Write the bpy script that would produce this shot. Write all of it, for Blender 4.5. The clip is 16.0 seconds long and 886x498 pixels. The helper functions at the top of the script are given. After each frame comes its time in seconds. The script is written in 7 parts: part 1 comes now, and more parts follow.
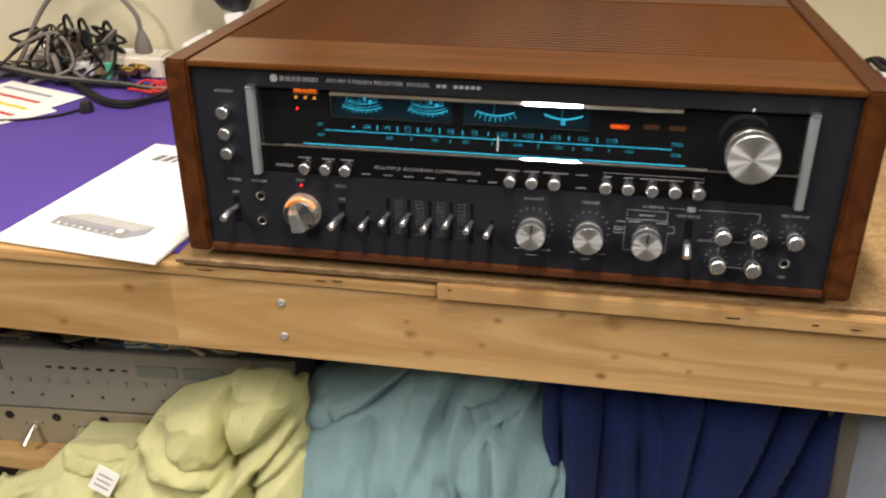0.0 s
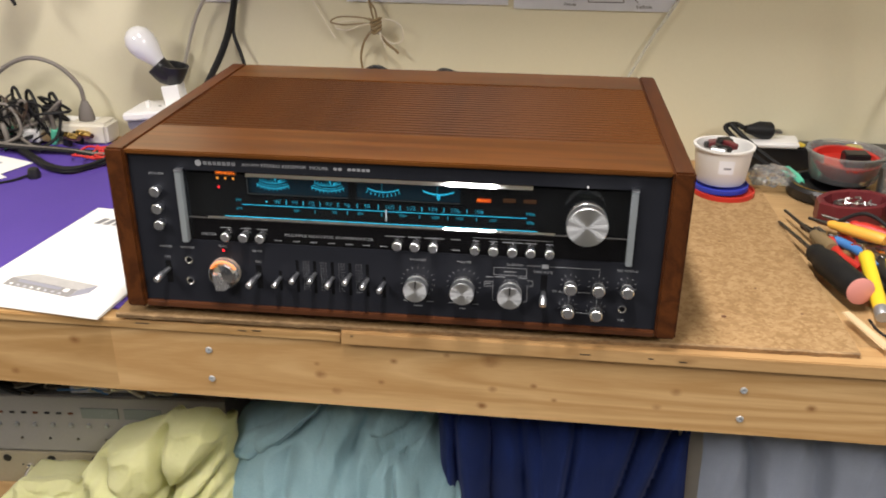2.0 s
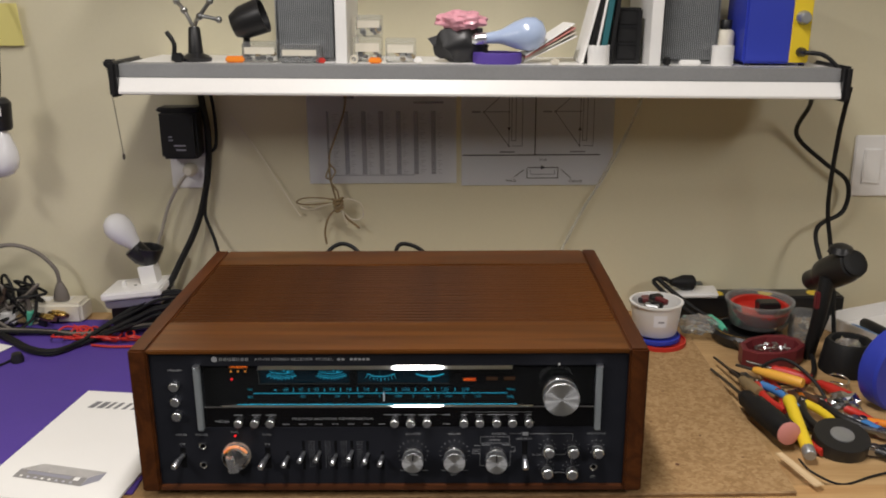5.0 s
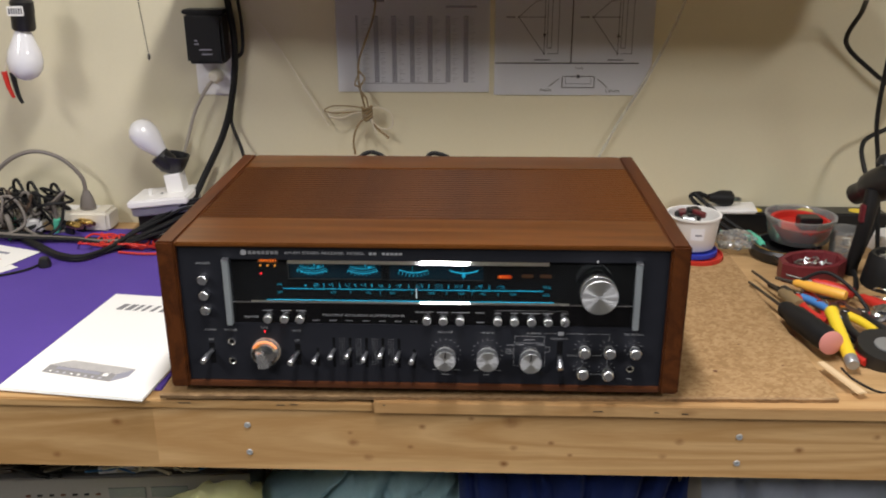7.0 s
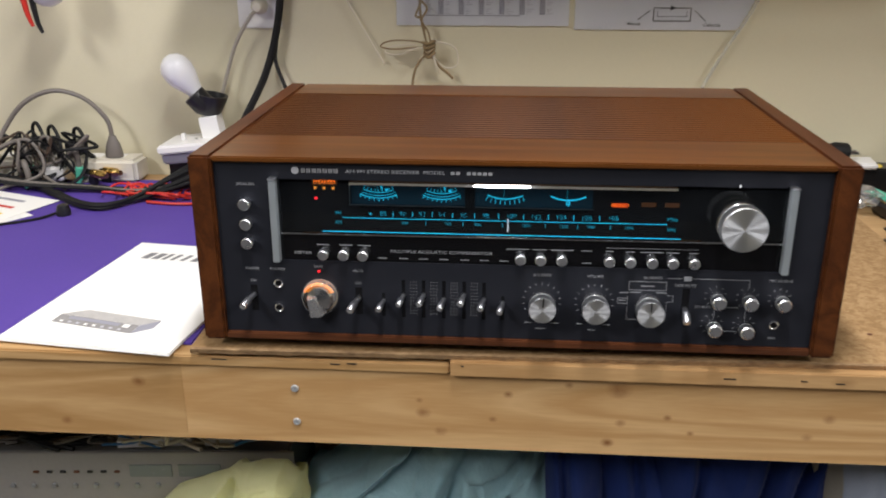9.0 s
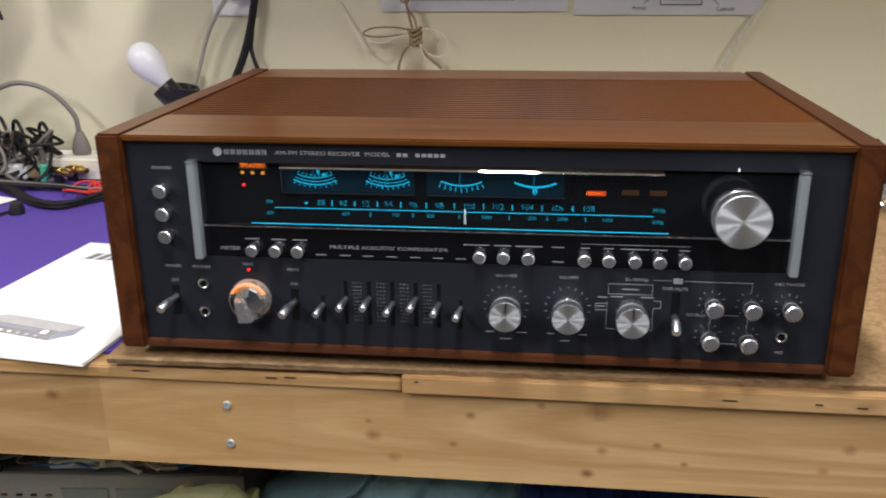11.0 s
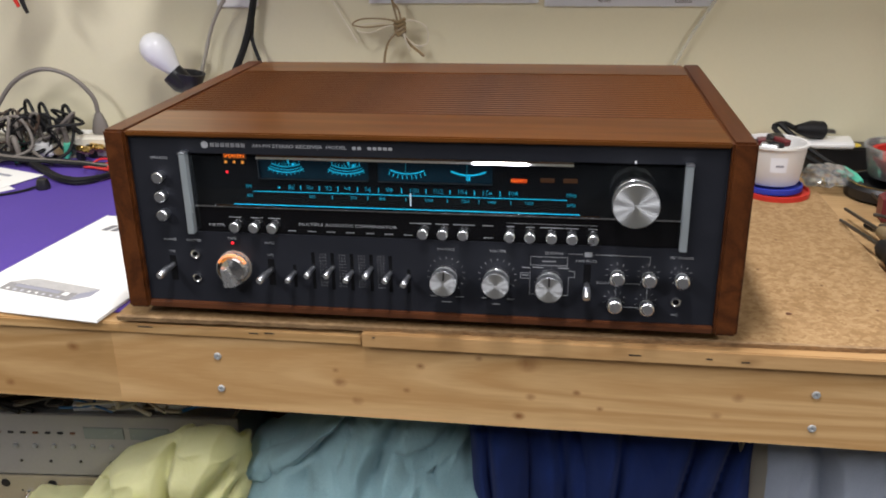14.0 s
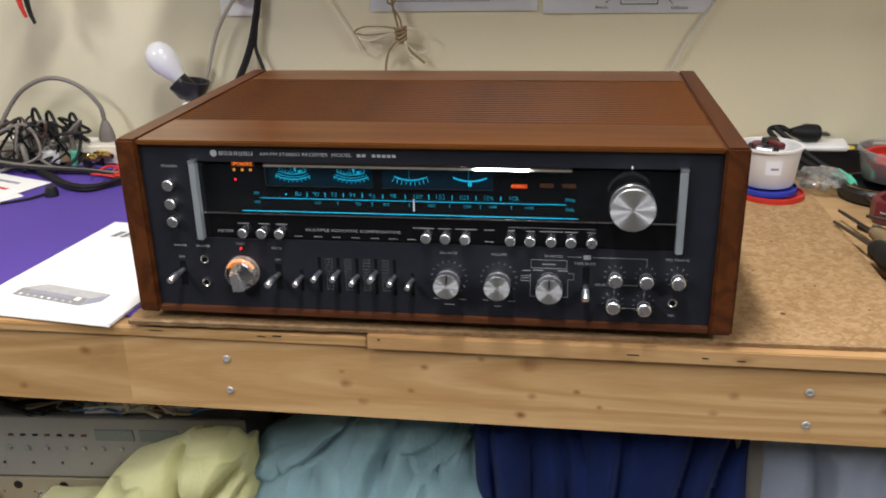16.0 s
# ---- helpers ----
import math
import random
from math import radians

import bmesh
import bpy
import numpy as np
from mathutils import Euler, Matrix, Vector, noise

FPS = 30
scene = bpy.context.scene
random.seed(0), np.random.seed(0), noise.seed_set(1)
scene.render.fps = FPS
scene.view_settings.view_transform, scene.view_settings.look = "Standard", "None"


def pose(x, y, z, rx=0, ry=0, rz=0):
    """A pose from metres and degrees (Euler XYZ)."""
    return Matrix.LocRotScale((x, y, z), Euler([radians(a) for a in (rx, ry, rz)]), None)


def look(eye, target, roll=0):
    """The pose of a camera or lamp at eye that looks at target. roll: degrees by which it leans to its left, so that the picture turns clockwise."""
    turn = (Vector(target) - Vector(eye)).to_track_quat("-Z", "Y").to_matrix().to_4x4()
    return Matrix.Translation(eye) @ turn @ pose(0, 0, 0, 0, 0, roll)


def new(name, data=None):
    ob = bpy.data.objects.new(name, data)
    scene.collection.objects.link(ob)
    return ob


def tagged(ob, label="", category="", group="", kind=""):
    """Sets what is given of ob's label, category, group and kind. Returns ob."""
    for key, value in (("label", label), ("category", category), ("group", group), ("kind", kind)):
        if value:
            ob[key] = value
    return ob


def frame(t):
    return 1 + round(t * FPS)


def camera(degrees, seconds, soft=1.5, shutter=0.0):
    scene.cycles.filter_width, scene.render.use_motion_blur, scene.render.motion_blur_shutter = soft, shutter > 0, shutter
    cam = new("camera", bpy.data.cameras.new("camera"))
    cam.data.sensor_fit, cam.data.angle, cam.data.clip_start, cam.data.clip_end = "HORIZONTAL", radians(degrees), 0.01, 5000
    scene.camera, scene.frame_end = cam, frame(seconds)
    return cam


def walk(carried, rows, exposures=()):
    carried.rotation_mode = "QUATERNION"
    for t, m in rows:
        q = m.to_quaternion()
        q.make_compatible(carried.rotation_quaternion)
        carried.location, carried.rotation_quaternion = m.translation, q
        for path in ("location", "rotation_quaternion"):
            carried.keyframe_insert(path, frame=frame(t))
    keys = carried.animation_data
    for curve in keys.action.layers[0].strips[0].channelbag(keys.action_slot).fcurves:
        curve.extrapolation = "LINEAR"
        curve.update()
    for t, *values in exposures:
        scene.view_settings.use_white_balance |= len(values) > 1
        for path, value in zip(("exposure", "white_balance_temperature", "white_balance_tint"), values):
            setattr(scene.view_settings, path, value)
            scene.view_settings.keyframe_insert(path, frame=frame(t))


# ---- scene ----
cam = camera(53.9, 16.0, 1.9, 0.5)
PATH = [
    (0, (0.372, -0.703, 1.293), (0.058, 1.056, 0.393), -0.1),
    (0.5, (0.392, -0.729, 1.315), (0.121, 1.058, 0.461), -0.2),
    (1, (0.402, -0.763, 1.33), (0.169, 1.051, 0.521), 0.5),
    (1.5, (0.417, -0.783, 1.372), (0.236, 1.039, 0.568), 0.7),
    (2, (0.449, -0.825, 1.381), (0.242, 0.984, 0.553), 0.4),
    (2.5, (0.425, -0.888, 1.429), (0.283, 0.989, 0.752), 0.0),
    (3, (0.377, -0.919, 1.456), (0.305, 0.965, 0.787), -0.6),
    (3.5, (0.371, -0.928, 1.491), (0.353, 0.98, 0.892), -0.4),
    (3.7, (0.373, -0.926, 1.501), (0.373, 0.988, 0.919), -0.2),
    (5.8, (0.375, -0.938, 1.483), (0.34, 0.979, 0.916), -0.4),
    (6, (0.372, -0.937, 1.473), (0.335, 0.971, 0.874), -0.3),
    (6.5, (0.366, -0.924, 1.449), (0.317, 0.951, 0.756), 0.3),
    (7, (0.36, -0.919, 1.434), (0.288, 0.955, 0.739), -0.2),
    (7.5, (0.344, -0.903, 1.406), (0.247, 0.958, 0.68), -0.3),
    (8, (0.312, -0.866, 1.369), (0.225, 0.985, 0.617), -0.1),
    (8.2, (0.284, -0.851, 1.354), (0.198, 1.013, 0.634), -0.1),
    (10.3, (0.321, -0.656, 1.237), (0.064, 1.21, 0.564), -0.1),
    (10.5, (0.327, -0.656, 1.238), (0.084, 1.213, 0.57), -0.3),
    (11, (0.352, -0.651, 1.236), (0.134, 1.227, 0.584), -0.5),
    (11.5, (0.372, -0.644, 1.232), (0.18, 1.238, 0.583), -0.3),
    (12, (0.381, -0.651, 1.238), (0.194, 1.233, 0.595), 0.0),
    (12.5, (0.397, -0.681, 1.257), (0.201, 1.203, 0.615), 0.2),
    (13, (0.42, -0.712, 1.28), (0.204, 1.162, 0.617), -0.1),
    (13.5, (0.432, -0.745, 1.289), (0.155, 1.106, 0.584), -0.8),
    (14, (0.439, -0.764, 1.291), (0.164, 1.079, 0.563), -0.9),
    (14.5, (0.441, -0.777, 1.296), (0.167, 1.062, 0.561), -1.0),
    (15, (0.443, -0.782, 1.299), (0.164, 1.057, 0.565), -1.4),
    (15.5, (0.439, -0.784, 1.299), (0.163, 1.059, 0.573), -1.4),
    (16, (0.44, -0.786, 1.301), (0.164, 1.058, 0.579), -1.3),
]
EXPOSURES = [(0, 0.14, 7200, 10), (1.5, 0.14, 6900, 10), (2.5, 0.08, 6700, 10), (3.0, -0.08, 6700, 10), (3.5, -0.36, 6800, 10), (6, -0.78, 6650, 10), (6.5, -0.5, 6600, 10), (7, -0.24, 6500, 10), (8, -0.14, 6450, 10), (10.5, 0.0, 6200, 10), (16, -0.03, 6280, 10)]
walk(cam, [(t, look(eye, target, roll)) for t, eye, target, roll in PATH], EXPOSURES)

# ---- light ----
world = bpy.data.worlds.new("room_world")
scene.world = world
world.use_nodes = True
world.node_tree.nodes["Background"].inputs[0].default_value = (0.9, 0.85, 0.75, 1)
world.node_tree.nodes["Background"].inputs[1].default_value = 0.05
scene.view_settings.exposure = 0.0


def tube_lamp(x, y, z, sx, sy, watts):
    """The light of one ceiling fixture, just below its diffuser."""
    data = bpy.data.lights.new("ceiling_tube", "AREA")
    data.shape, data.size, data.size_y = "RECTANGLE", sx, sy
    data.energy, data.color = watts, (1.0, 0.966, 0.955)
    ob = new("ceiling_tube", data)
    ob.location = (x, y, z)
    return ob


tube_lamp(0.28, -0.30, 2.38, 0.13, 0.9, 32)
tube_lamp(-1.20, -1.50, 2.38, 0.30, 1.2, 48)
tube_lamp(2.00, -1.50, 2.38, 0.30, 1.2, 44)

# ---- materials ----


def nodes_of(name):
    m = bpy.data.materials.new(name)
    m.use_nodes = True
    return m, m.node_tree.nodes, m.node_tree.links, m.node_tree.nodes["Principled BSDF"]


def surface(name, c1, c2, rough=0.5, metal=0.0, scale=40.0, fine=400.0, bump=0.15, stretch=(1, 1, 1), spec=0.5, contrast=0.25, sheen=0.0, per=False):
    """A surface of two close colours at two scales with a fine relief."""
    m, n, l, b = nodes_of(name)
    tc = n.new("ShaderNodeTexCoord")
    mp = n.new("ShaderNodeMapping")
    mp.inputs["Scale"].default_value = stretch
    l.new(tc.outputs["Object"], mp.inputs["Vector"])
    big, small = n.new("ShaderNodeTexNoise"), n.new("ShaderNodeTexNoise")
    big.inputs["Scale"].default_value, small.inputs["Scale"].default_value = scale, fine
    big.inputs["Detail"].default_value, small.inputs["Detail"].default_value = 5, 3
    for x in (big, small):
        l.new(mp.outputs[0], x.inputs["Vector"])
    mixf = n.new("ShaderNodeMix")
    mixf.inputs[0].default_value = 0.4
    l.new(big.outputs[0], mixf.inputs[2])
    l.new(small.outputs[0], mixf.inputs[3])
    ramp = n.new("ShaderNodeValToRGB")
    ramp.color_ramp.elements[0].position, ramp.color_ramp.elements[1].position = 0.5 - contrast, 0.5 + contrast
    ramp.color_ramp.elements[0].color, ramp.color_ramp.elements[1].color = (*c1, 1), (*c2, 1)
    l.new(mixf.outputs[0], ramp.inputs[0])
    out = ramp.outputs[0]
    if per:
        info = n.new("ShaderNodeObjectInfo")
        hsv = n.new("ShaderNodeHueSaturation")
        mr = n.new("ShaderNodeMapRange")
        mr.inputs[3].default_value, mr.inputs[4].default_value = 0.8, 1.2
        l.new(info.outputs["Random"], mr.inputs[0])
        l.new(mr.outputs[0], hsv.inputs["Value"])
        l.new(out, hsv.inputs["Color"])
        out = hsv.outputs[0]
    l.new(out, b.inputs["Base Color"])
    rr = n.new("ShaderNodeMapRange")
    rr.inputs[3].default_value, rr.inputs[4].default_value = max(0.02, rough - 0.08), min(1, rough + 0.08)
    l.new(big.outputs[0], rr.inputs[0])
    l.new(rr.outputs[0], b.inputs["Roughness"])
    b.inputs["Metallic"].default_value = metal
    b.inputs["Specular IOR Level"].default_value = spec
    if sheen:
        b.inputs["Sheen Weight"].default_value = sheen
        b.inputs["Sheen Roughness"].default_value = 0.5
    if bump:
        bp = n.new("ShaderNodeBump")
        bp.inputs["Strength"].default_value, bp.inputs["Distance"].default_value = bump, 0.002
        l.new(mixf.outputs[0], bp.inputs["Height"])
        l.new(bp.outputs[0], b.inputs["Normal"])
    return m


def wood(name, dark, light, rough, along=0, ring=9.0, bump=0.1, coat=0.0, knots=0.0, streak=0.5, knots_at=(), spec=0.5):
    """Planed wood with the grain along one axis: bands, pores and optional knots."""
    m, n, l, b = nodes_of(name)
    tc = n.new("ShaderNodeTexCoord")
    st = [1.0, 1.0, 1.0]
    st[along] = 0.07
    mp = n.new("ShaderNodeMapping")
    mp.inputs["Scale"].default_value = st
    l.new(tc.outputs["Object"], mp.inputs["Vector"])
    a, p = n.new("ShaderNodeTexNoise"), n.new("ShaderNodeTexNoise")
    a.inputs["Scale"].default_value, a.inputs["Detail"].default_value, a.inputs["Distortion"].default_value = ring, 6, 1.4
    p.inputs["Scale"].default_value, p.inputs["Detail"].default_value = 420, 2
    l.new(mp.outputs[0], a.inputs["Vector"])
    l.new(mp.outputs[0], p.inputs["Vector"])
    w = n.new("ShaderNodeMath")
    w.operation = "MULTIPLY"
    w.inputs[1].default_value = 7.0
    l.new(a.outputs[0], w.inputs[0])
    fr = n.new("ShaderNodeMath")
    fr.operation = "PINGPONG"
    fr.inputs[1].default_value = 0.5
    l.new(w.outputs[0], fr.inputs[0])
    mx = n.new("ShaderNodeMix")
    mx.inputs[0].default_value = streak
    l.new(fr.outputs[0], mx.inputs[2])
    l.new(p.outputs[0], mx.inputs[3])
    ramp = n.new("ShaderNodeValToRGB")
    ramp.color_ramp.elements[0].position, ramp.color_ramp.elements[1].position = 0.15, 0.75
    ramp.color_ramp.elements[0].color, ramp.color_ramp.elements[1].color = (*dark, 1), (*light, 1)
    l.new(mx.outputs[0], ramp.inputs[0])
    out = ramp.outputs[0]
    if knots:
        vs = [24.0, 24.0, 24.0]
        vs[along] = 12.0
        vm = n.new("ShaderNodeMapping")
        vm.inputs["Scale"].default_value = vs
        l.new(tc.outputs["Object"], vm.inputs["Vector"])
        v = n.new("ShaderNodeTexVoronoi")
        v.inputs["Scale"].default_value = 1.0
        l.new(vm.outputs[0], v.inputs["Vector"])
        kr = n.new("ShaderNodeMapRange")
        kr.inputs[1].default_value, kr.inputs[2].default_value = 0.03, 0.17
        kr.inputs[3].default_value, kr.inputs[4].default_value = knots, 0.0
        l.new(v.outputs["Distance"], kr.inputs[0])
        km = n.new("ShaderNodeMix")
        km.data_type = "RGBA"
        l.new(kr.outputs[0], km.inputs[0])
        l.new(out, km.inputs[6])
        km.inputs[7].default_value = (dark[0] * 0.42, dark[1] * 0.33, dark[2] * 0.25, 1)
        out = km.outputs[2]
    if knots_at:
        fm = n.new("ShaderNodeMapping")
        fm.inputs["Scale"].default_value = (0.75, 0, 1)
        wob = n.new("ShaderNodeTexNoise")
        wob.inputs["Scale"].default_value = 90
        l.new(tc.outputs["Object"], fm.inputs["Vector"])
        l.new(tc.outputs["Object"], wob.inputs["Vector"])
        total = None
        for kx, kz, kr_ in knots_at:
            ds_ = n.new("ShaderNodeVectorMath")
            ds_.operation = "DISTANCE"
            ds_.inputs[1].default_value = (kx * 0.75, 0, kz)
            l.new(fm.outputs[0], ds_.inputs[0])
            rg = n.new("ShaderNodeMapRange")
            rg.inputs[1].default_value, rg.inputs[2].default_value = kr_ * 0.15, kr_ * 1.0
            rg.inputs[3].default_value, rg.inputs[4].default_value = 1.0, 0.0
            l.new(ds_.outputs["Value"], rg.inputs[0])
            if total is None:
                total = rg.outputs[0]
            else:
                mxk = n.new("ShaderNodeMath")
                mxk.operation = "MAXIMUM"
                l.new(total, mxk.inputs[0])
                l.new(rg.outputs[0], mxk.inputs[1])
                total = mxk.outputs[0]
        wm = n.new("ShaderNodeMath")
        wm.operation = "MULTIPLY"
        l.new(total, wm.inputs[0])
        l.new(wob.outputs[0], wm.inputs[1])
        wk = n.new("ShaderNodeMath")
        wk.operation = "MULTIPLY"
        wk.inputs[1].default_value = 1.5
        wk.use_clamp = True
        l.new(wm.outputs[0], wk.inputs[0])
        kmx = n.new("ShaderNodeMix")
        kmx.data_type = "RGBA"
        l.new(wk.outputs[0], kmx.inputs[0])
        l.new(out, kmx.inputs[6])
        kmx.inputs[7].default_value = (0.24, 0.100, 0.030, 1)
        out = kmx.outputs[2]
    l.new(out, b.inputs["Base Color"])
    b.inputs["Roughness"].default_value = rough
    b.inputs["Specular IOR Level"].default_value = spec
    b.inputs["Coat Weight"].default_value = coat
    b.inputs["Coat Roughness"].default_value = 0.25
    bp = n.new("ShaderNodeBump")
    bp.inputs["Strength"].default_value, bp.inputs["Distance"].default_value = bump, 0.001
    l.new(mx.outputs[0], bp.inputs["Height"])
    l.new(bp.outputs[0], b.inputs["Normal"])
    return m


def flakes(name, dark, mid, light):
    """Pressed wood chips: small uneven flakes of three tones under broad worn patches."""
    m, n, l, b = nodes_of(name)
    tc = n.new("ShaderNodeTexCoord")
    wob = n.new("ShaderNodeTexNoise")
    wob.inputs["Scale"].default_value, wob.inputs["Detail"].default_value = 160, 3
    l.new(tc.outputs["Object"], wob.inputs["Vector"])
    sh = n.new("ShaderNodeVectorMath")
    sh.operation = "MULTIPLY_ADD"
    sh.inputs[1].default_value = (0.012, 0.012, 0.012)
    l.new(wob.outputs["Color"], sh.inputs[0])
    l.new(tc.outputs["Object"], sh.inputs[2])
    cells = n.new("ShaderNodeTexVoronoi")
    cells.inputs["Scale"].default_value = 210
    l.new(sh.outputs[0], cells.inputs["Vector"])
    coarse = n.new("ShaderNodeTexVoronoi")
    coarse.inputs["Scale"].default_value = 85
    l.new(sh.outputs[0], coarse.inputs["Vector"])
    sep, sep2 = n.new("ShaderNodeSeparateColor"), n.new("ShaderNodeSeparateColor")
    l.new(cells.outputs["Color"], sep.inputs[0])
    l.new(coarse.outputs["Color"], sep2.inputs[0])
    patch = n.new("ShaderNodeTexNoise")
    patch.inputs["Scale"].default_value, patch.inputs["Detail"].default_value = 9, 5
    l.new(tc.outputs["Object"], patch.inputs["Vector"])
    a = n.new("ShaderNodeMix")
    a.inputs[0].default_value = 0.32
    l.new(sep.outputs[0], a.inputs[2])
    l.new(sep2.outputs[1], a.inputs[3])
    c = n.new("ShaderNodeMix")
    c.inputs[0].default_value = 0.15
    l.new(a.outputs[0], c.inputs[2])
    l.new(patch.outputs[0], c.inputs[3])
    ramp = n.new("ShaderNodeValToRGB")
    e = ramp.color_ramp.elements
    e[0].position, e[0].color = 0.24, (*dark, 1)
    e[1].position, e[1].color = 0.80, (*light, 1)
    k = e.new(0.46)
    k.color = (*mid, 1)
    l.new(c.outputs[0], ramp.inputs[0])
    l.new(ramp.outputs[0], b.inputs["Base Color"])
    b.inputs["Roughness"].default_value = 0.72
    b.inputs["Specular IOR Level"].default_value = 0.3
    bp = n.new("ShaderNodeBump")
    bp.inputs["Strength"].default_value, bp.inputs["Distance"].default_value = 0.25, 0.0008
    l.new(a.outputs[0], bp.inputs["Height"])
    l.new(bp.outputs[0], b.inputs["Normal"])
    return m


def plain(name, c, rough=0.5, metal=0.0, spec=0.5, emit=0.0, coat=0.0):
    """A small even surface with slight unevenness of gloss."""
    m, n, l, b = nodes_of(name)
    b.inputs["Base Color"].default_value = (*c, 1)
    b.inputs["Metallic"].default_value = metal
    b.inputs["Specular IOR Level"].default_value = spec
    b.inputs["Coat Weight"].default_value = coat
    nz = n.new("ShaderNodeTexNoise")
    nz.inputs["Scale"].default_value = 120
    tc = n.new("ShaderNodeTexCoord")
    l.new(tc.outputs["Object"], nz.inputs["Vector"])
    rr = n.new("ShaderNodeMapRange")
    spread = min(0.08, rough * 0.3)
    rr.inputs[3].default_value, rr.inputs[4].default_value = rough - spread, rough + spread
    l.new(nz.outputs[0], rr.inputs[0])
    l.new(rr.outputs[0], b.inputs["Roughness"])
    if emit:
        b.inputs["Emission Color"].default_value = (*c, 1)
        b.inputs["Emission Strength"].default_value = emit
    return m


def pane(name, tint=(0.9, 0.93, 0.95), ior=1.5, rough=0.02, haze=0.0):
    """Thin clear sheet: see-through, with a mirror gloss that grows at a slant."""
    m, n, l, b = nodes_of(name)
    n.remove(b)
    tr, gl, fr, mx = n.new("ShaderNodeBsdfTransparent"), n.new("ShaderNodeBsdfGlossy"), n.new("ShaderNodeFresnel"), n.new("ShaderNodeMixShader")
    tr.inputs[0].default_value = (*tint, 1)
    gl.inputs["Roughness"].default_value = rough
    fr.inputs[0].default_value = ior
    l.new(fr.outputs[0], mx.inputs[0])
    l.new(tr.outputs[0], mx.inputs[1])
    l.new(gl.outputs[0], mx.inputs[2])
    out = mx
    if haze:
        df, mh = n.new("ShaderNodeBsdfDiffuse"), n.new("ShaderNodeMixShader")
        df.inputs[0].default_value = (0.85, 0.86, 0.86, 1)
        mh.inputs[0].default_value = haze
        l.new(mx.outputs[0], mh.inputs[1])
        l.new(df.outputs[0], mh.inputs[2])
        out = mh
    l.new(out.outputs[0], n["Material Output"].inputs[0])
    return m


def brushed(name, c, rough=0.28, aniso=0.75):
    """Turned aluminium: circular brushing round the local y axis."""
    m, n, l, b = nodes_of(name)
    b.inputs["Base Color"].default_value = (*c, 1)
    b.inputs["Metallic"].default_value = 1.0
    b.inputs["Roughness"].default_value = rough
    b.inputs["Anisotropic"].default_value = aniso
    tg = n.new("ShaderNodeTangent")
    tg.direction_type, tg.axis = "RADIAL", "Y"
    l.new(tg.outputs[0], b.inputs["Tangent"])
    return m


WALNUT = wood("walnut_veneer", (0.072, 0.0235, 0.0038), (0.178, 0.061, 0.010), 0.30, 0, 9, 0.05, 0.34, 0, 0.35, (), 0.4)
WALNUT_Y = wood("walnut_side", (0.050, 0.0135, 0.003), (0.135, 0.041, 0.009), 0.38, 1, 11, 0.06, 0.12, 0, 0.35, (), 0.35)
# Same walnut as the panels, darkened for groove shade and dull reflections.
WALNUT_SHADED = wood("walnut_slat_shaded", (0.047, 0.0145, 0.0025), (0.126, 0.041, 0.007), 0.45, 0, 8, 0.04, 0.0, 0, 0.3, (), 0.10)
WALNUT_STRIP = wood("walnut_rail", (0.060, 0.018, 0.006), (0.130, 0.042, 0.014), 0.28, 0, 11, 0.05, 0.4)
KNOTS = [(0.108, 0.864, 0.011), (0.111, 0.826, 0.005), (0.099, 0.803, 0.006), (0.157, 0.834, 0.004), (0.181, 0.817, 0.0035), (0.295, 0.818, 0.005), (0.314, 0.839, 0.006), (-0.088, 0.830, 0.007), (-0.070, 0.809, 0.006), (-0.092, 0.844, 0.0035), (-0.017, 0.825, 0.004), (-0.002, 0.854, 0.0045), (0.058, 0.867, 0.004), (0.46, 0.83, 0.006), (0.55, 0.85, 0.005)]
PINE = wood("pine_board", (0.50, 0.29, 0.115), (0.74, 0.50, 0.25), 0.5, 0, 11, 0.15, 0.1, 0, 0.25, KNOTS)
PINE_LEFT = wood("pine_board_left", (0.42, 0.24, 0.09), (0.64, 0.42, 0.20), 0.5, 0, 11, 0.15, 0.1, 0, 0.25, [(-0.385, 0.854, 0.007), (-0.469, 0.804, 0.006), (-0.62, 0.84, 0.006)])
PINE_PALE = wood("pine_strip", (0.43, 0.245, 0.098), (0.60, 0.385, 0.180), 0.55, 0, 10, 0.12, 0, 0.4, 0.35)
OLD_PINE = wood("bench_top_wood", (0.40, 0.24, 0.10), (0.60, 0.40, 0.20), 0.55, 0, 8, 0.2, 0, 0.4, 0.4)
DARK_WOOD = wood("dark_post_wood", (0.10, 0.035, 0.015), (0.17, 0.065, 0.03), 0.6, 2, 12, 0.2)
CHIPBOARD = flakes("chipboard", (0.290, 0.173, 0.074), (0.345, 0.211, 0.096), (0.425, 0.276, 0.135))
CHIP_EDGE = surface("chipboard_edge", (0.17, 0.098, 0.046), (0.48, 0.31, 0.155), 0.85, 0, 60, 420, 1.0, stretch=(0.35, 1, 1), contrast=0.17)
WALL_PAINT = surface("cream_paint", (0.635, 0.585, 0.415), (0.675, 0.625, 0.45), 0.55, 0, 3, 250, 0.06)
CEIL_PAINT = surface("white_ceiling_paint", (0.72, 0.70, 0.65), (0.78, 0.76, 0.71), 0.8, 0, 4, 150, 0.2)
DARK_WALL = surface("dark_reflection_wall", (0.045, 0.050, 0.060), (0.060, 0.066, 0.078), 0.7, 0, 3, 200, 0.05)
FLOOR_MAT = surface("dark_floor_paint", (0.055, 0.052, 0.05), (0.09, 0.085, 0.08), 0.8, 0, 4, 120, 0.2)
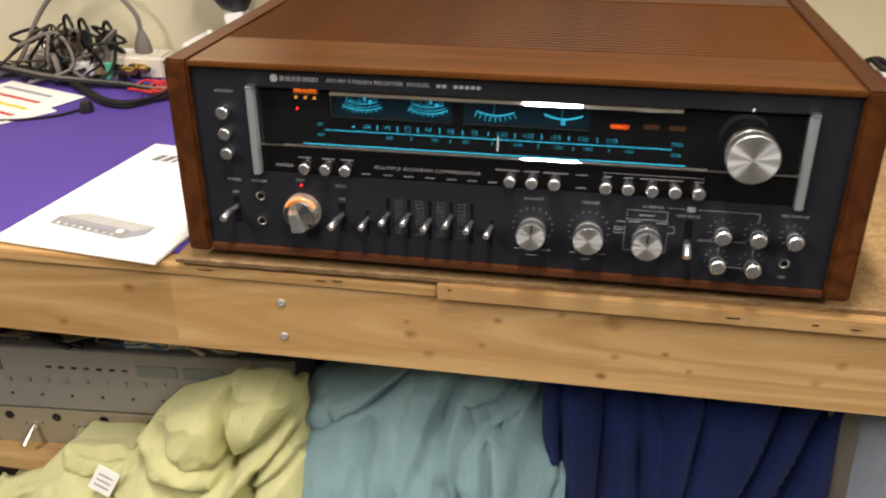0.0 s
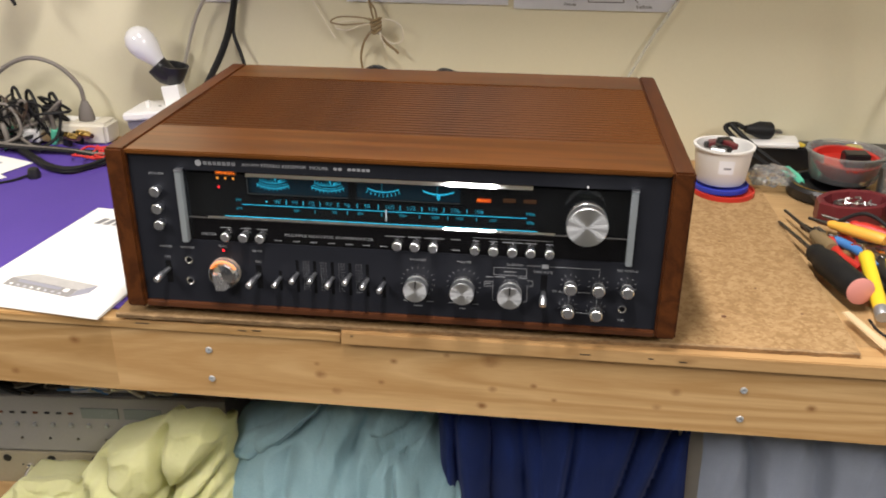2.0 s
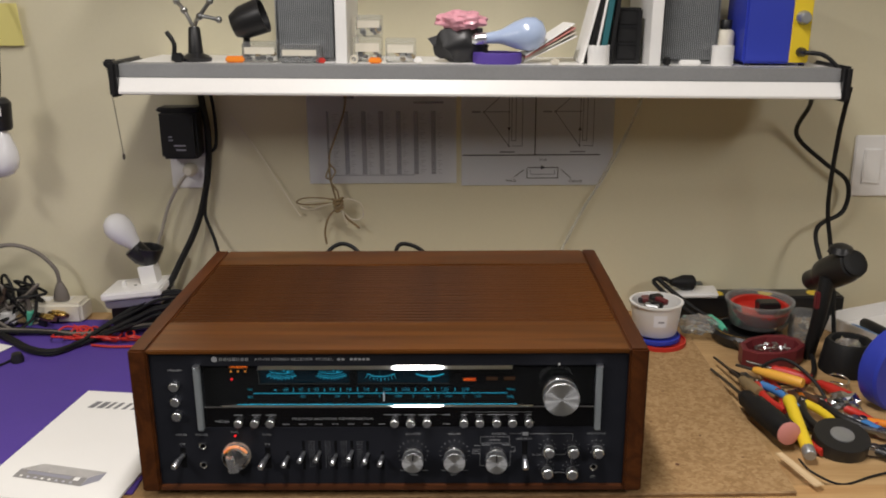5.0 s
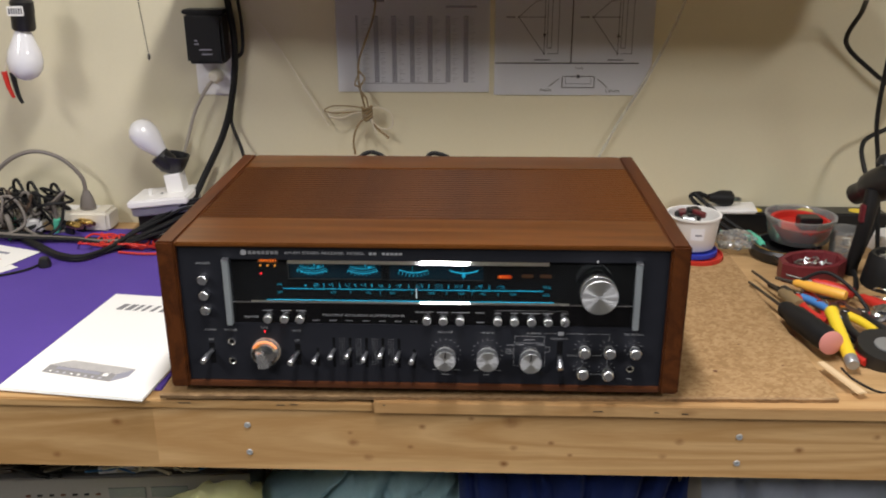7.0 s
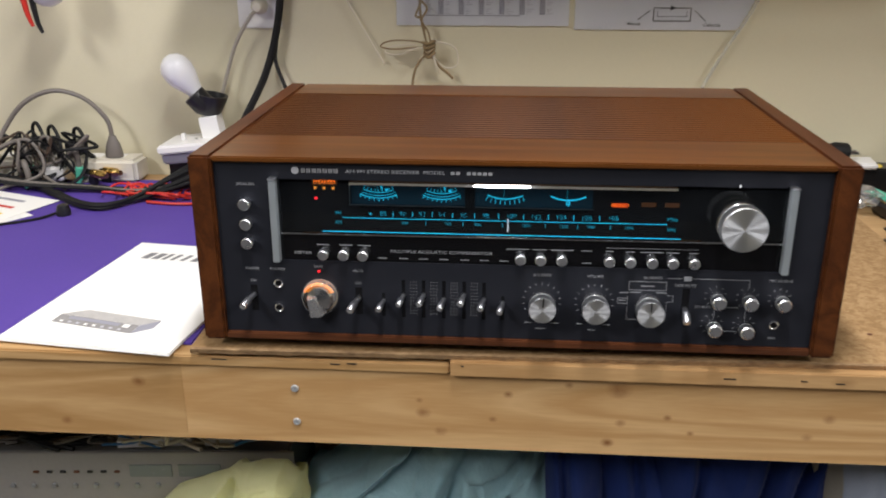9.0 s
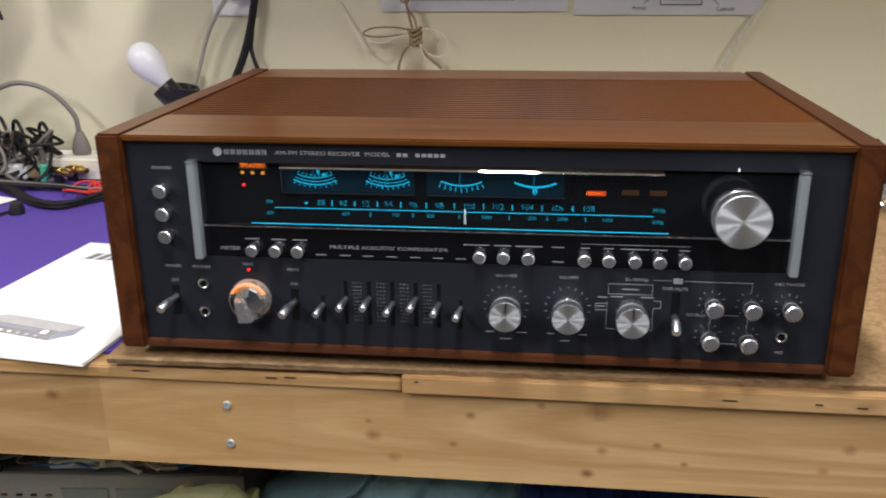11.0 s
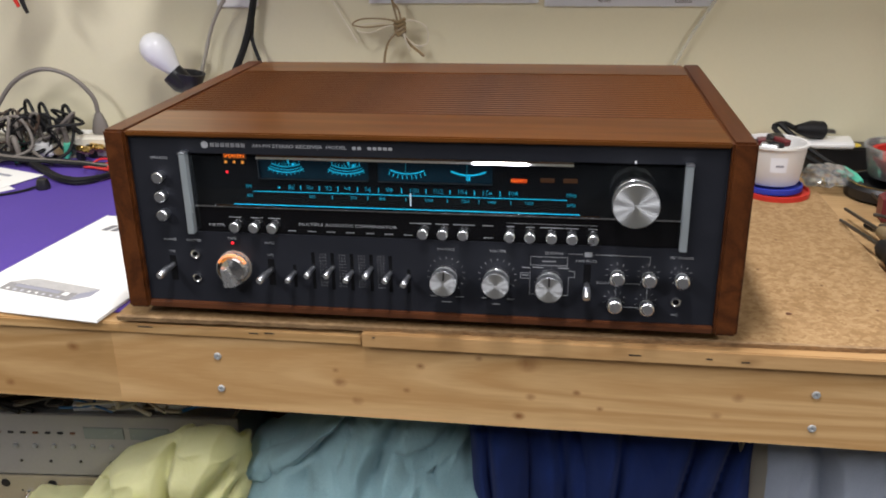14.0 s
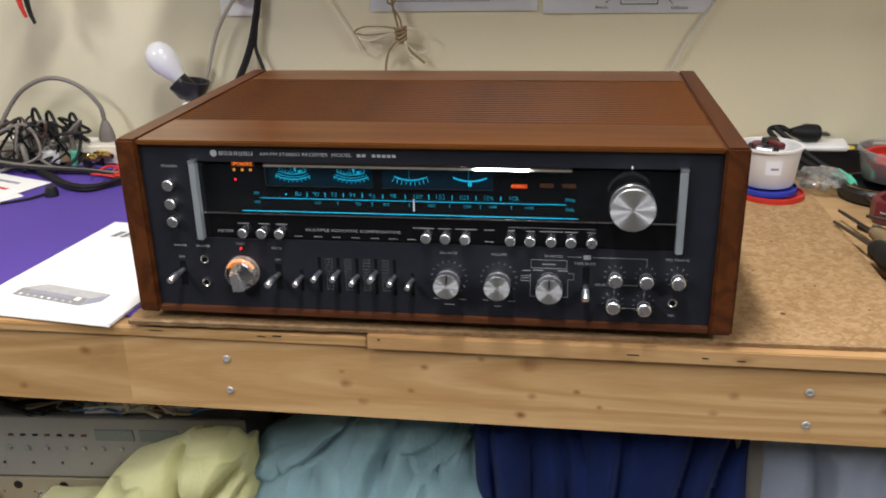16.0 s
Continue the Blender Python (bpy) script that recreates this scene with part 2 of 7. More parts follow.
FACE = surface("charcoal_panel", (0.0155, 0.017, 0.0235), (0.019, 0.0205, 0.028), 0.5, 0.2, 60, 900, 0.03, spec=0.28)
BLACK = plain("black_plastic", (0.012, 0.012, 0.013), 0.38)
BLACK_MATT = plain("black_matt", (0.0035, 0.0035, 0.0045), 0.8, spec=0.15)
BLACK_GLOSS = plain("black_gloss", (0.004, 0.004, 0.005), 0.14, spec=0.4)
RUBBER = surface("black_rubber", (0.008, 0.008, 0.009), (0.014, 0.014, 0.014), 0.55, 0, 60, 300, 0.05, spec=0.25)
CHROME = plain("chrome", (0.92, 0.92, 0.93), 0.16, 1.0)
ALU = plain("satin_aluminium", (0.90, 0.92, 0.97), 0.3, 1.0)
TURNED = brushed("turned_aluminium", (0.95, 0.97, 1.0), 0.46, 0.86)
GLASS = pane("dial_glass", (0.86, 0.9, 0.92), 1.5)
BEZEL = plain("bezel_mirror", (0.62, 0.66, 0.68), 0.03, 1.0)
BRACKET = plain("bracket_metal", (0.58, 0.64, 0.68), 0.42, 0.75)
FACET = plain("facet_silver", (0.62, 0.62, 0.63), 0.2, 1.0)
SCREW = plain("zinc_screw", (0.62, 0.64, 0.66), 0.5, 0.6)
PLATE = surface("grey_plate", (0.27, 0.255, 0.24), (0.32, 0.305, 0.285), 0.5, 0.2, 8, 200, 0.03)
CREAM_PLATE = surface("cream_plate", (0.30, 0.26, 0.185), (0.36, 0.315, 0.225), 0.5, 0.1, 8, 200, 0.03)
CLEAR = pane("clear_plastic", (0.93, 0.94, 0.94), 1.45, 0.08, 0.13)
CYAN = plain("cyan_glow", (0.015, 0.47, 0.70), 0.5, emit=0.95)
FIELD_GLOW = plain("dim_blue_field", (0.004, 0.018, 0.030), 0.7, emit=0.22, spec=0.1)
CYAN_DIM = plain("dim_cyan_glow", (0.01, 0.30, 0.42), 0.5, emit=0.35)
ORANGE_GLOW = plain("orange_glow", (1.0, 0.20, 0.015), 0.5, emit=1.3)
ORANGE_DIM = plain("dim_orange_glow", (0.7, 0.06, 0.006), 0.5, emit=0.22)
AMBER_GLOW = plain("amber_glow", (1.0, 0.36, 0.05), 0.5, emit=0.7)
AMBER_DIM = plain("faint_amber", (0.10, 0.035, 0.008), 0.5, emit=0.15)
RED_GLOW = plain("red_glow", (1.0, 0.02, 0.03), 0.4, emit=1.6)
INK = plain("panel_print", (0.27, 0.28, 0.30), 0.6)
TITLE_INK = plain("title_print", (0.42, 0.43, 0.46), 0.55)
WHITE_PRINT = plain("white_pointer", (0.85, 0.86, 0.88), 0.4, emit=0.2)
MIRROR_STRIP = plain("meter_bezel", (0.62, 0.66, 0.68), 0.09, 1.0)
WHITE_PLASTIC = surface("white_plastic", (0.80, 0.79, 0.77), (0.85, 0.84, 0.82), 0.35, 0, 12, 200, 0.02)
IVORY = surface("ivory_plastic", (0.62, 0.58, 0.48), (0.70, 0.66, 0.56), 0.4, 0, 12, 200, 0.02)
PAPER = surface("white_paper", (0.84, 0.83, 0.80), (0.88, 0.87, 0.84), 0.8, 0, 10, 300, 0.05)
PAPER_BLUE = surface("copy_paper", (0.86, 0.88, 0.94), (0.90, 0.91, 0.96), 0.8, 0, 10, 300, 0.05)
PRINT_GREY = plain("print_grey", (0.30, 0.30, 0.35), 0.8)
PRINT_PALE = plain("print_pale_grey", (0.50, 0.50, 0.55), 0.8)
PRINT_BLACK = plain("print_black", (0.05, 0.05, 0.06), 0.8)
PRINT_RED = plain("print_red", (0.55, 0.06, 0.05), 0.8)
PURPLE = surface("purple_mat", (0.070, 0.035, 0.27), (0.095, 0.050, 0.33), 0.7, 0, 14, 500, 0.15)
GREY_METAL = surface("grey_metal", (0.36, 0.37, 0.38), (0.44, 0.45, 0.46), 0.4, 0.7, 30, 300, 0.03)
HOUSING_GREY = surface("grey_enamel", (0.22, 0.225, 0.23), (0.28, 0.285, 0.29), 0.55, 0, 20, 200, 0.03)
STEEL = plain("tool_steel", (0.42, 0.42, 0.42), 0.32, 1.0)
DARK_STEEL = plain("dark_steel", (0.14, 0.13, 0.12), 0.4, 1.0)
BRASS = plain("brass", (0.75, 0.52, 0.18), 0.25, 1.0)
BULB_GLASS = plain("opal_glass", (0.80, 0.80, 0.82), 0.12, coat=0.6)
RED = plain("red_plastic", (0.55, 0.03, 0.02), 0.4)
ORANGE = plain("orange_plastic", (0.80, 0.24, 0.02), 0.4)
YELLOW = plain("yellow_plastic", (0.80, 0.58, 0.03), 0.4)
BLUE = plain("blue_plastic", (0.03, 0.05, 0.42), 0.4)
SKY_BLUE = plain("light_blue_plastic", (0.05, 0.20, 0.50), 0.4)
GREEN = plain("mint_green", (0.10, 0.50, 0.33), 0.5)
PINK = plain("pink_rubber", (0.62, 0.25, 0.22), 0.6)
MAROON = plain("maroon_plastic", (0.13, 0.018, 0.022), 0.4)
TAN_WIRE = plain("tan_wire", (0.24, 0.17, 0.085), 0.45)
CLEAR_WIRE = plain("pale_cord", (0.66, 0.60, 0.48), 0.35)
LAMP_CORD = plain("pale_grey_cord", (0.36, 0.33, 0.28), 0.5)
BROWN_CORD = plain("brown_cord", (0.060, 0.038, 0.024), 0.5)
GREY_CORD = plain("grey_cord", (0.17, 0.15, 0.13), 0.5)
STICK = wood("lolly_stick", (0.62, 0.45, 0.26), (0.75, 0.58, 0.36), 0.6, 1, 30, 0.1)
TERRY_Y = surface("yellow_terry", (0.83, 0.82, 0.42), (0.93, 0.92, 0.58), 0.95, 0, 25, 700, 0.9, sheen=0.3)
TERRY_T = surface("teal_terry", (0.28, 0.46, 0.52), (0.42, 0.62, 0.66), 0.95, 0, 20, 600, 0.9, sheen=0.3)
NAVY = surface("navy_cotton", (0.005, 0.023, 0.140), (0.010, 0.038, 0.225), 0.85, 0, 18, 900, 0.25, sheen=0.2)
TERRY_G = surface("greyblue_terry", (0.42, 0.47, 0.58), (0.55, 0.60, 0.71), 0.95, 0, 25, 700, 0.9, sheen=0.3)
LINEN = surface("cream_linen", (0.55, 0.50, 0.42), (0.62, 0.57, 0.48), 0.9, 0, 25, 700, 0.3)
MESH_GREY = surface("speaker_mesh", (0.10, 0.11, 0.115), (0.22, 0.23, 0.235), 0.6, 0.4, 60, 900, 0.3)
PINK_BAG = plain("pink_antistatic_bag", (0.75, 0.35, 0.42), 0.25)

# ---- mesh helpers ----


def part(name, bm, material, parent=None, label="", smooth=False):
    me = bpy.data.meshes.new(name)
    bm.normal_update()
    bm.to_mesh(me)
    bm.free()
    me.materials.append(material)
    if smooth:
        for p in me.polygons:
            p.use_smooth = True
        me.set_sharp_from_angle(angle=radians(38))
    ob = new(name, me)
    if parent:
        ob.parent = parent
    return tagged(ob, label)


def thing(name, x, y, z, label, category, group="", kind="", rz=0):
    ob = new(name)
    ob.empty_display_size = 0.02
    ob.matrix_basis = pose(x, y, z, 0, 0, rz)
    return tagged(ob, label, category, group, kind)


def shape():
    return bmesh.new()


def box(bm, x0, x1, y0, y1, z0, z1, bevel=0.0, seg=2, m=None):
    r = bmesh.ops.create_cube(bm, size=1.0)
    vs = r["verts"]
    for v in vs:
        v.co = Vector(((x0 + x1) / 2 + v.co.x * (x1 - x0), (y0 + y1) / 2 + v.co.y * (y1 - y0), (z0 + z1) / 2 + v.co.z * (z1 - z0)))
    if m:
        bmesh.ops.transform(bm, matrix=m, verts=vs)
    if bevel:
        es = list({e for v in vs for e in v.link_edges})
        bmesh.ops.bevel(bm, geom=es, offset=bevel, segments=seg, affect="EDGES", clamp_overlap=True)
    return bm


def lathe(bm, profile, m=None, seg=28, cap=True):
    """Turn (radius, height) pairs round z; m places the result."""
    m = m or Matrix()
    rings = []
    for r, h in profile:
        rings.append([bm.verts.new(m @ Vector((r * math.cos(2 * math.pi * i / seg), r * math.sin(2 * math.pi * i / seg), h))) for i in range(seg)])
    for a, b in zip(rings, rings[1:]):
        for i in range(seg):
            bm.faces.new((a[i], a[(i + 1) % seg], b[(i + 1) % seg], b[i]))
    if cap:
        bm.faces.new(rings[0][::-1])
        bm.faces.new(rings[-1])
    return bm


def smooth_line(pts, steps=6):
    pts = [Vector(p) for p in pts]
    ext = [2 * pts[0] - pts[1], *pts, 2 * pts[-1] - pts[-2]]
    out = []
    for i in range(1, len(ext) - 2):
        p0, p1, p2, p3 = ext[i - 1:i + 3]
        for k in range(steps):
            t = k / steps
            out.append(0.5 * ((2 * p1) + (p2 - p0) * t + (2 * p0 - 5 * p1 + 4 * p2 - p3) * t * t + (3 * p1 - p0 - 3 * p2 + p3) * t ** 3))
    out.append(pts[-1])
    return out


def sweep(bm, pts, r, seg=8, steps=6, r_end=None, flat=1.0):
    """A round cord or handle along a smooth line."""
    line = smooth_line(pts, steps) if steps else [Vector(p) for p in pts]
    n = len(line)
    rings, side = [], None
    for i, p in enumerate(line):
        d = (line[min(i + 1, n - 1)] - line[max(i - 1, 0)]).normalized()
        if side is None:
            side = d.orthogonal().normalized()
        side = (side - d * side.dot(d)).normalized()
        up = d.cross(side)
        rad = r if r_end is None else r + (r_end - r) * i / (n - 1)
        rings.append([bm.verts.new(p + side * rad * math.cos(2 * math.pi * k / seg) + up * rad * flat * math.sin(2 * math.pi * k / seg)) for k in range(seg)])
    for a, b in zip(rings, rings[1:]):
        for k in range(seg):
            bm.faces.new((a[k], a[(k + 1) % seg], b[(k + 1) % seg], b[k]))
    bm.faces.new(rings[0][::-1])
    bm.faces.new(rings[-1])
    return bm


def rod(bm, a, b, r0, r1=None, seg=16):
    a, b = Vector(a), Vector(b)
    q = (b - a).to_track_quat("Z", "Y").to_matrix().to_4x4()
    return lathe(bm, [(r0, 0), (r1 if r1 is not None else r0, (b - a).length)], Matrix.Translation(a) @ q, seg)


def towards(a, b):
    a, b = Vector(a), Vector(b)
    return Matrix.Translation(a) @ (b - a).to_track_quat("Z", "Y").to_matrix().to_4x4()


def lettering(text, size, parent, m, material, name="lettering", align="CENTER", stretch=1.0, thick=0.00012, lean=0.0):
    """Flat raised letters in the built-in font, reading along local x."""
    cu = bpy.data.curves.new(name, "FONT")
    cu.body, cu.size, cu.align_x, cu.align_y = text, size, align, "CENTER"
    cu.extrude, cu.resolution_u = thick, 2
    cu.offset = lean
    tmp = bpy.data.objects.new(name, cu)
    me = bpy.data.meshes.new_from_object(tmp)
    bpy.data.objects.remove(tmp)
    me.materials.append(material)
    for v in me.vertices:
        v.co.x *= stretch
    ob = new(name, me)
    ob.parent = parent
    ob.matrix_basis = m
    return ob


def facing(x, z, y):
    """Upright print that faces the front."""
    return pose(x, y, z, 90, 0, 0)

# ---- the room ----
WALL_Y, BENCH, TOP = 0.69, 0.888, 0.900


def slab(name, x0, x1, y0, y1, z0, z1, material, label, category, bevel=0.0):
    return tagged(part(name, box(shape(), x0, x1, y0, y1, z0, z1, bevel), material), label, category, kind="structure")


slab("floor", -2.8, 3.4, -3.2, WALL_Y, -0.1, 0.0, FLOOR_MAT, "dark grey painted workshop floor", "floor")
slab("ceiling", -2.8, 3.4, -3.2, WALL_Y, 2.5, 2.6, CEIL_PAINT, "plain white workshop ceiling", "ceiling")
slab("wall_north", -2.8, 3.4, WALL_Y, WALL_Y + 0.1, -0.1, 2.6, WALL_PAINT, "cream painted wall behind the workbench", "wall")
# Unseen wall, made dark so metal knobs and black gloss reflect little light.
slab("wall_south", -2.8, 3.4, -3.3, -3.2, -0.1, 2.6, DARK_WALL, "unseen dark wall that keeps the metal's reflections dark", "wall")
slab("wall_west", -2.9, -2.8, -3.3, WALL_Y + 0.1, -0.1, 2.6, WALL_PAINT, "cream painted side wall of the workshop", "wall")
slab("wall_east", 3.4, 3.5, -3.3, WALL_Y + 0.1, -0.1, 2.6, WALL_PAINT, "cream painted side wall of the workshop", "wall")


def ceiling_fixture(x, y, wide, half):
    t = thing("ceiling_light", x, y, 2.385, "white fluorescent batten fixed under the ceiling", "ceiling light", "ceiling battens")
    part("housing", box(shape(), -wide, wide, -half, half, 0.015, 0.115, 0.01), WHITE_PLASTIC, t)
    part("end_cap", box(shape(), -wide - 0.002, wide + 0.002, -half - 0.015, -half, 0.0, 0.115, 0.004), WHITE_PLASTIC, t)
    part("end_cap", box(shape(), -wide - 0.002, wide + 0.002, half, half + 0.015, 0.0, 0.115, 0.004), WHITE_PLASTIC, t)


for lx, ly, wide, half in ((0.28, -0.30, 0.09, 0.48), (-1.20, -1.50, 0.18, 0.65), (2.00, -1.50, 0.18, 0.65)):
    ceiling_fixture(lx, ly, wide, half)

# ---- the bench ----
bench = thing("workbench", 0.3, 0.35, 0, "home-made pine workbench with a worn wooden top", "workbench")
B0 = Matrix.Translation((-0.3, -0.35, 0))


def bench_part(name, x0, x1, y0, y1, z0, z1, material, label="", bevel=0.0015):
    return part(name, box(shape(), x0, x1, y0, y1, z0, z1, bevel, 2, B0), material, bench, label)


bench_part("bench_top", -1.3, 1.9, 0.045, WALL_Y - 0.002, 0.868, BENCH, OLD_PINE)
bench_part("front_board", -0.0375, 1.9, 0.012, 0.052, 0.789, 0.8755, PINE, "knotty pine front rail", 0.0002)
bench_part("front_board", -1.3, -0.0376, 0.013, 0.053, 0.788, 0.8750, PINE_LEFT, "knotty pine front rail", 0.0002)
bench_part("edge_strip", 0.2395, 1.9, 0.004, 0.0445, 0.8765, 0.8932, PINE_PALE, "pale pine edging strip", 0.0012)
bench_part("edge_strip", -1.3, 0.2390, 0.008, 0.0445, 0.8765, 0.8882, PINE_LEFT, "worn pine edging strip", 0.0015)
for px, py in ((0.055, 0.30), (-1.2, 0.08), (1.75, 0.08), (-1.2, 0.6), (1.75, 0.6)):
    bench_part("post", px - 0.019, px + 0.019, py - 0.045, py + 0.045, 0.0, 0.868, DARK_WOOD)
bench_part("lower_shelf", -1.3, 1.9, 0.07, WALL_Y - 0.004, 0.528, 0.548, OLD_PINE)
for sx, sz in ((0.080, 0.8530), (0.080, 0.8140), (0.6855, 0.8480), (0.6865, 0.8105)):
    sm = shape()
    lathe(sm, [(0.0, 0.0), (0.0042, 0.0), (0.0036, 0.0016), (0.0016, 0.0018), (0.0012, 0.0006)], B0 @ pose(sx, 0.0115, sz, 90, 0, 0), 14, False)
    part("screw", sm, SCREW, bench, "bright countersunk screw", True)
# staples and dents along the top edge
random.seed(5)
for cx, cz, cw in ((0.005, 0.8845, 0.008), (0.124, 0.8835, 0.005), (0.141, 0.8845, 0.005), (0.252, 0.8880, 0.0015), (0.511, 0.8840, 0.006), (0.581, 0.8840, 0.003), (0.615, 0.8825, 0.004)):
    sy = 0.008 if cx < 0.239 else 0.004
    bench_part("staple", cx - cw, cx + cw, sy - 0.0005, sy + 0.002, cz, cz + 0.0012, DARK_STEEL, "", 0)

# chipboard sheet with a crumbly front edge
cb = shape()
N = 130
X0, X1, Y0, Y1 = -0.022, 0.800, 0.003, 0.520
rows = []
for i in range(N + 1):
    x = X0 + (X1 - X0) * i / N
    e = 0.0022 * noise.noise((x * 60, 0, 3)) + 0.0016 * noise.noise((x * 240, 5, 1))
    yf = Y0 + 0.018 * x
    rows.append([cb.verts.new((x, yf + 0.001 + e, TOP - 0.0066)), cb.verts.new((x, yf + e * 0.6 - 0.0004, TOP - 0.0015)), cb.verts.new((x, yf + 0.0015 + e * 0.5, TOP)), cb.verts.new((x, Y1, TOP)), cb.verts.new((x, Y1, TOP - 0.0066))])
for a, b in zip(rows, rows[1:]):
    for k in range(5):
        cb.faces.new((a[k], b[k], b[(k + 1) % 5], a[(k + 1) % 5]))
cb.faces.new(rows[0])
cb.faces.new(rows[-1][::-1])
bmesh.ops.recalc_face_normals(cb, faces=cb.faces)
board = part("chipboard_sheet", cb, CHIPBOARD)
board.data.materials.append(CHIP_EDGE)
for p in board.data.polygons:
    if p.normal.y < -0.5:
        p.material_index = 1
tagged(board, "brown chipboard sheet with a crumbled front edge", "board")
for dx, dy in ((0.669, 0.083), (0.700, 0.30), (0.72, 0.16), (0.66, 0.20), (0.76, 0.10)):
    st = shape()
    lathe(st, [(0.0032 if dx == 0.669 else 0.0016, 0), (0.002 if dx == 0.669 else 0.001, 0.0004)], pose(dx, dy, TOP, 0, 0, 0), 9)
    tagged(part("crumb", st, DARK_WOOD), "small dark speck lying on the chipboard", "crumb", "crumbs on the board")

pm = shape()
box(pm, -0.95, -0.030, 0.030, 0.640, BENCH, BENCH + 0.003, 0.001)
tagged(part("bench_mat", pm, PURPLE), "plain purple work mat on the bench", "mat")

# ---- the receiver ----
rec = thing("stereo_receiver", 0.3, 0.2, TOP, "vintage silver and black stereo receiver in a walnut cabinet, switched on", "receiver")
R0 = Matrix.Translation((-0.3, -0.2, -TOP))
W, D, ZB, ZT = 0.603, 0.405, 0.9115, 1.0985
FY = 0.006


def rp(name, x0, x1, y0, y1, z0, z1, material, label="", bevel=0.0, parent=None, seg=2):
    return part(name, box(shape(), x0, x1, y0, y1, z0, z1, bevel, seg, R0), material, parent or rec, label)


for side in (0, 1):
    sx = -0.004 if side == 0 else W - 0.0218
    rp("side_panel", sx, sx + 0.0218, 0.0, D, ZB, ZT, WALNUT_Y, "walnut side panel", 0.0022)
rp("top_front_panel", 0.0182, 0.5808, 0.001, 0.092, 1.0925, ZT - 0.0006, WALNUT, "walnut top panel", 0.0012)
rp("top_rear_panel", 0.0182, 0.5808, 0.330, D - 0.001, 1.0925, ZT - 0.0006, WALNUT, "walnut top panel", 0.0012)
slat_bm = shape()
n_slats = 23
pitch = (0.330 - 0.092) / n_slats
box(slat_bm, -0.281, 0.281, -pitch * 0.37, pitch * 0.37, -0.004, 0.004, 0.0009, 1)
slat_first = part("slat", slat_bm, WALNUT_SHADED, rec)
slat_first.location = R0 @ Vector((0.3, 0.092 + pitch * 0.5, ZT - 0.0052))
for i in range(1, n_slats):
    s2 = new("slat", slat_first.data)
    s2.parent = rec
    s2.location = R0 @ Vector((0.3, 0.092 + pitch * (i + 0.5), ZT - 0.0052))
rp("chassis", 0.0205, 0.5795, 0.030, D - 0.006, 0.914, 1.0850, BLACK_MATT, "black steel chassis")
rp("bottom_rail", 0.0182, 0.5808, 0.002, 0.022, 0.9122, 0.9192, WALNUT_STRIP, "polished walnut rail", 0.001)
for fx in (0.05, 0.55):
    for fy in (0.05, 0.36):
        fm = shape()
        lathe(fm, [(0.014, 0), (0.015, 0.002), (0.013, 0.0125)], R0 @ pose(fx, fy, TOP), 20)
        part("foot", fm, RUBBER, rec, "black rubber foot", True)

# front panel around the window
GX0, GX1, GZ0, GZ1 = 0.0775, 0.5455, 0.9955, 1.0760
fp = shape()
for a in ((0.0182, 0.5808, GZ1, 1.0922), (0.0182, 0.5808, 0.9195, GZ0), (0.0182, GX0, GZ0, GZ1), (GX1, 0.5808, GZ0, GZ1)):
    box(fp, a[0], a[1], FY, FY + 0.006, a[2], a[3], 0, 1, R0)
face = part("front_panel", fp, FACE, rec, "charcoal anodised front panel")
# window recess: lower black fascia, upper dial pocket
rp("dial_surround", GX0, GX1, FY + 0.001, FY + 0.008, GZ0, 1.0222, BLACK_GLOSS, "glossy black lower dial strip", 0.0006)
rp("dial_plate", GX0, GX1, FY + 0.0075, FY + 0.0115, 1.0225, GZ1, BLACK_MATT, "black dial plate")
rp("dial_ceiling", GX0, GX1, FY + 0.0065, FY + 0.0074, GZ1 - 0.0006, GZ1 + 0.002, BLACK_MATT)
rp("trim_line", GX0 + 0.001, GX1 - 0.001, FY - 0.0004, FY + 0.0012, 1.0221, 1.0236, CHROME, "thin chrome trim line")
tb = shape()
box(tb, 0.146, 0.445, -0.0025, 0.0025, -0.0003, 0.0003, 0, 1)
top_bezel = part("bezel_strip", tb, BEZEL, rec, "bright bevelled strip over the meters")
top_bezel.matrix_basis = R0 @ pose(0, FY - 0.0013, 1.0740, 42, 0, 0)
# Added mirror strip, tilted so the ceiling lamp glints along the trim.
tb = shape()
box(tb, 0.100, 0.470, -0.0011, 0.0011, -0.0002, 0.0002, 0, 1)
trim_glint_strip = part("trim_glint_strip", tb, BEZEL, rec, "tilted mirror strip added to catch the ceiling lamp's glint")
trim_glint_strip.matrix_basis = R0 @ pose(0, FY - 0.0006, 1.0241, 36.5, 0, 0)
gp = rp("dial_glass", GX0 + 0.0005, GX1 - 0.0005, FY + 0.0004, FY + 0.0010, 1.0238, GZ1 - 0.0022, GLASS, "clear dial glass")
gp.visible_shadow = False
for hx in (0.0712, 0.5432):
    h = rp("bracket", hx, hx + 0.0066, FY - 0.0085, FY, GZ0, GZ1 + 0.0002, BRACKET, "satin aluminium dial bracket", 0.0008)
    rp("bracket_cap", hx - 0.0004, hx + 0.0070, FY - 0.0089, FY, GZ1 + 0.0003, GZ1 + 0.0022, ALU, "bright top cap", 0.0005, h)

DY = FY + 0.0066


def mark(name, x0, x1, z0, z1, material, parent=rec, y=DY):
    return rp(name, x0, x1, y, y + 0.0006, z0, z1, material, "", 0, parent)


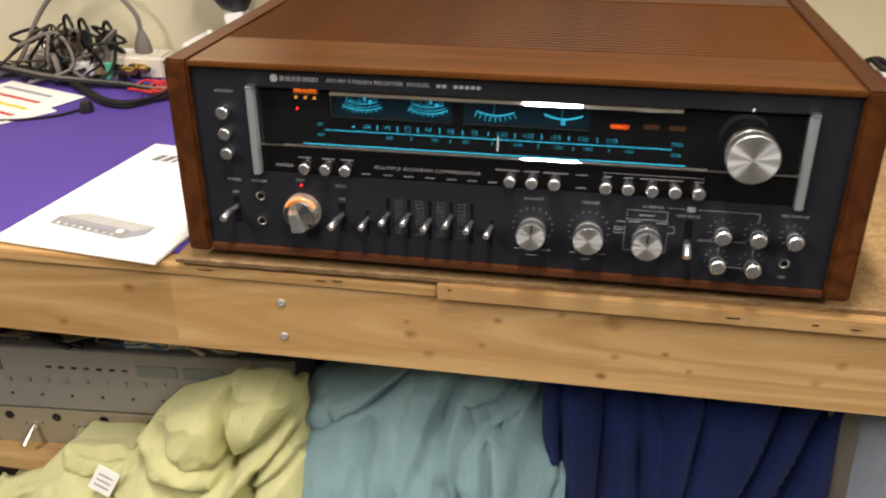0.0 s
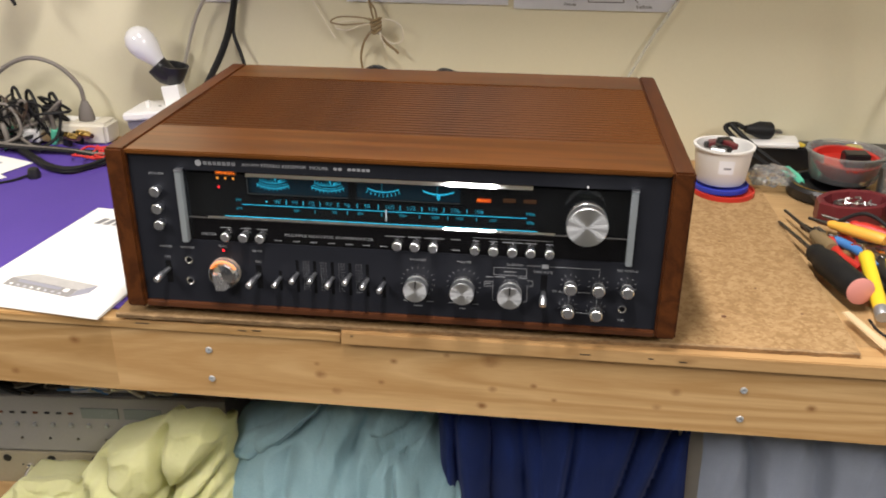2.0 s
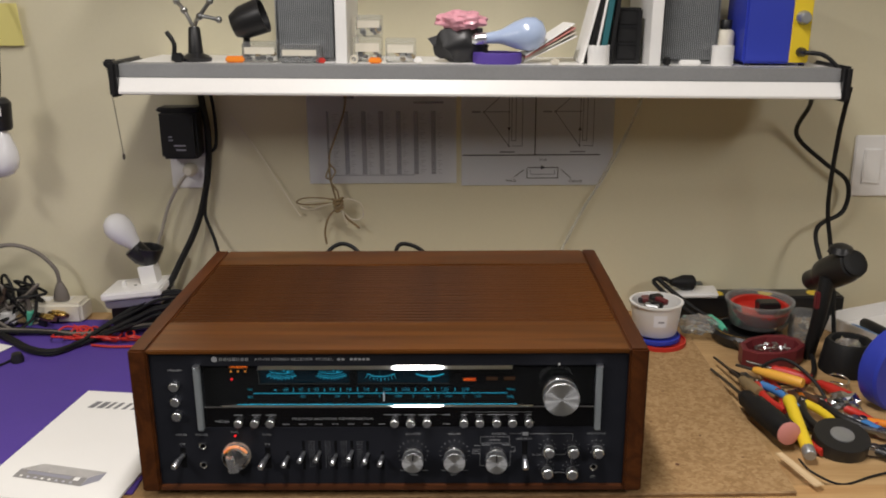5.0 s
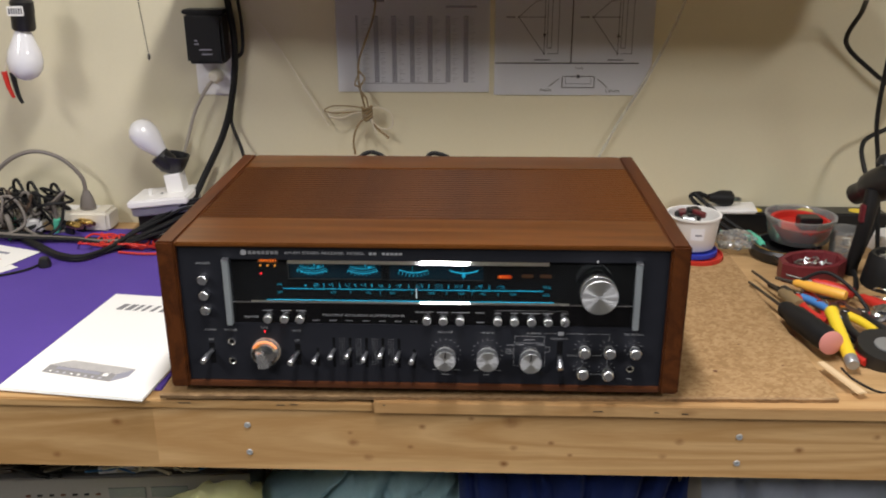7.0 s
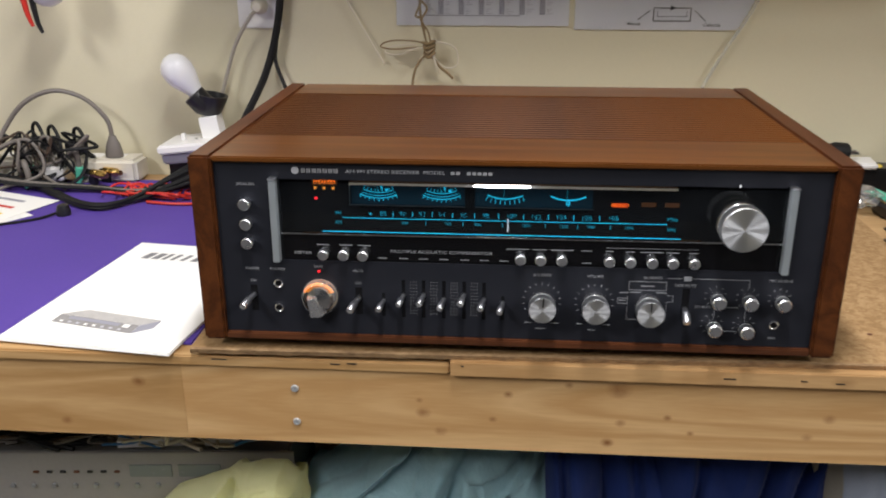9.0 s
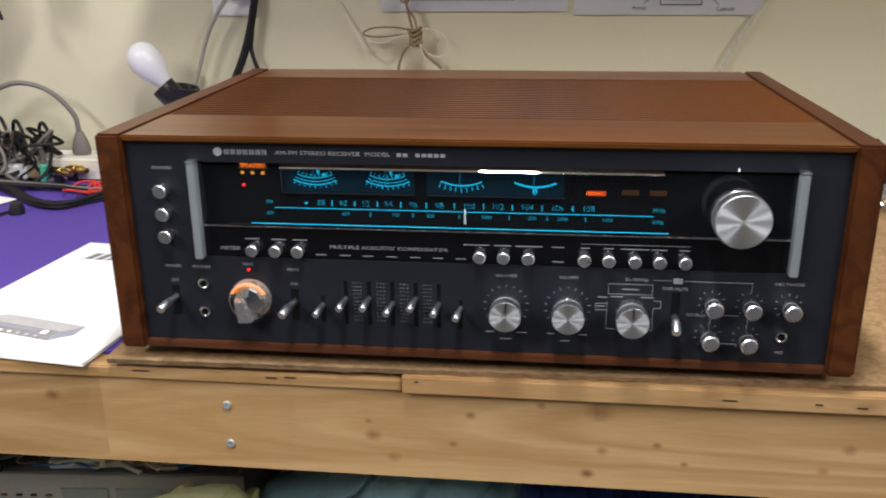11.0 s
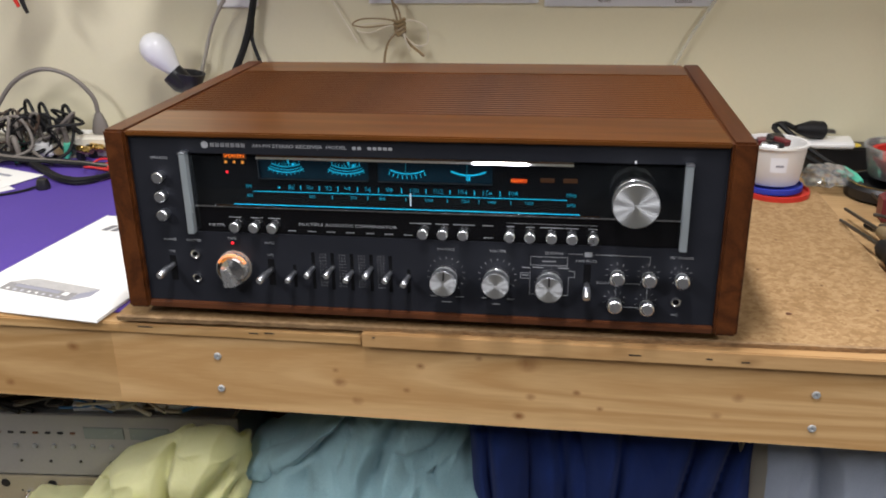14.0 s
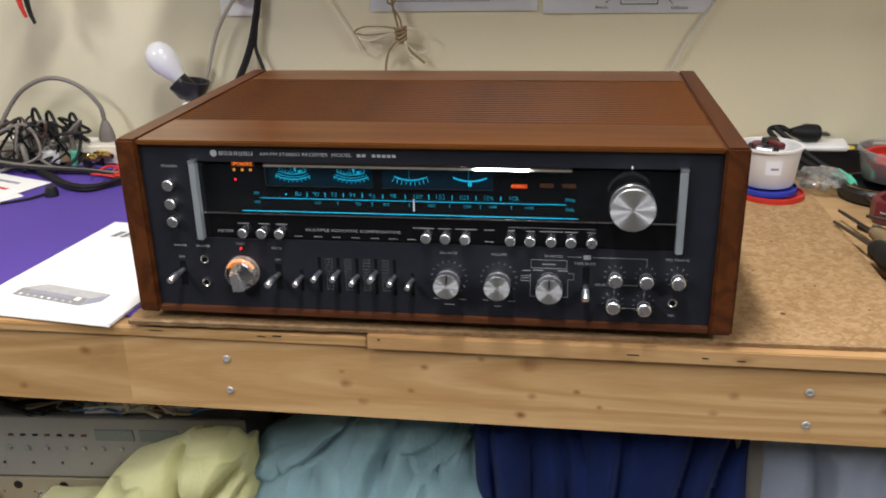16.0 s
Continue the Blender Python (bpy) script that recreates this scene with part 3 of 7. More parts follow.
def arc(bm, cx, cz, r, a0, a1, w, y=DY, seg=18):
    """A thin bent bar seen from the front; angles from straight down."""
    last = None
    for i in range(seg + 1):
        a = radians(a0 + (a1 - a0) * i / seg)
        ring = [bm.verts.new(R0 @ Vector((cx + math.sin(a) * q, yy, cz - math.cos(a) * q))) for q, yy in ((r - w, y), (r + w, y), (r + w, y + 0.0005), (r - w, y + 0.0005))]
        if last:
            for k in range(4):
                bm.faces.new((last[k], last[(k + 1) % 4], ring[(k + 1) % 4], ring[k]))
        last = ring
    return bm


def tick(bm, cx, cz, a, q0, q1, w, y=DY):
    a = radians(a)
    d, s = Vector((math.sin(a), 0, -math.cos(a))), Vector((math.cos(a), 0, math.sin(a))) * w
    c = Vector((cx, y, cz))
    vs = [bm.verts.new(R0 @ p) for p in (c + d * q0 - s, c + d * q0 + s, c + d * q1 + s, c + d * q1 - s)]
    bm.faces.new(vs[::-1])


def meter(cx, kind):
    cz = 1.0612
    m = shape()
    if kind == "power":
        arc(m, cx, cz + 0.036, 0.040, -26, 26, 0.00035)
        arc(m, cx, cz + 0.036, 0.0345, -24, 24, 0.0003)
        arc(m, cx, cz + 0.036, 0.0375, -25, 25, 0.0002)
        for i in range(-4, 5):
            tick(m, cx, cz + 0.036, i * 6, 0.0405, 0.0428, 0.0003)
            tick(m, cx, cz + 0.036, i * 6, 0.0312, 0.0335, 0.0003)
    elif kind == "signal":
        arc(m, cx, cz + 0.036, 0.0385, -25, 25, 0.0005)
        for i in range(-4, 5):
            tick(m, cx, cz + 0.036, i * 6, 0.040, 0.0437, 0.0003)
    else:
        arc(m, cx, cz + 0.036, 0.0385, -25, 25, 0.0007)
        for i in (-1.6, 1.6):
            tick(m, cx, cz + 0.036, i, 0.039, 0.0435, 0.0006)
        tick(m, cx, cz + 0.036, 0, 0.0385, 0.0450, 0.0002)
    part("meter_scale", m, CYAN, rec, "glowing cyan meter scale")
    if kind == "power":
        nd = shape()
        tick(nd, cx, cz + 0.036, 6, 0.0265, 0.031, 0.0010, DY - 0.0012)
        tick(nd, cx, cz + 0.036, 14, 0.031, 0.0335, 0.0016, DY - 0.0012)
        part("meter_needle", nd, CYAN, rec)
    nd = shape()
    tick(nd, cx, cz + 0.036, -2, 0.024, 0.040, 0.00025, DY - 0.0010)
    part("meter_needle", nd, CYAN_DIM, rec)


for cx, kind in ((0.172, "power"), (0.231, "power"), (0.290, "signal"), (0.348, "tune")):
    meter(cx, kind)
# meter frames
for fx0, fx1 in ((0.145, 0.253), (0.262, 0.371)):
    rp("meter_frame", fx0, fx1, DY - 0.003, DY, 1.0505, 1.0517, MIRROR_STRIP, "thin bright meter frame")
rp("meter_frame", 0.1445, 0.1457, DY - 0.003, DY, 1.0505, 1.0735, MIRROR_STRIP)
# tuning scale
mark("dial_line_and_reflection", 0.137, 0.440, 1.0370, 1.03745, CYAN)
for fx0, fx1 in ((0.1462, 0.2525), (0.2622, 0.3705)):
    mark("meter_field", fx0, fx1, 1.0518, 1.0735, FIELD_GLOW, rec, DY + 0.0005)
# Glowing bar painted in for the dial line's reflection in the chrome trim.
mark("dial_line_and_reflection", 0.118, 0.452, 1.0246, 1.0252, CYAN, rec, DY - 0.0045)
FM_X = [0.176 + (0.390 - 0.176) * f for f in (0, 0.085, 0.172, 0.258, 0.352, 0.450, 0.562, 0.668, 0.776, 0.886, 1.0)]
for i, x in enumerate(FM_X):
    lettering(str(88 + 2 * i), 0.0068, rec, R0 @ facing(x, 1.0420, DY), CYAN, "dial_number", lean=-0.00022)
    if i:
        xm = (x + FM_X[i - 1]) / 2
        mark("dial_tick", xm - 0.0003, xm + 0.0003, 1.0395, 1.0440, CYAN)
for x, s in ((0.196, "600"), (0.237, "700"), (0.265, "800"), (0.310, "1000"), (0.345, "1200"), (0.370, "1400"), (0.405, "1600")):
    lettering(s, 0.0042, rec, R0 @ facing(x, 1.0332, DY), CYAN_DIM, "dial_number")
for x in (0.216, 0.251, 0.288, 0.328, 0.358, 0.388):
    mark("dial_tick", x - 0.0004, x + 0.0004, 1.0315, 1.0350, CYAN_DIM)
mark("dial_tick", 0.1625, 0.1645, 1.0408, 1.0422, CYAN)
lettering("MHz", 0.0050, rec, R0 @ facing(0.444, 1.0420, DY), CYAN_DIM, "dial_number")
lettering("kHz", 0.0050, rec, R0 @ facing(0.444, 1.0325, DY), CYAN_DIM, "dial_number")
lettering("FM", 0.0045, rec, R0 @ facing(0.133, 1.0420, DY), CYAN_DIM, "dial_number")
lettering("AM", 0.0045, rec, R0 @ facing(0.133, 1.0325, DY), CYAN_DIM, "dial_number")
rp("tuning_pointer", 0.2925, 0.2938, DY - 0.003, DY - 0.0024, 1.0280, 1.0405, WHITE_PRINT, "white tuning pointer")
# indicator lamps
lettering("SPEAKERS", 0.0048, rec, R0 @ facing(0.121, 1.0718, DY), ORANGE_GLOW, "speaker_sign", stretch=1.0)
mark("speaker_lamp_field", 0.1090, 0.1330, 1.0690, 1.0745, AMBER_DIM, rec, DY + 0.0004)
for i in range(3):
    mark("speaker_lamp", 0.1108 + 0.0085 * i, 0.1132 + 0.0085 * i, 1.0648, 1.0672, AMBER_GLOW)
lm = shape()
lathe(lm, [(0.0014, 0), (0.0010, 0.0012)], R0 @ pose(0.1125, DY, 1.0560, 90, 0, 0), 12)
part("stereo_lamp", lm, RED_GLOW, rec, "red indicator lamp", True)
lettering("PHONO 1", 0.0036, rec, R0 @ facing(0.3955, 1.0548, DY - 0.0004), ORANGE_GLOW, "source_sign")
mark("source_lamp_field", 0.3885, 0.4025, 1.0528, 1.0568, ORANGE_DIM, rec, DY + 0.0002)
for x in (0.415, 0.436):
    mark("source_lamp_field", x, x + 0.013, 1.0540, 1.0580, AMBER_DIM)

# lettering on the panel
PY = FY - 0.0002
for a, b in ((0.0925, 0.0985), ):
    mk = shape()
    lathe(mk, [(0.0035, 0), (0.0035, 0.0003)], R0 @ pose(0.0955, FY, 1.0845, 90, 0, 0), 18)
    part("maker_mark", mk, TITLE_INK, rec, "round pale maker's mark")
for i in range(7):
    mk = shape()
    box(mk, 0.1010 + i * 0.0051, 0.1049 + i * 0.0051, FY - 0.0003, FY, 1.0825, 1.0865, 0.0004, 1, R0)
    box(mk, 0.1020 + i * 0.0051, 0.1039 + i * 0.0051, FY - 0.0003, FY - 0.0002, 1.0825, 1.0865, 0, 1, R0)
    part("maker_bar", mk, TITLE_INK, rec)
lettering("AM-FM STEREO RECEIVER  MODEL", 0.0047, rec, R0 @ facing(0.1425, 1.0843, PY), TITLE_INK, "panel_lettering", "LEFT", 1.29)
for i in range(8):
    if i != 2:
        rp("model_bar", 0.2400 + i * 0.0049, 0.2435 + i * 0.0049, FY - 0.0003, FY, 1.0828, 1.0856, TITLE_INK)


def label_text(s, x, z, size=0.0036, st=1.1):
    lettering(s, size, rec, R0 @ facing(x, z, PY), INK, "panel_lettering", "CENTER", st)


for s, x, z in (("SPEAKERS", 0.0475, 1.0705), ("POWER", 0.048, 0.9860), ("PHONES", 0.0725, 0.9860), ("TAPE", 0.1125, 0.9895), ("MUTE", 0.1510, 0.9860), ("BALANCE", 0.3270, 0.9868), ("VOLUME", 0.3765, 0.9868), ("DUBBING", 0.4300, 0.9868), ("TAPE MUTE", 0.4600, 0.9800), ("MIC MIXING", 0.5470, 0.9868), ("MIC", 0.5450, 0.9285), ("ON", 0.048, 0.9735), ("ON", 0.151, 0.9735), ("SOURCE", 0.4780, 0.9585)):
    label_text(s, x, z)
Y2 = FY + 0.0008
for s, x, z in (("METER", 0.0985, 1.0030), ("MULTIPLE ACOUSTIC COMPENSATOR", 0.2310, 1.0065)):
    lettering(s, 0.0040, rec, R0 @ facing(x, z, Y2), INK, "panel_lettering", "CENTER", 1.42)
for x in (0.175, 0.195, 0.214, 0.2335, 0.253, 0.2715, 0.290):
    rp("panel_print", x - 0.0042, x + 0.0042, Y2, Y2 + 0.0004, 0.9992, 0.9999, INK)
for x0, x1 in ((0.292, 0.313), (0.317, 0.330), (0.334, 0.355), (0.112, 0.124), (0.134, 0.146), (0.152, 0.164), (0.385, 0.392), (0.403, 0.411), (0.416, 0.438), (0.440, 0.452), (0.461, 0.469), (0.362, 0.372)):
    rp("panel_print", x0, x1, Y2, Y2 + 0.0004, 1.0114, 1.0121, INK)
rp("panel_print", 0.363, 0.372, Y2, Y2 + 0.0004, 0.9992, 0.9999, INK)
rp("panel_line", 0.385, 0.469, Y2, Y2 + 0.0004, 1.0150, 1.0153, INK)
for x0, x1, z0, z1 in ((0.443, 0.457, 0.9866, 0.9870), (0.467, 0.4905, 0.9866, 0.9870), (0.4905, 0.5190, 0.9866, 0.9870), (0.5186, 0.5190, 0.9790, 0.9866), (0.489, 0.4894, 0.944, 0.972), (0.5178, 0.5182, 0.944, 0.972)):
    rp("panel_line", x0, x1, FY - 0.0003, FY, z0, z1, INK)
rp("noise_badge", 0.4585, 0.4655, FY - 0.0004, FY, 0.9845, 0.9890, INK, "small pale badge")
# selector frame
for x0, x1, z0, z1 in ((0.408, 0.443, 0.9826, 0.9830), (0.408, 0.443, 0.9740, 0.9744), (0.408, 0.4084, 0.974, 0.983), (0.4426, 0.443, 0.974, 0.983), (0.4075, 0.4079, 0.944, 0.968), (0.4440, 0.4444, 0.944, 0.963), (0.4075, 0.4444, 0.9436, 0.9440), (0.4440, 0.4500, 0.9626, 0.9630), (0.4440, 0.4500, 0.9690, 0.9694), (0.4496, 0.4500, 0.9626, 0.9694), (0.3985, 0.4079, 0.960, 0.9604), (0.3985, 0.4079, 0.9655, 0.9659), (0.3985, 0.3989, 0.960, 0.9659)):
    rp("panel_line", x0, x1, FY - 0.0003, FY, z0, z1, INK)
for x0, x1, z in ((0.419, 0.432, 0.978), (0.410, 0.420, 0.9715), (0.434, 0.444, 0.9715), (0.400, 0.406, 0.963), (0.400, 0.408, 0.9708), (0.4965, 0.511, 0.9585), (0.4965, 0.511, 0.934), (0.372, 0.379, 0.931), (0.322, 0.332, 0.931), (0.311, 0.318, 0.937), (0.336, 0.344, 0.937), (0.361, 0.367, 0.937), (0.386, 0.393, 0.937)):
    rp("panel_print", x0, x1, FY - 0.0003, FY, z, z + 0.0008, INK)


def button(x, z, r=0.0051, y=FY, deep=0.010):
    m = shape()
    lathe(m, [(r * 0.86, 0), (r * 0.92, deep * 0.5), (r, deep * 0.55), (r, deep * 0.92), (r * 0.85, deep)], R0 @ pose(x, y, z, 90, 0, 0), 22)
    part("push_button", m, ALU, rec, "small round aluminium button", True)


for z in (1.0525, 1.0330, 1.0140):
    button(0.0470, z, 0.0056)
for x in (0.119, 0.1385, 0.157, 0.3055, 0.3245, 0.344, 0.388, 0.407, 0.427, 0.446, 0.4655):
    button(x, 1.0035, 0.0050, FY + 0.001, 0.009)


def knob(name, x, z, r, deep, label, mark_angle=None, scale_ticks=0, y=FY):
    """Turned knob: black skirt, bright ring, brushed face, pointer."""
    k = new(name)
    k.empty_display_size = 0.01
    k.parent = rec
    k.matrix_basis = R0 @ pose(x, y, z)
    tagged(k, label)
    up = pose(0, 0, 0, 90, 0, 0)
    m = shape()
    lathe(m, [(r * 0.98, 0.0), (r, deep * 0.12), (r, deep * 0.42), (r * 0.96, deep * 0.46)], up, 40)
    part("knob_skirt", m, CHROME, k, "bright knob skirt", True)
    m = shape()
    lathe(m, [(r * 0.93, deep * 0.4), (r * 0.93, deep * 0.62)], up, 40)
    part("knob_groove", m, GREY_METAL, k, "", True)
    m = shape()
    if r < 0.008:
        lathe(m, [(r * 0.92, deep * 0.55), (r, deep * 0.6), (r, deep * 0.93), (r * 0.82, deep)], up, 24)
        part("knob_face", m, ALU, k, "satin aluminium knob face", True)
    else:
        lathe(m, [(r * 0.95, deep * 0.6), (r, deep * 0.63), (r, deep * 0.96), (r * 0.96, deep), (r * 0.5, deep * 1.0005), (0.0002, deep * 1.001)], up, 48)
        part("knob_face", m, TURNED, k, "brushed aluminium knob face", True)
    if mark_angle is not None:
        m = shape()
        box(m, -0.0006, 0.0006, -deep - 0.0006, -deep + 0.0002, r * 0.30, r * 0.98, 0, 1, pose(0, 0, 0, 0, mark_angle, 0))
        part("pointer_line", m, BLACK, k)
    for i in range(scale_ticks):
        a = radians(-140 + 280 * i / (scale_ticks - 1))
        m = shape()
        q = r * 1.28
        box(m, -0.0002, 0.0002, -0.0003, 0.0, q, q + 0.0022, 0, 1, pose(0, 0, 0, 0, math.degrees(a), 0))
        part("scale_tick", m, INK, k)
    return k


knob("tuning_knob", 0.5005, 1.0448, 0.0208, 0.0275, "large brushed aluminium tuning knob", None, 0, FY - 0.001)
rp("knob_mark", 0.4990, 0.5004, FY - 0.0006, FY, 1.0760, 1.0785, WHITE_PRINT)
knob("balance_knob", 0.3270, 0.9605, 0.0128, 0.0245, "brushed aluminium knob with chrome skirt", 4, 15)
knob("volume_knob", 0.3765, 0.9605, 0.0128, 0.0245, "brushed aluminium knob with chrome skirt", None, 15)
knob("selector_knob", 0.4265, 0.9590, 0.0128, 0.0245, "brushed aluminium knob with chrome skirt", 0, 0)
for x, z in ((0.4890, 0.9695), (0.5180, 0.9690), (0.5475, 0.9690), (0.4880, 0.9415), (0.5175, 0.9405)):
    knob("small_knob", x, z, 0.0066, 0.0185, "small brushed aluminium knob", None, 9)

# source knob: clear rim lit amber from within, faceted bright bowl and a wedge grip
sk = new("source_knob")
sk.parent = rec
sk.matrix_basis = R0 @ pose(0.1135, FY, 0.9595) @ Matrix.Diagonal((0.90, 0.92, 0.90, 1.0))
tagged(sk, "clear illuminated source knob with a silver finger grip")
up = pose(0, 0, 0, 90, 0, 0)
m = shape()
lathe(m, [(0.0196, 0.0), (0.0199, 0.002), (0.0192, 0.0085), (0.0178, 0.0118), (0.0164, 0.0128)], up, 44, False)
part("knob_ring", m, CLEAR, sk, "clear plastic rim", True)
m = shape()
lathe(m, [(0.0190, 0.0004), (0.0186, 0.0014)], up, 36)
part("knob_base", m, plain("warm_reflector", (0.55, 0.42, 0.28), 0.35, 0.8), sk, "warm metal reflector", True)
for a0, a1 in ((-62, -24), (-18, 20), (26, 64)):
    m = shape()
    for a in range(a0, a1, 4):
        box(m, -0.0007, 0.0007, -0.0100, -0.0080, 0.0158, 0.0181, 0, 1, Matrix.Rotation(radians(a), 4, "Y"))
    part("lit_scale", m, AMBER_GLOW, sk, "glowing amber scale")
m = shape()
lathe(m, [(0.0176, 0.0014), (0.0160, 0.0075), (0.0128, 0.0112), (0.0062, 0.0138), (0.0003, 0.0143)], up @ pose(0, 0, 0, 0, 0, 14), 11)
part("knob_face", m, FACET, sk, "faceted silver knob face")
m = shape()
front = [(-0.0112, 0.0016), (-0.0030, 0.0040), (0.0036, -0.0180), (-0.0084, -0.0190)]
back = [(-0.0140, 0.0060), (0.0004, 0.0085), (0.0078, -0.0178), (-0.0112, -0.0185)]
fv = [m.verts.new((x, -0.0178, z)) for x, z in front]
bv = [m.verts.new((x, -0.0040, z)) for x, z in back]
m.faces.new(fv)
m.faces.new(bv[::-1])
for k in range(4):
    m.faces.new((fv[k], bv[k], bv[(k + 1) % 4], fv[(k + 1) % 4]))
bmesh.ops.recalc_face_normals(m, faces=m.faces)
bmesh.ops.bevel(m, geom=m.edges[:], offset=0.0006, segments=2, affect="EDGES", clamp_overlap=True)
part("finger_grip", m, plain("grip_silver", (0.46, 0.46, 0.47), 0.28, 0.75), sk, "satin finger grip")
m = shape()
lathe(m, [(0.0013, 0), (0.0010, 0.0012)], R0 @ pose(0.1130, FY, 0.9848, 90, 0, 0), 12)
part("source_lamp", m, RED_GLOW, rec, "red indicator lamp", True)


def lever(x, z0, z1, zl, lean=0.0, wide=0.0026, length=0.018, r=0.0033, dx=-0.004):
    """A slot and a metal lever standing out of it."""
    rp("slot", x - wide, x + wide, FY - 0.0003, FY + 0.001, z0, z1, BLACK_MATT, "black slot")
    m = shape()
    rod(m, R0 @ Vector((x, FY, zl)), R0 @ Vector((x + dx * 0.5, FY - length * 0.5, zl - 0.001)), r * 0.7, r * 0.8, 14)
    lathe(m, [(r * 0.8, 0), (r, 0.001), (r, length * 0.55), (r * 0.8, length * 0.6)], towards(R0 @ Vector((x + dx * 0.5, FY - length * 0.45, zl - 0.001)), R0 @ Vector((x + dx, FY - length, zl - 0.003 + lean))), 16)
    part("lever", m, ALU, rec, "bright metal lever", True)


lever(0.0480, 0.9420, 0.9690, 0.9590, 0, 0.0034, 0.024, 0.0036, -0.005)
lever(0.1510, 0.9410, 0.9690, 0.9580, 0, 0.0034, 0.024, 0.0036, -0.005)
lever(0.4615, 0.9450, 0.9770, 0.9560, -0.006, 0.0034, 0.018, 0.0038, 0.0)
for x, z0, z1, zl in ((0.1750, 0.9400, 0.9640, 0.9560), (0.1945, 0.9390, 0.9780, 0.9620), (0.2140, 0.9390, 0.9780, 0.9630), (0.2335, 0.9390, 0.9780, 0.9590), (0.2530, 0.9390, 0.9780, 0.9640), (0.2720, 0.9390, 0.9775, 0.9600), (0.2900, 0.9390, 0.9640, 0.9570)):
    lever(x, z0, z1, zl, 0, 0.0017, 0.017, 0.0030, -0.003)
for x in (0.2043, 0.2238, 0.2433, 0.2625):
    for c in (-1, 0, 1):
        m = shape()
        for i in range(11):
            box(m, x + c * 0.0028 - 0.0006, x + c * 0.0028 + 0.0006, FY - 0.0003, FY, 0.9430 + i * 0.0033, 0.9434 + i * 0.0033, 0, 1, R0)
        part("slider_scale", m, INK, rec)


def jack(x, z):
    m = shape()
    lathe(m, [(0.0030, 0.0), (0.0046, 0.0), (0.0046, 0.0018), (0.0036, 0.0022), (0.0030, 0.0018), (0.0030, 0.0)], R0 @ pose(x, FY, z, 90, 0, 0), 22, False)
    j = part("jack_socket", m, CHROME, rec, "chrome-ringed jack socket", True)
    m = shape()
    lathe(m, [(0.0030, 0.0), (0.0029, 0.0004)], R0 @ pose(x, FY, z, 90, 0, 0), 18)
    part("jack_hole", m, BLACK_MATT, j)


for x, z in ((0.0730, 0.9715), (0.0720, 0.9460), (0.5450, 0.9425)):
    jack(x, z)

# ---- the wall and what hangs on it ----
W0 = WALL_Y


def paper_sheet(name, x0, x1, z0, z1, label, cut=0.0, material=PAPER_BLUE):
    """A sheet taped to the wall, curling slightly away from it."""
    t = thing(name, (x0 + x1) / 2, W0, z0, label, "paper sheet", "sheets on the wall")
    b = shape()
    nx, nz = 12, 8
    w, h = x1 - x0, z1 - z0
    g = []
    for j in range(nz + 1):
        row = []
        for i in range(nx + 1):
            x, z = -w / 2 + w * i / nx, h * j / nz
            if cut:
                x = min(x, w / 2 - max(0.0, cut - z) * 0.55)
            row.append(b.verts.new((x, -0.0015 - 0.003 * (1 - j / nz) ** 2, z)))
        g.append(row)
    for j in range(nz):
        for i in range(nx):
            b.faces.new((g[j][i], g[j][i + 1], g[j + 1][i + 1], g[j + 1][i]))
    bmesh.ops.solidify(b, geom=b.faces[:], thickness=-0.0004)
    part("sheet", b, material, t)
    return t, w, h


def ink_bar(t, x0, x1, z0, z1, material, y=-0.0056):
    return part("print", box(shape(), x0, x1, y, y + 0.0004, z0, z1), material, t)


def ink_line(t, pts, r, material, y=-0.0056, name="diagram_line"):
    b = shape()
    for (xa, za), (xb, zb) in zip(pts, pts[1:]):
        d = Vector((xb - xa, 0, zb - za)).normalized()
        s = Vector((-d.z, 0, d.x)) * r
        a, c = Vector((xa, y, za)), Vector((xb, y, zb))
        b.faces.new([b.verts.new(p) for p in (a - s, c - s, c + s, a + s)])
    bmesh.ops.recalc_face_normals(b, faces=b.faces)
    return part(name, b, material, t)


t, w, h = paper_sheet("chart_sheet", 0.106, 0.384, 1.1475, 1.362, "printed white chart with grey columns taped to the wall")
for i in range(7):
    x = -w / 2 + 0.036 + 0.0325 * i
    figures, entries = shape(), shape()
    for k in range(34):
        z = 0.018 + 0.0035 * k
        box(figures, x, x + (0.0085 if i else 0.004), -0.0056, -0.0052, z, z + 0.0027)
        if k % 5 != 3:
            box(entries, x + 0.0115, x + 0.0155 + 0.009 * ((k * 7 + i * 3) % 5) / 5, -0.0056, -0.0052, z + 0.0007, z + 0.0014)
    part("figure_column", figures, PRINT_GREY, t)
    part("entry_column", entries, PRINT_PALE, t)
ink_bar(t, -w / 2 + 0.036, -w / 2 + 0.20, 0.0155, 0.0165, PRINT_GREY)
ink_bar(t, 0.06, 0.115, 0.150, 0.154, PRINT_GREY)
ink_bar(t, -0.070, -0.050, 0.160, 0.165, PRINT_GREY)
t, w, h = paper_sheet("diagram_sheet", 0.393, 0.677, 1.1425, 1.362, "printed circuit diagram sheet with a bent corner on the wall", 0.05)
LW = 0.0010
ink_line(t, [(-0.140, 0.058), (0.118, 0.058)], LW, PRINT_BLACK)
ink_line(t, [(-0.004, 0.058), (-0.004, 0.21)], LW, PRINT_BLACK)
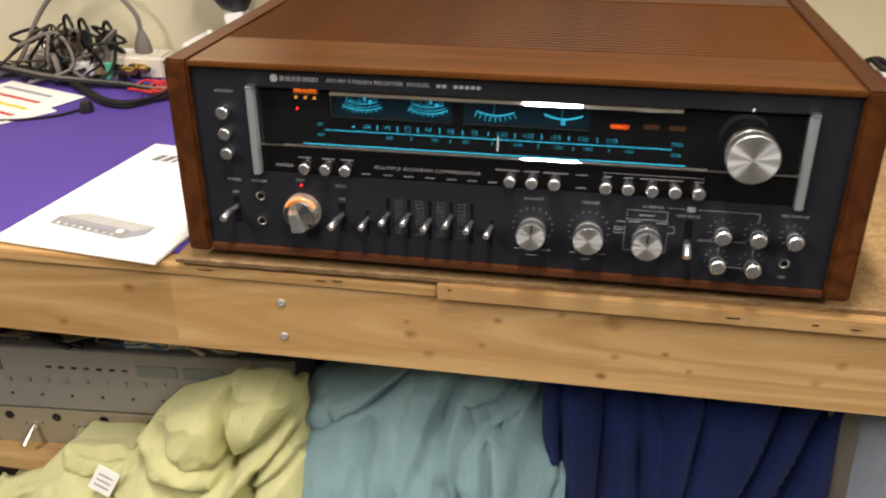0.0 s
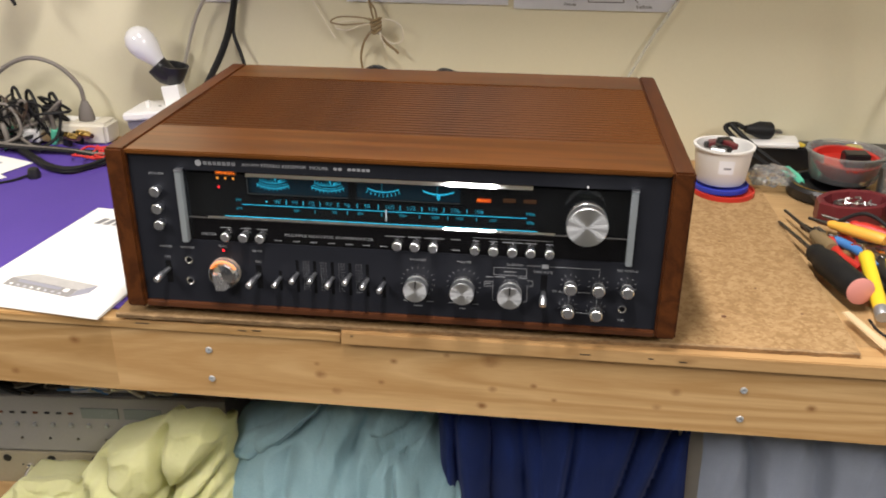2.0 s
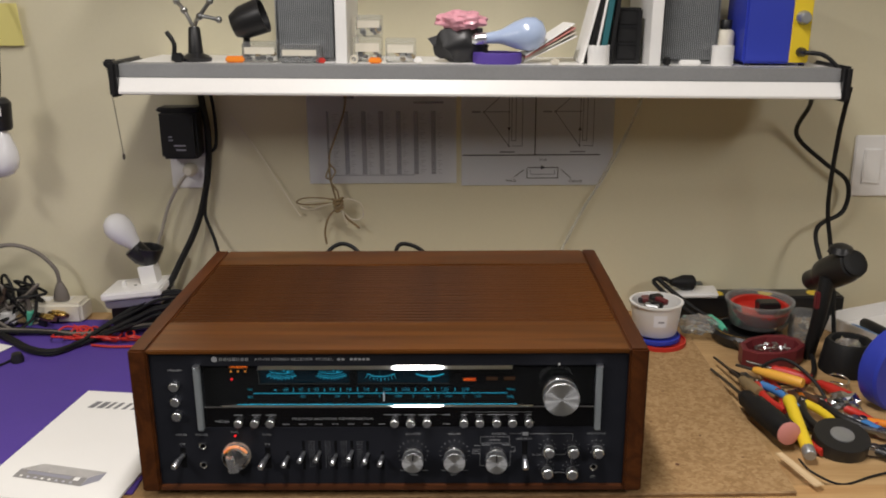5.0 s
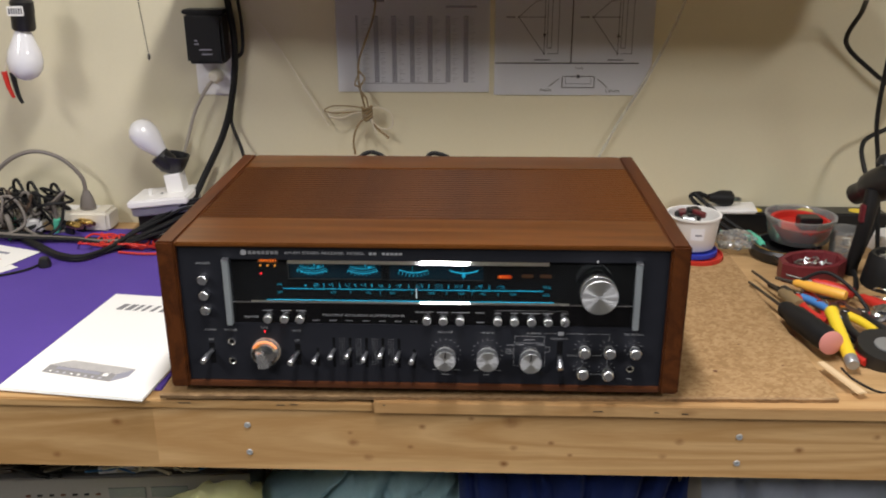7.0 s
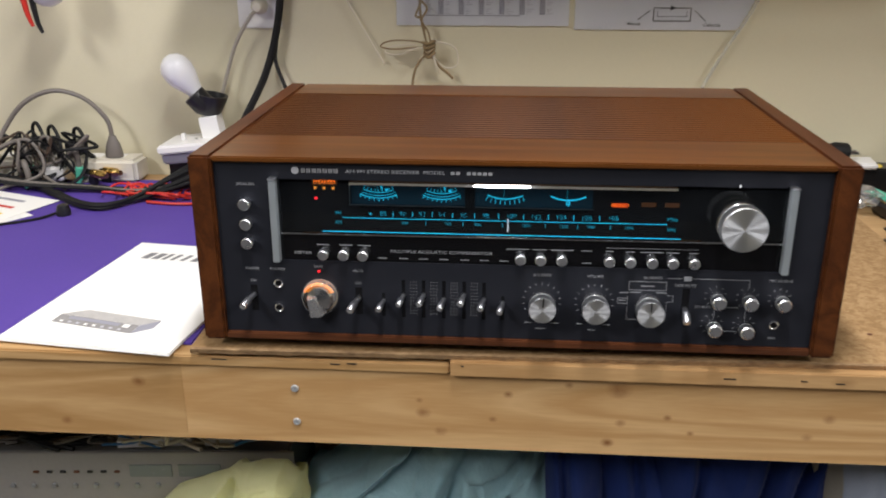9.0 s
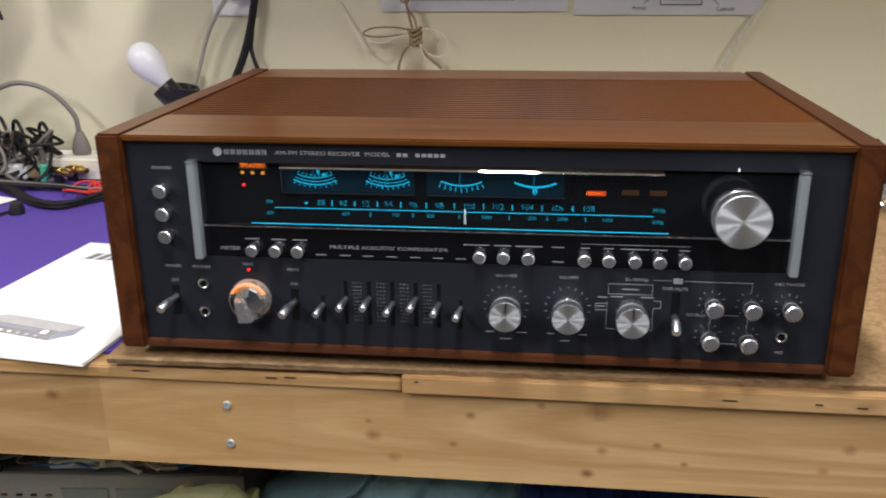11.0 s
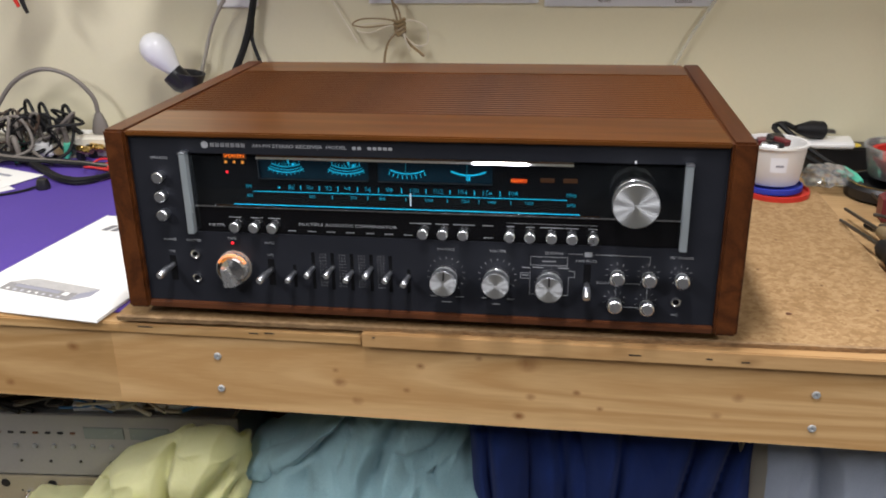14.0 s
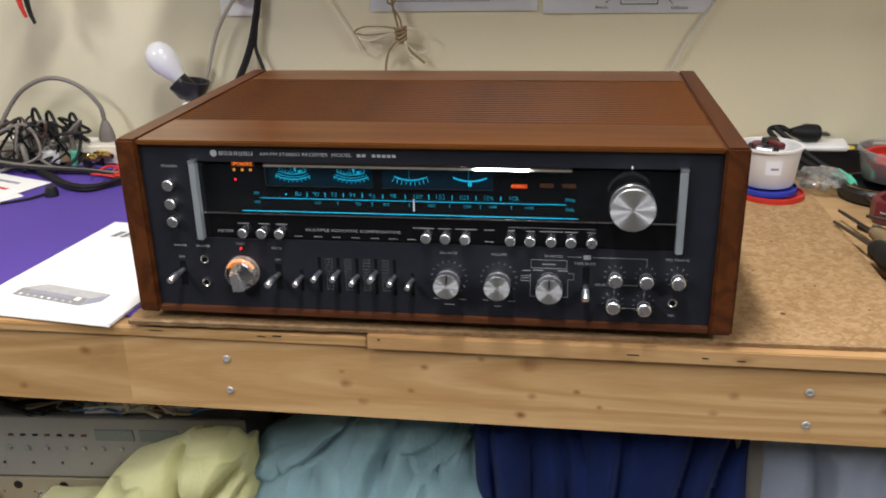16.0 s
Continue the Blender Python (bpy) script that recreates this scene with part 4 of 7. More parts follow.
for ox in (-0.1, 0.032):
    ink_line(t, [(ox, 0.139), (ox + 0.047, 0.139), (ox + 0.047, 0.075), (ox, 0.139)], LW * 0.7, PRINT_GREY)
    ink_line(t, [(ox, 0.139), (ox + 0.03, 0.166), (ox + 0.047, 0.17), (ox + 0.047, 0.139)], LW * 0.7, PRINT_GREY)
    ink_line(t, [(ox + 0.052, 0.19), (ox + 0.052, 0.085), (ox + 0.06, 0.085), (ox + 0.06, 0.19)], LW * 0.6, PRINT_GREY)
    ink_line(t, [(ox + 0.053, 0.075), (ox + 0.072, 0.075), (ox + 0.072, 0.19)], LW * 0.6, PRINT_GREY)
    for dx, dz in ((0, 0.139), (0.047, 0.139), (0.047, 0.075)):
        b = shape()
        lathe(b, [(0.0016, 0), (0.0016, 0.0003)], pose(ox + dx, -0.0054, dz, 90, 0, 0), 10)
        part("diagram_dot", b, PRINT_BLACK, t)
    ink_bar(t, ox - 0.022, ox - 0.006, 0.1375, 0.1405, PRINT_GREY)
    ink_bar(t, ox + 0.030, ox + 0.058, 0.0625, 0.065, PRINT_GREY)
    b = shape()
    up_ = 1 if ox > 0 else -1
    b.faces.new([b.verts.new((ox + 0.047 + q, -0.0057, 0.107 + up_ * p)) for q, p in ((-0.0035, -0.003), (0.0035, -0.003), (0, 0.004))])
    part("diagram_arrow", b, PRINT_BLACK, t)
ink_line(t, [(-0.018, 0.032), (-0.018, 0.014), (0.040, 0.014), (0.040, 0.034)], LW * 0.7, PRINT_BLACK)
ink_line(t, [(-0.018, 0.034), (0.040, 0.034)], LW * 0.7, PRINT_BLACK)
ink_line(t, [(-0.012, 0.030), (-0.012, 0.021), (0.034, 0.021), (0.034, 0.030)], LW * 0.5, PRINT_GREY)
ink_line(t, [(-0.042, 0.016), (-0.024, 0.030)], LW * 0.6, PRINT_BLACK)
ink_line(t, [(0.064, 0.014), (0.046, 0.030)], LW * 0.6, PRINT_BLACK)
b = shape()
b.faces.new([b.verts.new((0.012 + q, -0.0057, 0.034 + p)) for q, p in ((-0.004, -0.004), (0.005, 0), (-0.004, 0.004))])
part("diagram_arrow", b, PRINT_BLACK, t)
lettering("Anode", 0.0075, t, pose(-0.048, -0.0058, 0.0095, 90), PRINT_BLACK, "diagram_word")
lettering("Cathode", 0.0075, t, pose(0.074, -0.0058, 0.0080, 90), PRINT_BLACK, "diagram_word")
lettering("Diode", 0.0060, t, pose(0.012, -0.0058, 0.0490, 90), PRINT_GREY, "diagram_word")

# outlet with adapter and plug
o = thing("wall_outlet", -0.120, W0, 1.141, "white wall outlet plate with a cord plugged in", "outlet")
part("cover_plate", box(shape(), -0.036, 0.036, -0.006, 0.0, 0.0, 0.115, 0.002), WHITE_PLASTIC, o)
for z in (0.036, 0.078):
    b = shape()
    lathe(b, [(0.017, 0), (0.017, 0.0015)], pose(0, -0.006, z, 90, 0, 0), 24)
    part("socket_face", b, WHITE_PLASTIC, o)
a = thing("power_adapter", -0.122, W0 - 0.006, 1.204, "black plug-in power adapter on the wall outlet", "adapter")
part("case", box(shape(), -0.034, 0.034, -0.045, 0.0, 0.0, 0.088, 0.005), BLACK, a)
part("lip", box(shape(), -0.037, 0.037, -0.043, 0.0, 0.086, 0.094, 0.002), BLACK, a)
for i, (x0, x1, z) in enumerate(((-0.010, 0.012, 0.024), (-0.006, 0.012, 0.016), (-0.018, -0.012, 0.040), (-0.018, -0.010, 0.034))):
    part("print_bar", box(shape(), x0, x1, -0.0456, -0.045, z, z + 0.0025), PRINT_GREY, a)
p = thing("cord_plug", -0.117, W0 - 0.0075, 1.177, "beige round plug with a grey lamp cord", "plug")
b = shape()
lathe(b, [(0.013, 0), (0.0125, 0.012), (0.009, 0.022), (0.007, 0.024)], pose(0, 0, 0, 90, 0, 0), 20)
part("plug_body", b, IVORY, p, "", True)
b = shape()
sweep(b, [(0, -0.018, -0.004), (-0.012, -0.024, -0.016), (-0.040, -0.022, -0.060), (-0.062, -0.022, -0.120), (-0.085, -0.030, -0.190), (-0.095, -0.05, -0.22)], 0.0032, 8)
part("cord", b, LAMP_CORD, p, "pale grey cord", True)


def cable(name, pts, r, material, label, category="cable", group="", steps=7, seg=8):
    b = shape()
    sweep(b, pts, r, seg, steps)
    return tagged(part(name, b, material, None, "", True), label, category, group)


cable("power_cable", [(-0.083, 0.66, 1.40), (-0.083, 0.668, 1.32), (-0.077, 0.672, 1.24), (-0.086, 0.672, 1.157), (-0.110, 0.665, 1.073), (-0.150, 0.640, 0.990), (-0.175, 0.60, 0.93), (-0.16, 0.55, 0.897)], 0.0062, RUBBER, "thick black cable hanging down the wall", group="black wall cables")
cable("power_cable", [(-0.078, 0.66, 1.40), (-0.064, 0.674, 1.298), (-0.065, 0.678, 1.225), (-0.083, 0.676, 1.200), (-0.092, 0.674, 1.12), (-0.094, 0.670, 1.088), (-0.076, 0.655, 1.046), (-0.05, 0.60, 1.00), (-0.02, 0.50, 0.955)], 0.0032, RUBBER, "thin black cable looping down the wall", group="black wall cables")
cable("lamp_cord", [(0.955, 0.480, 1.345), (1.000, 0.60, 1.300), (1.008, 0.665, 1.240), (1.064, 0.668, 1.188), (1.112, 0.665, 1.150), (1.109, 0.66, 1.096), (1.056, 0.64, 1.069), (1.048, 0.60, 1.027), (1.060, 0.55, 0.97), (1.03, 0.52, 0.90)], 0.0042, RUBBER, "black lamp cord hanging in loose waves", group="black wall cables")
cable("lamp_cord", [(1.008, 0.470, 1.345), (1.012, 0.50, 1.26), (1.022, 0.53, 1.14), (1.040, 0.54, 1.06), (1.045, 0.52, 0.98), (1.04, 0.48, 0.90)], 0.0040, RUBBER, "black lamp cord hanging straight down", group="black wall cables")
cable("pale_string", [(-0.036, 0.683, 1.278), (0.008, 0.680, 1.217), (0.044, 0.676, 1.157), (0.082, 0.672, 1.094), (0.087, 0.670, 1.088)], 0.0013, CLEAR_WIRE, "short pale string hanging against the wall", "string")
cable("hanging_tubing", [(0.735, 0.66, 1.36), (0.709, 0.676, 1.266), (0.666, 0.678, 1.171), (0.625, 0.676, 1.10), (0.590, 0.672, 1.030), (0.565, 0.66, 0.98)], 0.0026, CLEAR, "clear plastic tubing slanting down the wall", "tubing")

tw = thing("twisted_wire_bundle", 0.160, 0.66, 1.110, "tan speaker wire tied in a loose bow on the wall", "wire bundle")


def wire(pts, r, material=TAN_WIRE):
    b = shape()
    sweep(b, pts, r, 6, 8)
    part("wire", b, material, tw, "", True)


wire([(0.020, 0.02, 0.25), (0.018, 0.016, 0.182), (-0.004, 0.012, 0.12), (-0.013, 0.010, 0.092), (-0.012, 0.004, 0.052), (-0.002, 0, 0.01)], 0.0020)
wire([(0.0, 0, 0.01), (-0.024, -0.004, 0.016), (-0.062, 0.002, 0.015), (-0.078, 0.004, 0.006), (-0.056, 0.002, 0.002), (-0.025, 0, 0.005), (0.0, 0, 0.006)], 0.0014)
wire([(0.0, -0.002, 0.006), (-0.022, -0.006, 0.004), (-0.046, -0.002, -0.006), (-0.070, 0.004, -0.004), (-0.060, 0.006, 0.006), (-0.020, 0.002, 0.010)], 0.0011, CLEAR_WIRE)
wire([(0.006, -0.002, 0.004), (0.012, -0.008, -0.018), (0.018, -0.004, -0.034), (0.012, -0.002, -0.020), (0.004, -0.006, 0.0)], 0.0016, CLEAR_WIRE)
wire([(-0.014, 0.008, 0.080), (-0.002, 0.000, 0.066), (-0.010, -0.004, 0.048), (0.000, 0.0, 0.030), (0.004, -0.004, 0.014)], 0.0018)
wire([(0.0, 0, 0.006), (0.020, -0.004, 0.014), (0.044, -0.002, 0.004), (0.046, 0.002, -0.022), (0.026, 0, -0.026), (0.004, 0, -0.006)], 0.0014, CLEAR_WIRE)
wire([(0.0, 0, 0.0), (-0.018, -0.002, -0.022), (-0.026, 0, -0.050), (-0.024, 0.002, -0.075)], 0.0022)
wire([(0.0, 0, 0.0), (0.018, -0.002, -0.024), (0.034, 0, -0.038), (0.040, 0, -0.044)], 0.0026)
wire([(-0.012, 0.008, 0.075), (-0.020, 0.004, 0.055), (-0.012, 0.002, 0.050), (-0.006, 0, 0.030)], 0.0018)
for k in range(4):
    wire([(-0.009 + 0.002 * k, -0.004, 0.014 - 0.006 * k), (0.0, -0.010, 0.012 - 0.007 * k), (0.010, -0.004, 0.016 - 0.006 * k), (0.004, 0.006, 0.008 - 0.006 * k), (-0.008, 0.002, 0.010 - 0.006 * k)], 0.0026)
for pts in ([(0.145, 0.55, 1.0), (0.15, 0.56, 1.045), (0.178, 0.57, 1.062), (0.21, 0.56, 1.045), (0.22, 0.55, 1.0)], [(0.27, 0.57, 1.0), (0.275, 0.58, 1.050), (0.295, 0.585, 1.056), (0.325, 0.58, 1.04), (0.34, 0.57, 1.0), (0.36, 0.55, 0.95)]):
    cable("rear_cable", [*pts, (pts[-1][0], 0.52, 0.93)], 0.0038, RUBBER, "black cable arching up behind the receiver", group="cables behind the receiver")

sw = thing("light_switch", 1.186, W0, 1.118, "white double rocker light switch on the wall", "light switch")
part("cover_plate", box(shape(), -0.058, 0.058, -0.006, 0, 0, 0.116, 0.002), WHITE_PLASTIC, sw)
for x in (-0.024, 0.024):
    part("rocker", box(shape(), x - 0.0165, x + 0.0165, -0.010, -0.006, 0.025, 0.091, 0.0015), WHITE_PLASTIC, sw)

# ---- wall shelf with its lamp ----
before_shelf = set(scene.objects)
SH = 1.383
shelf = thing("wall_shelf", 0.43, 0.62, SH, "white wall shelf holding parts, speakers and jars", "shelf")
S0 = Matrix.Translation((-0.43, -0.62, -SH))


def sp(name, x0, x1, y0, y1, z0, z1, material, label="", bevel=0.001):
    return part(name, box(shape(), x0, x1, y0, y1, z0, z1, bevel, 2, S0), material, shelf, label)


sp("shelf_board", -0.165, 1.035, 0.558, 0.757, SH - 0.018, SH, WHITE_PLASTIC)
for x in (0.193, 0.722):
    sp("divider", x, x + 0.019, 0.560, 0.757, SH, SH + 0.30, WHITE_PLASTIC, "white upright divider")
sp("upper_board", -0.165, 1.035, 0.560, 0.757, SH + 0.30, SH + 0.318, WHITE_PLASTIC)

lampf = thing("under_shelf_light", 0.43, 0.55, 1.337, "long grey under-shelf light with a white diffuser, switched off", "shelf light")
L0 = Matrix.Translation((-0.43, -0.55, -1.337))
part("housing", box(shape(), -0.162, 1.030, 0.5195, 0.5575, 1.3622, 1.3842, 0.001, 2, L0), HOUSING_GREY, lampf, "grey metal housing")
b = shape()
prof = [(0.5195, 1.3620), (0.5090, 1.3400), (0.5095, 1.3365), (0.520, 1.3340), (0.60, 1.3340), (0.60, 1.3620)]
ra = [b.verts.new(L0 @ Vector((-0.162, y, z))) for y, z in prof]
rb = [b.verts.new(L0 @ Vector((1.030, y, z))) for y, z in prof]
for i in range(len(prof)):
    j = (i + 1) % len(prof)
    b.faces.new((ra[i], ra[j], rb[j], rb[i]))
b.faces.new(ra[::-1])
b.faces.new(rb)
bmesh.ops.recalc_face_normals(b, faces=b.faces)
part("diffuser", b, WHITE_PLASTIC, lampf, "white plastic diffuser")
for x0 in (-0.176, 1.0305):
    part("end_cap", box(shape(), x0, x0 + 0.0135, 0.505, 0.642, 1.331, 1.389, 0.004, 2, L0), BLACK, lampf, "black end cap")
part("switch_lug", box(shape(), -0.192, -0.172, 0.530, 0.545, 1.376, 1.390, 0.003, 2, L0), BLACK, lampf)
chain = shape()
for i in range(34):
    bmesh.ops.create_icosphere(chain, subdivisions=1, radius=0.0016, matrix=L0 @ Matrix.Translation((-0.186 + 0.0004 * i, 0.532, 1.378 - 0.0043 * i)))
part("pull_chain", chain, DARK_STEEL, lampf, "beaded pull chain", True)
b = shape()
lathe(b, [(0.0008, 0), (0.0024, 0.003), (0.0024, 0.009), (0.0012, 0.011)], L0 @ Matrix.Translation((-0.1722, 0.532, 1.222)), 10)
part("chain_pull", b, DARK_STEEL, lampf, "", True)

# things on the shelf


def jar(x, y, r, h, material, label, lid=None):
    t = thing("jar", x, y, SH, label, "jar")
    b = shape()
    lathe(b, [(r * 0.94, 0), (r, 0.003), (r, h * 0.85), (r * 0.8, h * 0.92), (r * 0.6, h * 0.94)], None, 24)
    part("jar_body", b, material, t, "", True)
    if lid:
        b = shape()
        lathe(b, [(r * 0.62, h * 0.94), (r * 0.64, h * 0.96), (r * 0.64, h * 1.18), (r * 0.58, h * 1.2)], None, 24)
        part("lid", b, lid, t, "", True)


def tray_cup(x, y):
    t = thing("white_cup", x, y, SH, "small white plastic cup on the shelf edge", "cup", "white cups")
    b = shape()
    lathe(b, [(0.0175, 0), (0.0185, 0.002), (0.0185, 0.033), (0.0165, 0.033), (0.016, 0.004)], None, 28)
    part("cup_body", b, WHITE_PLASTIC, t, "", True)


tray_cup(0.640, 0.585)
tray_cup(0.852, 0.585)


def speaker(x0, x1, label):
    t = thing("bookshelf_speaker", (x0 + x1) / 2, 0.645, SH, label, "speaker", "small speakers")
    w = (x1 - x0) / 2
    part("cabinet", box(shape(), -w, w, -0.030, 0.042, 0, 0.190, 0.004), GREY_METAL, t)
    part("grille", box(shape(), -w + 0.004, w - 0.004, -0.034, -0.0305, 0.005, 0.184, 0.002), MESH_GREY, t, "grey ribbed grille")
    rib = shape()
    box(rib, -0.0005, 0.0005, -0.0355, -0.034, 0.008, 0.181)
    first = part("rib", rib, GREY_METAL, t)
    n = int((x1 - x0 - 0.016) / 0.0034)
    for i in range(n):
        r = first if i == 0 else new("rib", first.data)
        r.parent = t
        r.location = (-w + 0.009 + 0.0034 * i, 0, 0)


speaker(0.082, 0.189, "grey ribbed speaker on the wall shelf")
speaker(0.748, 0.852, "grey ribbed speaker beside a white divider")

bx = thing("soldering_station", 0.945, 0.63, SH, "blue metal soldering station with a yellow front panel", "soldering station")
part("case", box(shape(), -0.060, 0.052, -0.050, 0.058, 0.004, 0.120, 0.004), BLUE, bx)
part("front_panel", box(shape(), 0.018, 0.050, -0.053, -0.0505, 0.006, 0.118, 0.001), YELLOW, bx, "yellow front panel")
b = shape()
lathe(b, [(0.012, 0), (0.012, 0.004), (0.009, 0.014), (0.008, 0.015)], pose(0.034, -0.053, 0.080, 90, 0, 0), 22)
part("dial", b, GREY_METAL, bx, "grey dial", True)
b = shape()
lathe(b, [(0.008, 0), (0.0075, 0.010), (0.004, 0.022)], pose(0.036, -0.053, 0.024, 90, 0, 0), 18)
part("connector", b, BLACK, bx, "", True)
b = shape()
sweep(b, [(0.036, -0.072, 0.024), (0.060, -0.085, 0.022), (0.080, -0.090, 0.008), (0.094, -0.094, -0.010)], 0.0036, 8)
part("cord", b, RUBBER, bx, "black cord", True)
for x in (-0.05, 0.045):
    for y in (-0.04, 0.05):
        b = shape()
        lathe(b, [(0.005, 0), (0.005, 0.0045)], pose(x, y, 0), 12)
        part("foot", b, RUBBER, bx)

jar(0.866, 0.625, 0.015, 0.062, IVORY, "cream plastic bottle with a black cap", BLACK)
bc = thing("battery_case", 0.690, 0.62, SH, "black plastic case with three square recesses", "case")
part("case_body", box(shape(), -0.025, 0.025, -0.02, 0.03, 0, 0.094, 0.003), BLACK, bc)
for i in range(3):
    part("recess", box(shape(), -0.017, 0.017, -0.0215, -0.0195, 0.008 + 0.029 * i, 0.032 + 0.029 * i, 0.001), RUBBER, bc)


def binder(x, lean, material, h, th, label):
    t = thing("folder", x, 0.63, SH, label, "folder", "folders on the shelf")
    part("cover", box(shape(), -th / 2, th / 2, -0.045, 0.05, 0.001, h, 0.001, 1, pose(0, 0, 0, 0, lean, 0)), material, t)


binder(0.612, 13, PAPER, 0.22, 0.005, "white paper folder leaning on the shelf")
binder(0.622, 11, BLACK, 0.23, 0.006, "black cardboard folder leaning on the shelf")
binder(0.634, 9, PAPER, 0.22, 0.004, "white paper folder leaning on the shelf")
binder(0.646, 7, plain("teal_card", (0.02, 0.13, 0.15), 0.5), 0.23, 0.010, "dark teal folder leaning on the shelf")
binder(0.660, 6, BLACK, 0.22, 0.006, "black cardboard folder leaning on the shelf")

ba = thing("spare_bulb", 0.498, 0.60, SH, "pale blue glass light bulb lying on purple tape", "light bulb")
b = shape()
lathe(b, [(0.009, -0.050), (0.011, -0.030), (0.013, -0.022), (0.023, 0.0), (0.0285, 0.020), (0.027, 0.036), (0.018, 0.048), (0.004, 0.053)], pose(0, 0, 0.047, 0, 84, 0), 28)
part("glass", b, plain("blue_opal_glass", (0.42, 0.52, 0.72), 0.12, coat=0.5), ba, "", True)
b = shape()
lathe(b, [(0.006, -0.075), (0.0095, -0.070), (0.0105, -0.066), (0.0095, -0.062), (0.0105, -0.058), (0.0095, -0.054), (0.0105, -0.050)], pose(0, 0, 0.047, 0, 84, 0), 20)
part("screw_base", b, ALU, ba, "", True)
tp = thing("tape_roll", 0.468, 0.605, SH, "purple tape roll lying flat on the shelf", "tape roll")
b = shape()
lathe(b, [(0.026, 0), (0.042, 0), (0.0425, 0.002), (0.0425, 0.017), (0.042, 0.0185), (0.026, 0.0185), (0.026, 0.0)], None, 32, False)
part("tape", b, PURPLE, tp, "", True)
ch = thing("catalogue", 0.565, 0.63, SH, "tilted pile of papers and a catalogue", "papers")
for i in range(4):
    part("page", box(shape(), -0.055, 0.045, -0.03, 0.04, 0.004 * i, 0.004 * i + 0.002, 0.0005, 1, pose(0, 0, 0.026 + 0.002 * i, 0, -26 - 2 * i, 3 * i)), (PAPER, IVORY, PINK, PAPER)[i], ch)
bg = thing("antistatic_bag", 0.405, 0.62, SH, "crumpled pink antistatic bag over dark parts", "bag")
b = shape()
bmesh.ops.create_icosphere(b, subdivisions=4, radius=1.0)
for v in b.verts:
    n = v.co.normalized()
    q = 1 + 0.35 * noise.noise(n * 2.3) + 0.22 * abs(noise.noise(n * 5.1))
    v.co = Vector((n.x * 0.040 * q, n.y * 0.026 * q, 0.070 + n.z * 0.016 * q))
part("bag_skin", b, PINK_BAG, bg, "", True)
b = shape()
bmesh.ops.create_icosphere(b, subdivisions=3, radius=1.0)
for v in b.verts:
    n = v.co.normalized()
    q = 1 + 0.5 * noise.noise(n * 3.1)
    v.co = Vector((n.x * 0.046 * q, n.y * 0.024, max(0.0, 0.028 + n.z * 0.032 * q)))
part("dark_lump", b, BLACK, bg, "dark jumble of parts", True)


def clear_case(x, y, w, h, label, z=SH):
    t = thing("parts_box", x, y, z, label, "parts box", "clear parts boxes")
    b = shape()
    box(b, -w, w, -0.022, 0.022, 0, h, 0.002)
    c = part("clear_shell", b, CLEAR, t)
    part("paper_label", box(shape(), -w * 0.85, w * 0.85, -0.0235, -0.0222, h * 0.42, h * 0.75), IVORY, t)
    random.seed(int(x * 1000))
    for k in range(9):
        part("small_part", box(shape(), -0.004, 0.004, -0.004, 0.004, 0, 0.006, 0.001, 1, pose(random.uniform(-w + 0.006, w - 0.006), random.uniform(-0.016, 0.012), random.uniform(0.001, h * 0.35), 0, random.uniform(0, 60), random.uniform(0, 90))), random.choice((STEEL, BRASS, BLACK, GREY_METAL)), t)


clear_case(0.243, 0.62, 0.024, 0.043, "clear plastic parts box with a paper label")
clear_case(0.300, 0.62, 0.026, 0.040, "clear plastic parts box with a paper label")
clear_case(0.245, 0.625, 0.022, 0.035, "clear plastic parts box stacked on another", SH + 0.0435)
clear_case(0.060, 0.60, 0.030, 0.034, "clear plastic box of coloured bits")
clear_case(0.130, 0.59, 0.034, 0.030, "clear plastic box of dark bits")


def pebble(name, x, y, sx, sy, sz, material, label, category, rz=0):
    b = shape()
    box(b, -sx, sx, -sy, sy, 0, sz, min(sx, sy, sz / 2) * 0.5, 2)
    ob = tagged(part(name, b, material, None, "", True), label, category)
    ob.matrix_basis = pose(x, y, SH, 0, 0, rz)


pebble("orange_clip", 0.018, 0.578, 0.016, 0.006, 0.011, ORANGE, "small orange plastic clip on the shelf", "clip", 12)
pebble("orange_tab", 0.258, 0.578, 0.011, 0.005, 0.010, ORANGE, "small orange plastic tab on the shelf", "tab", -4)
pebble("white_block", 0.797, 0.585, 0.018, 0.006, 0.009, WHITE_PLASTIC, "flat white plastic block on the shelf edge", "block")
pebble("red_bead", 0.165, 0.575, 0.008, 0.005, 0.009, RED, "small red plastic bead on the shelf", "bead")
pebble("white_bead", 0.332, 0.580, 0.007, 0.006, 0.012, WHITE_PLASTIC, "small white plastic bead on the shelf", "bead")
pebble("grey_bit", 0.565, 0.575, 0.007, 0.006, 0.010, IVORY, "small pale plastic bit on the shelf", "bit", 20)
pebble("black_bit", 0.755, 0.575, 0.006, 0.005, 0.014, BLACK, "small black rubber bit on the shelf edge", "bit", 15)
pebble("black_bit", -0.078, 0.572, 0.009, 0.006, 0.016, BLACK, "small black rubber bit on the shelf edge", "bit", 5)
ring = shape()
lathe(ring, [(0.0045, -0.004), (0.0072, -0.004), (0.0072, 0.004), (0.0045, 0.004), (0.0045, -0.004)], pose(0.222, 0.575, SH + 0.0072, 90, 0, 0), 22, False)
tagged(part("ferrite_ring", ring, IVORY, None, "", True), "small cream ring standing on the shelf", "ring")

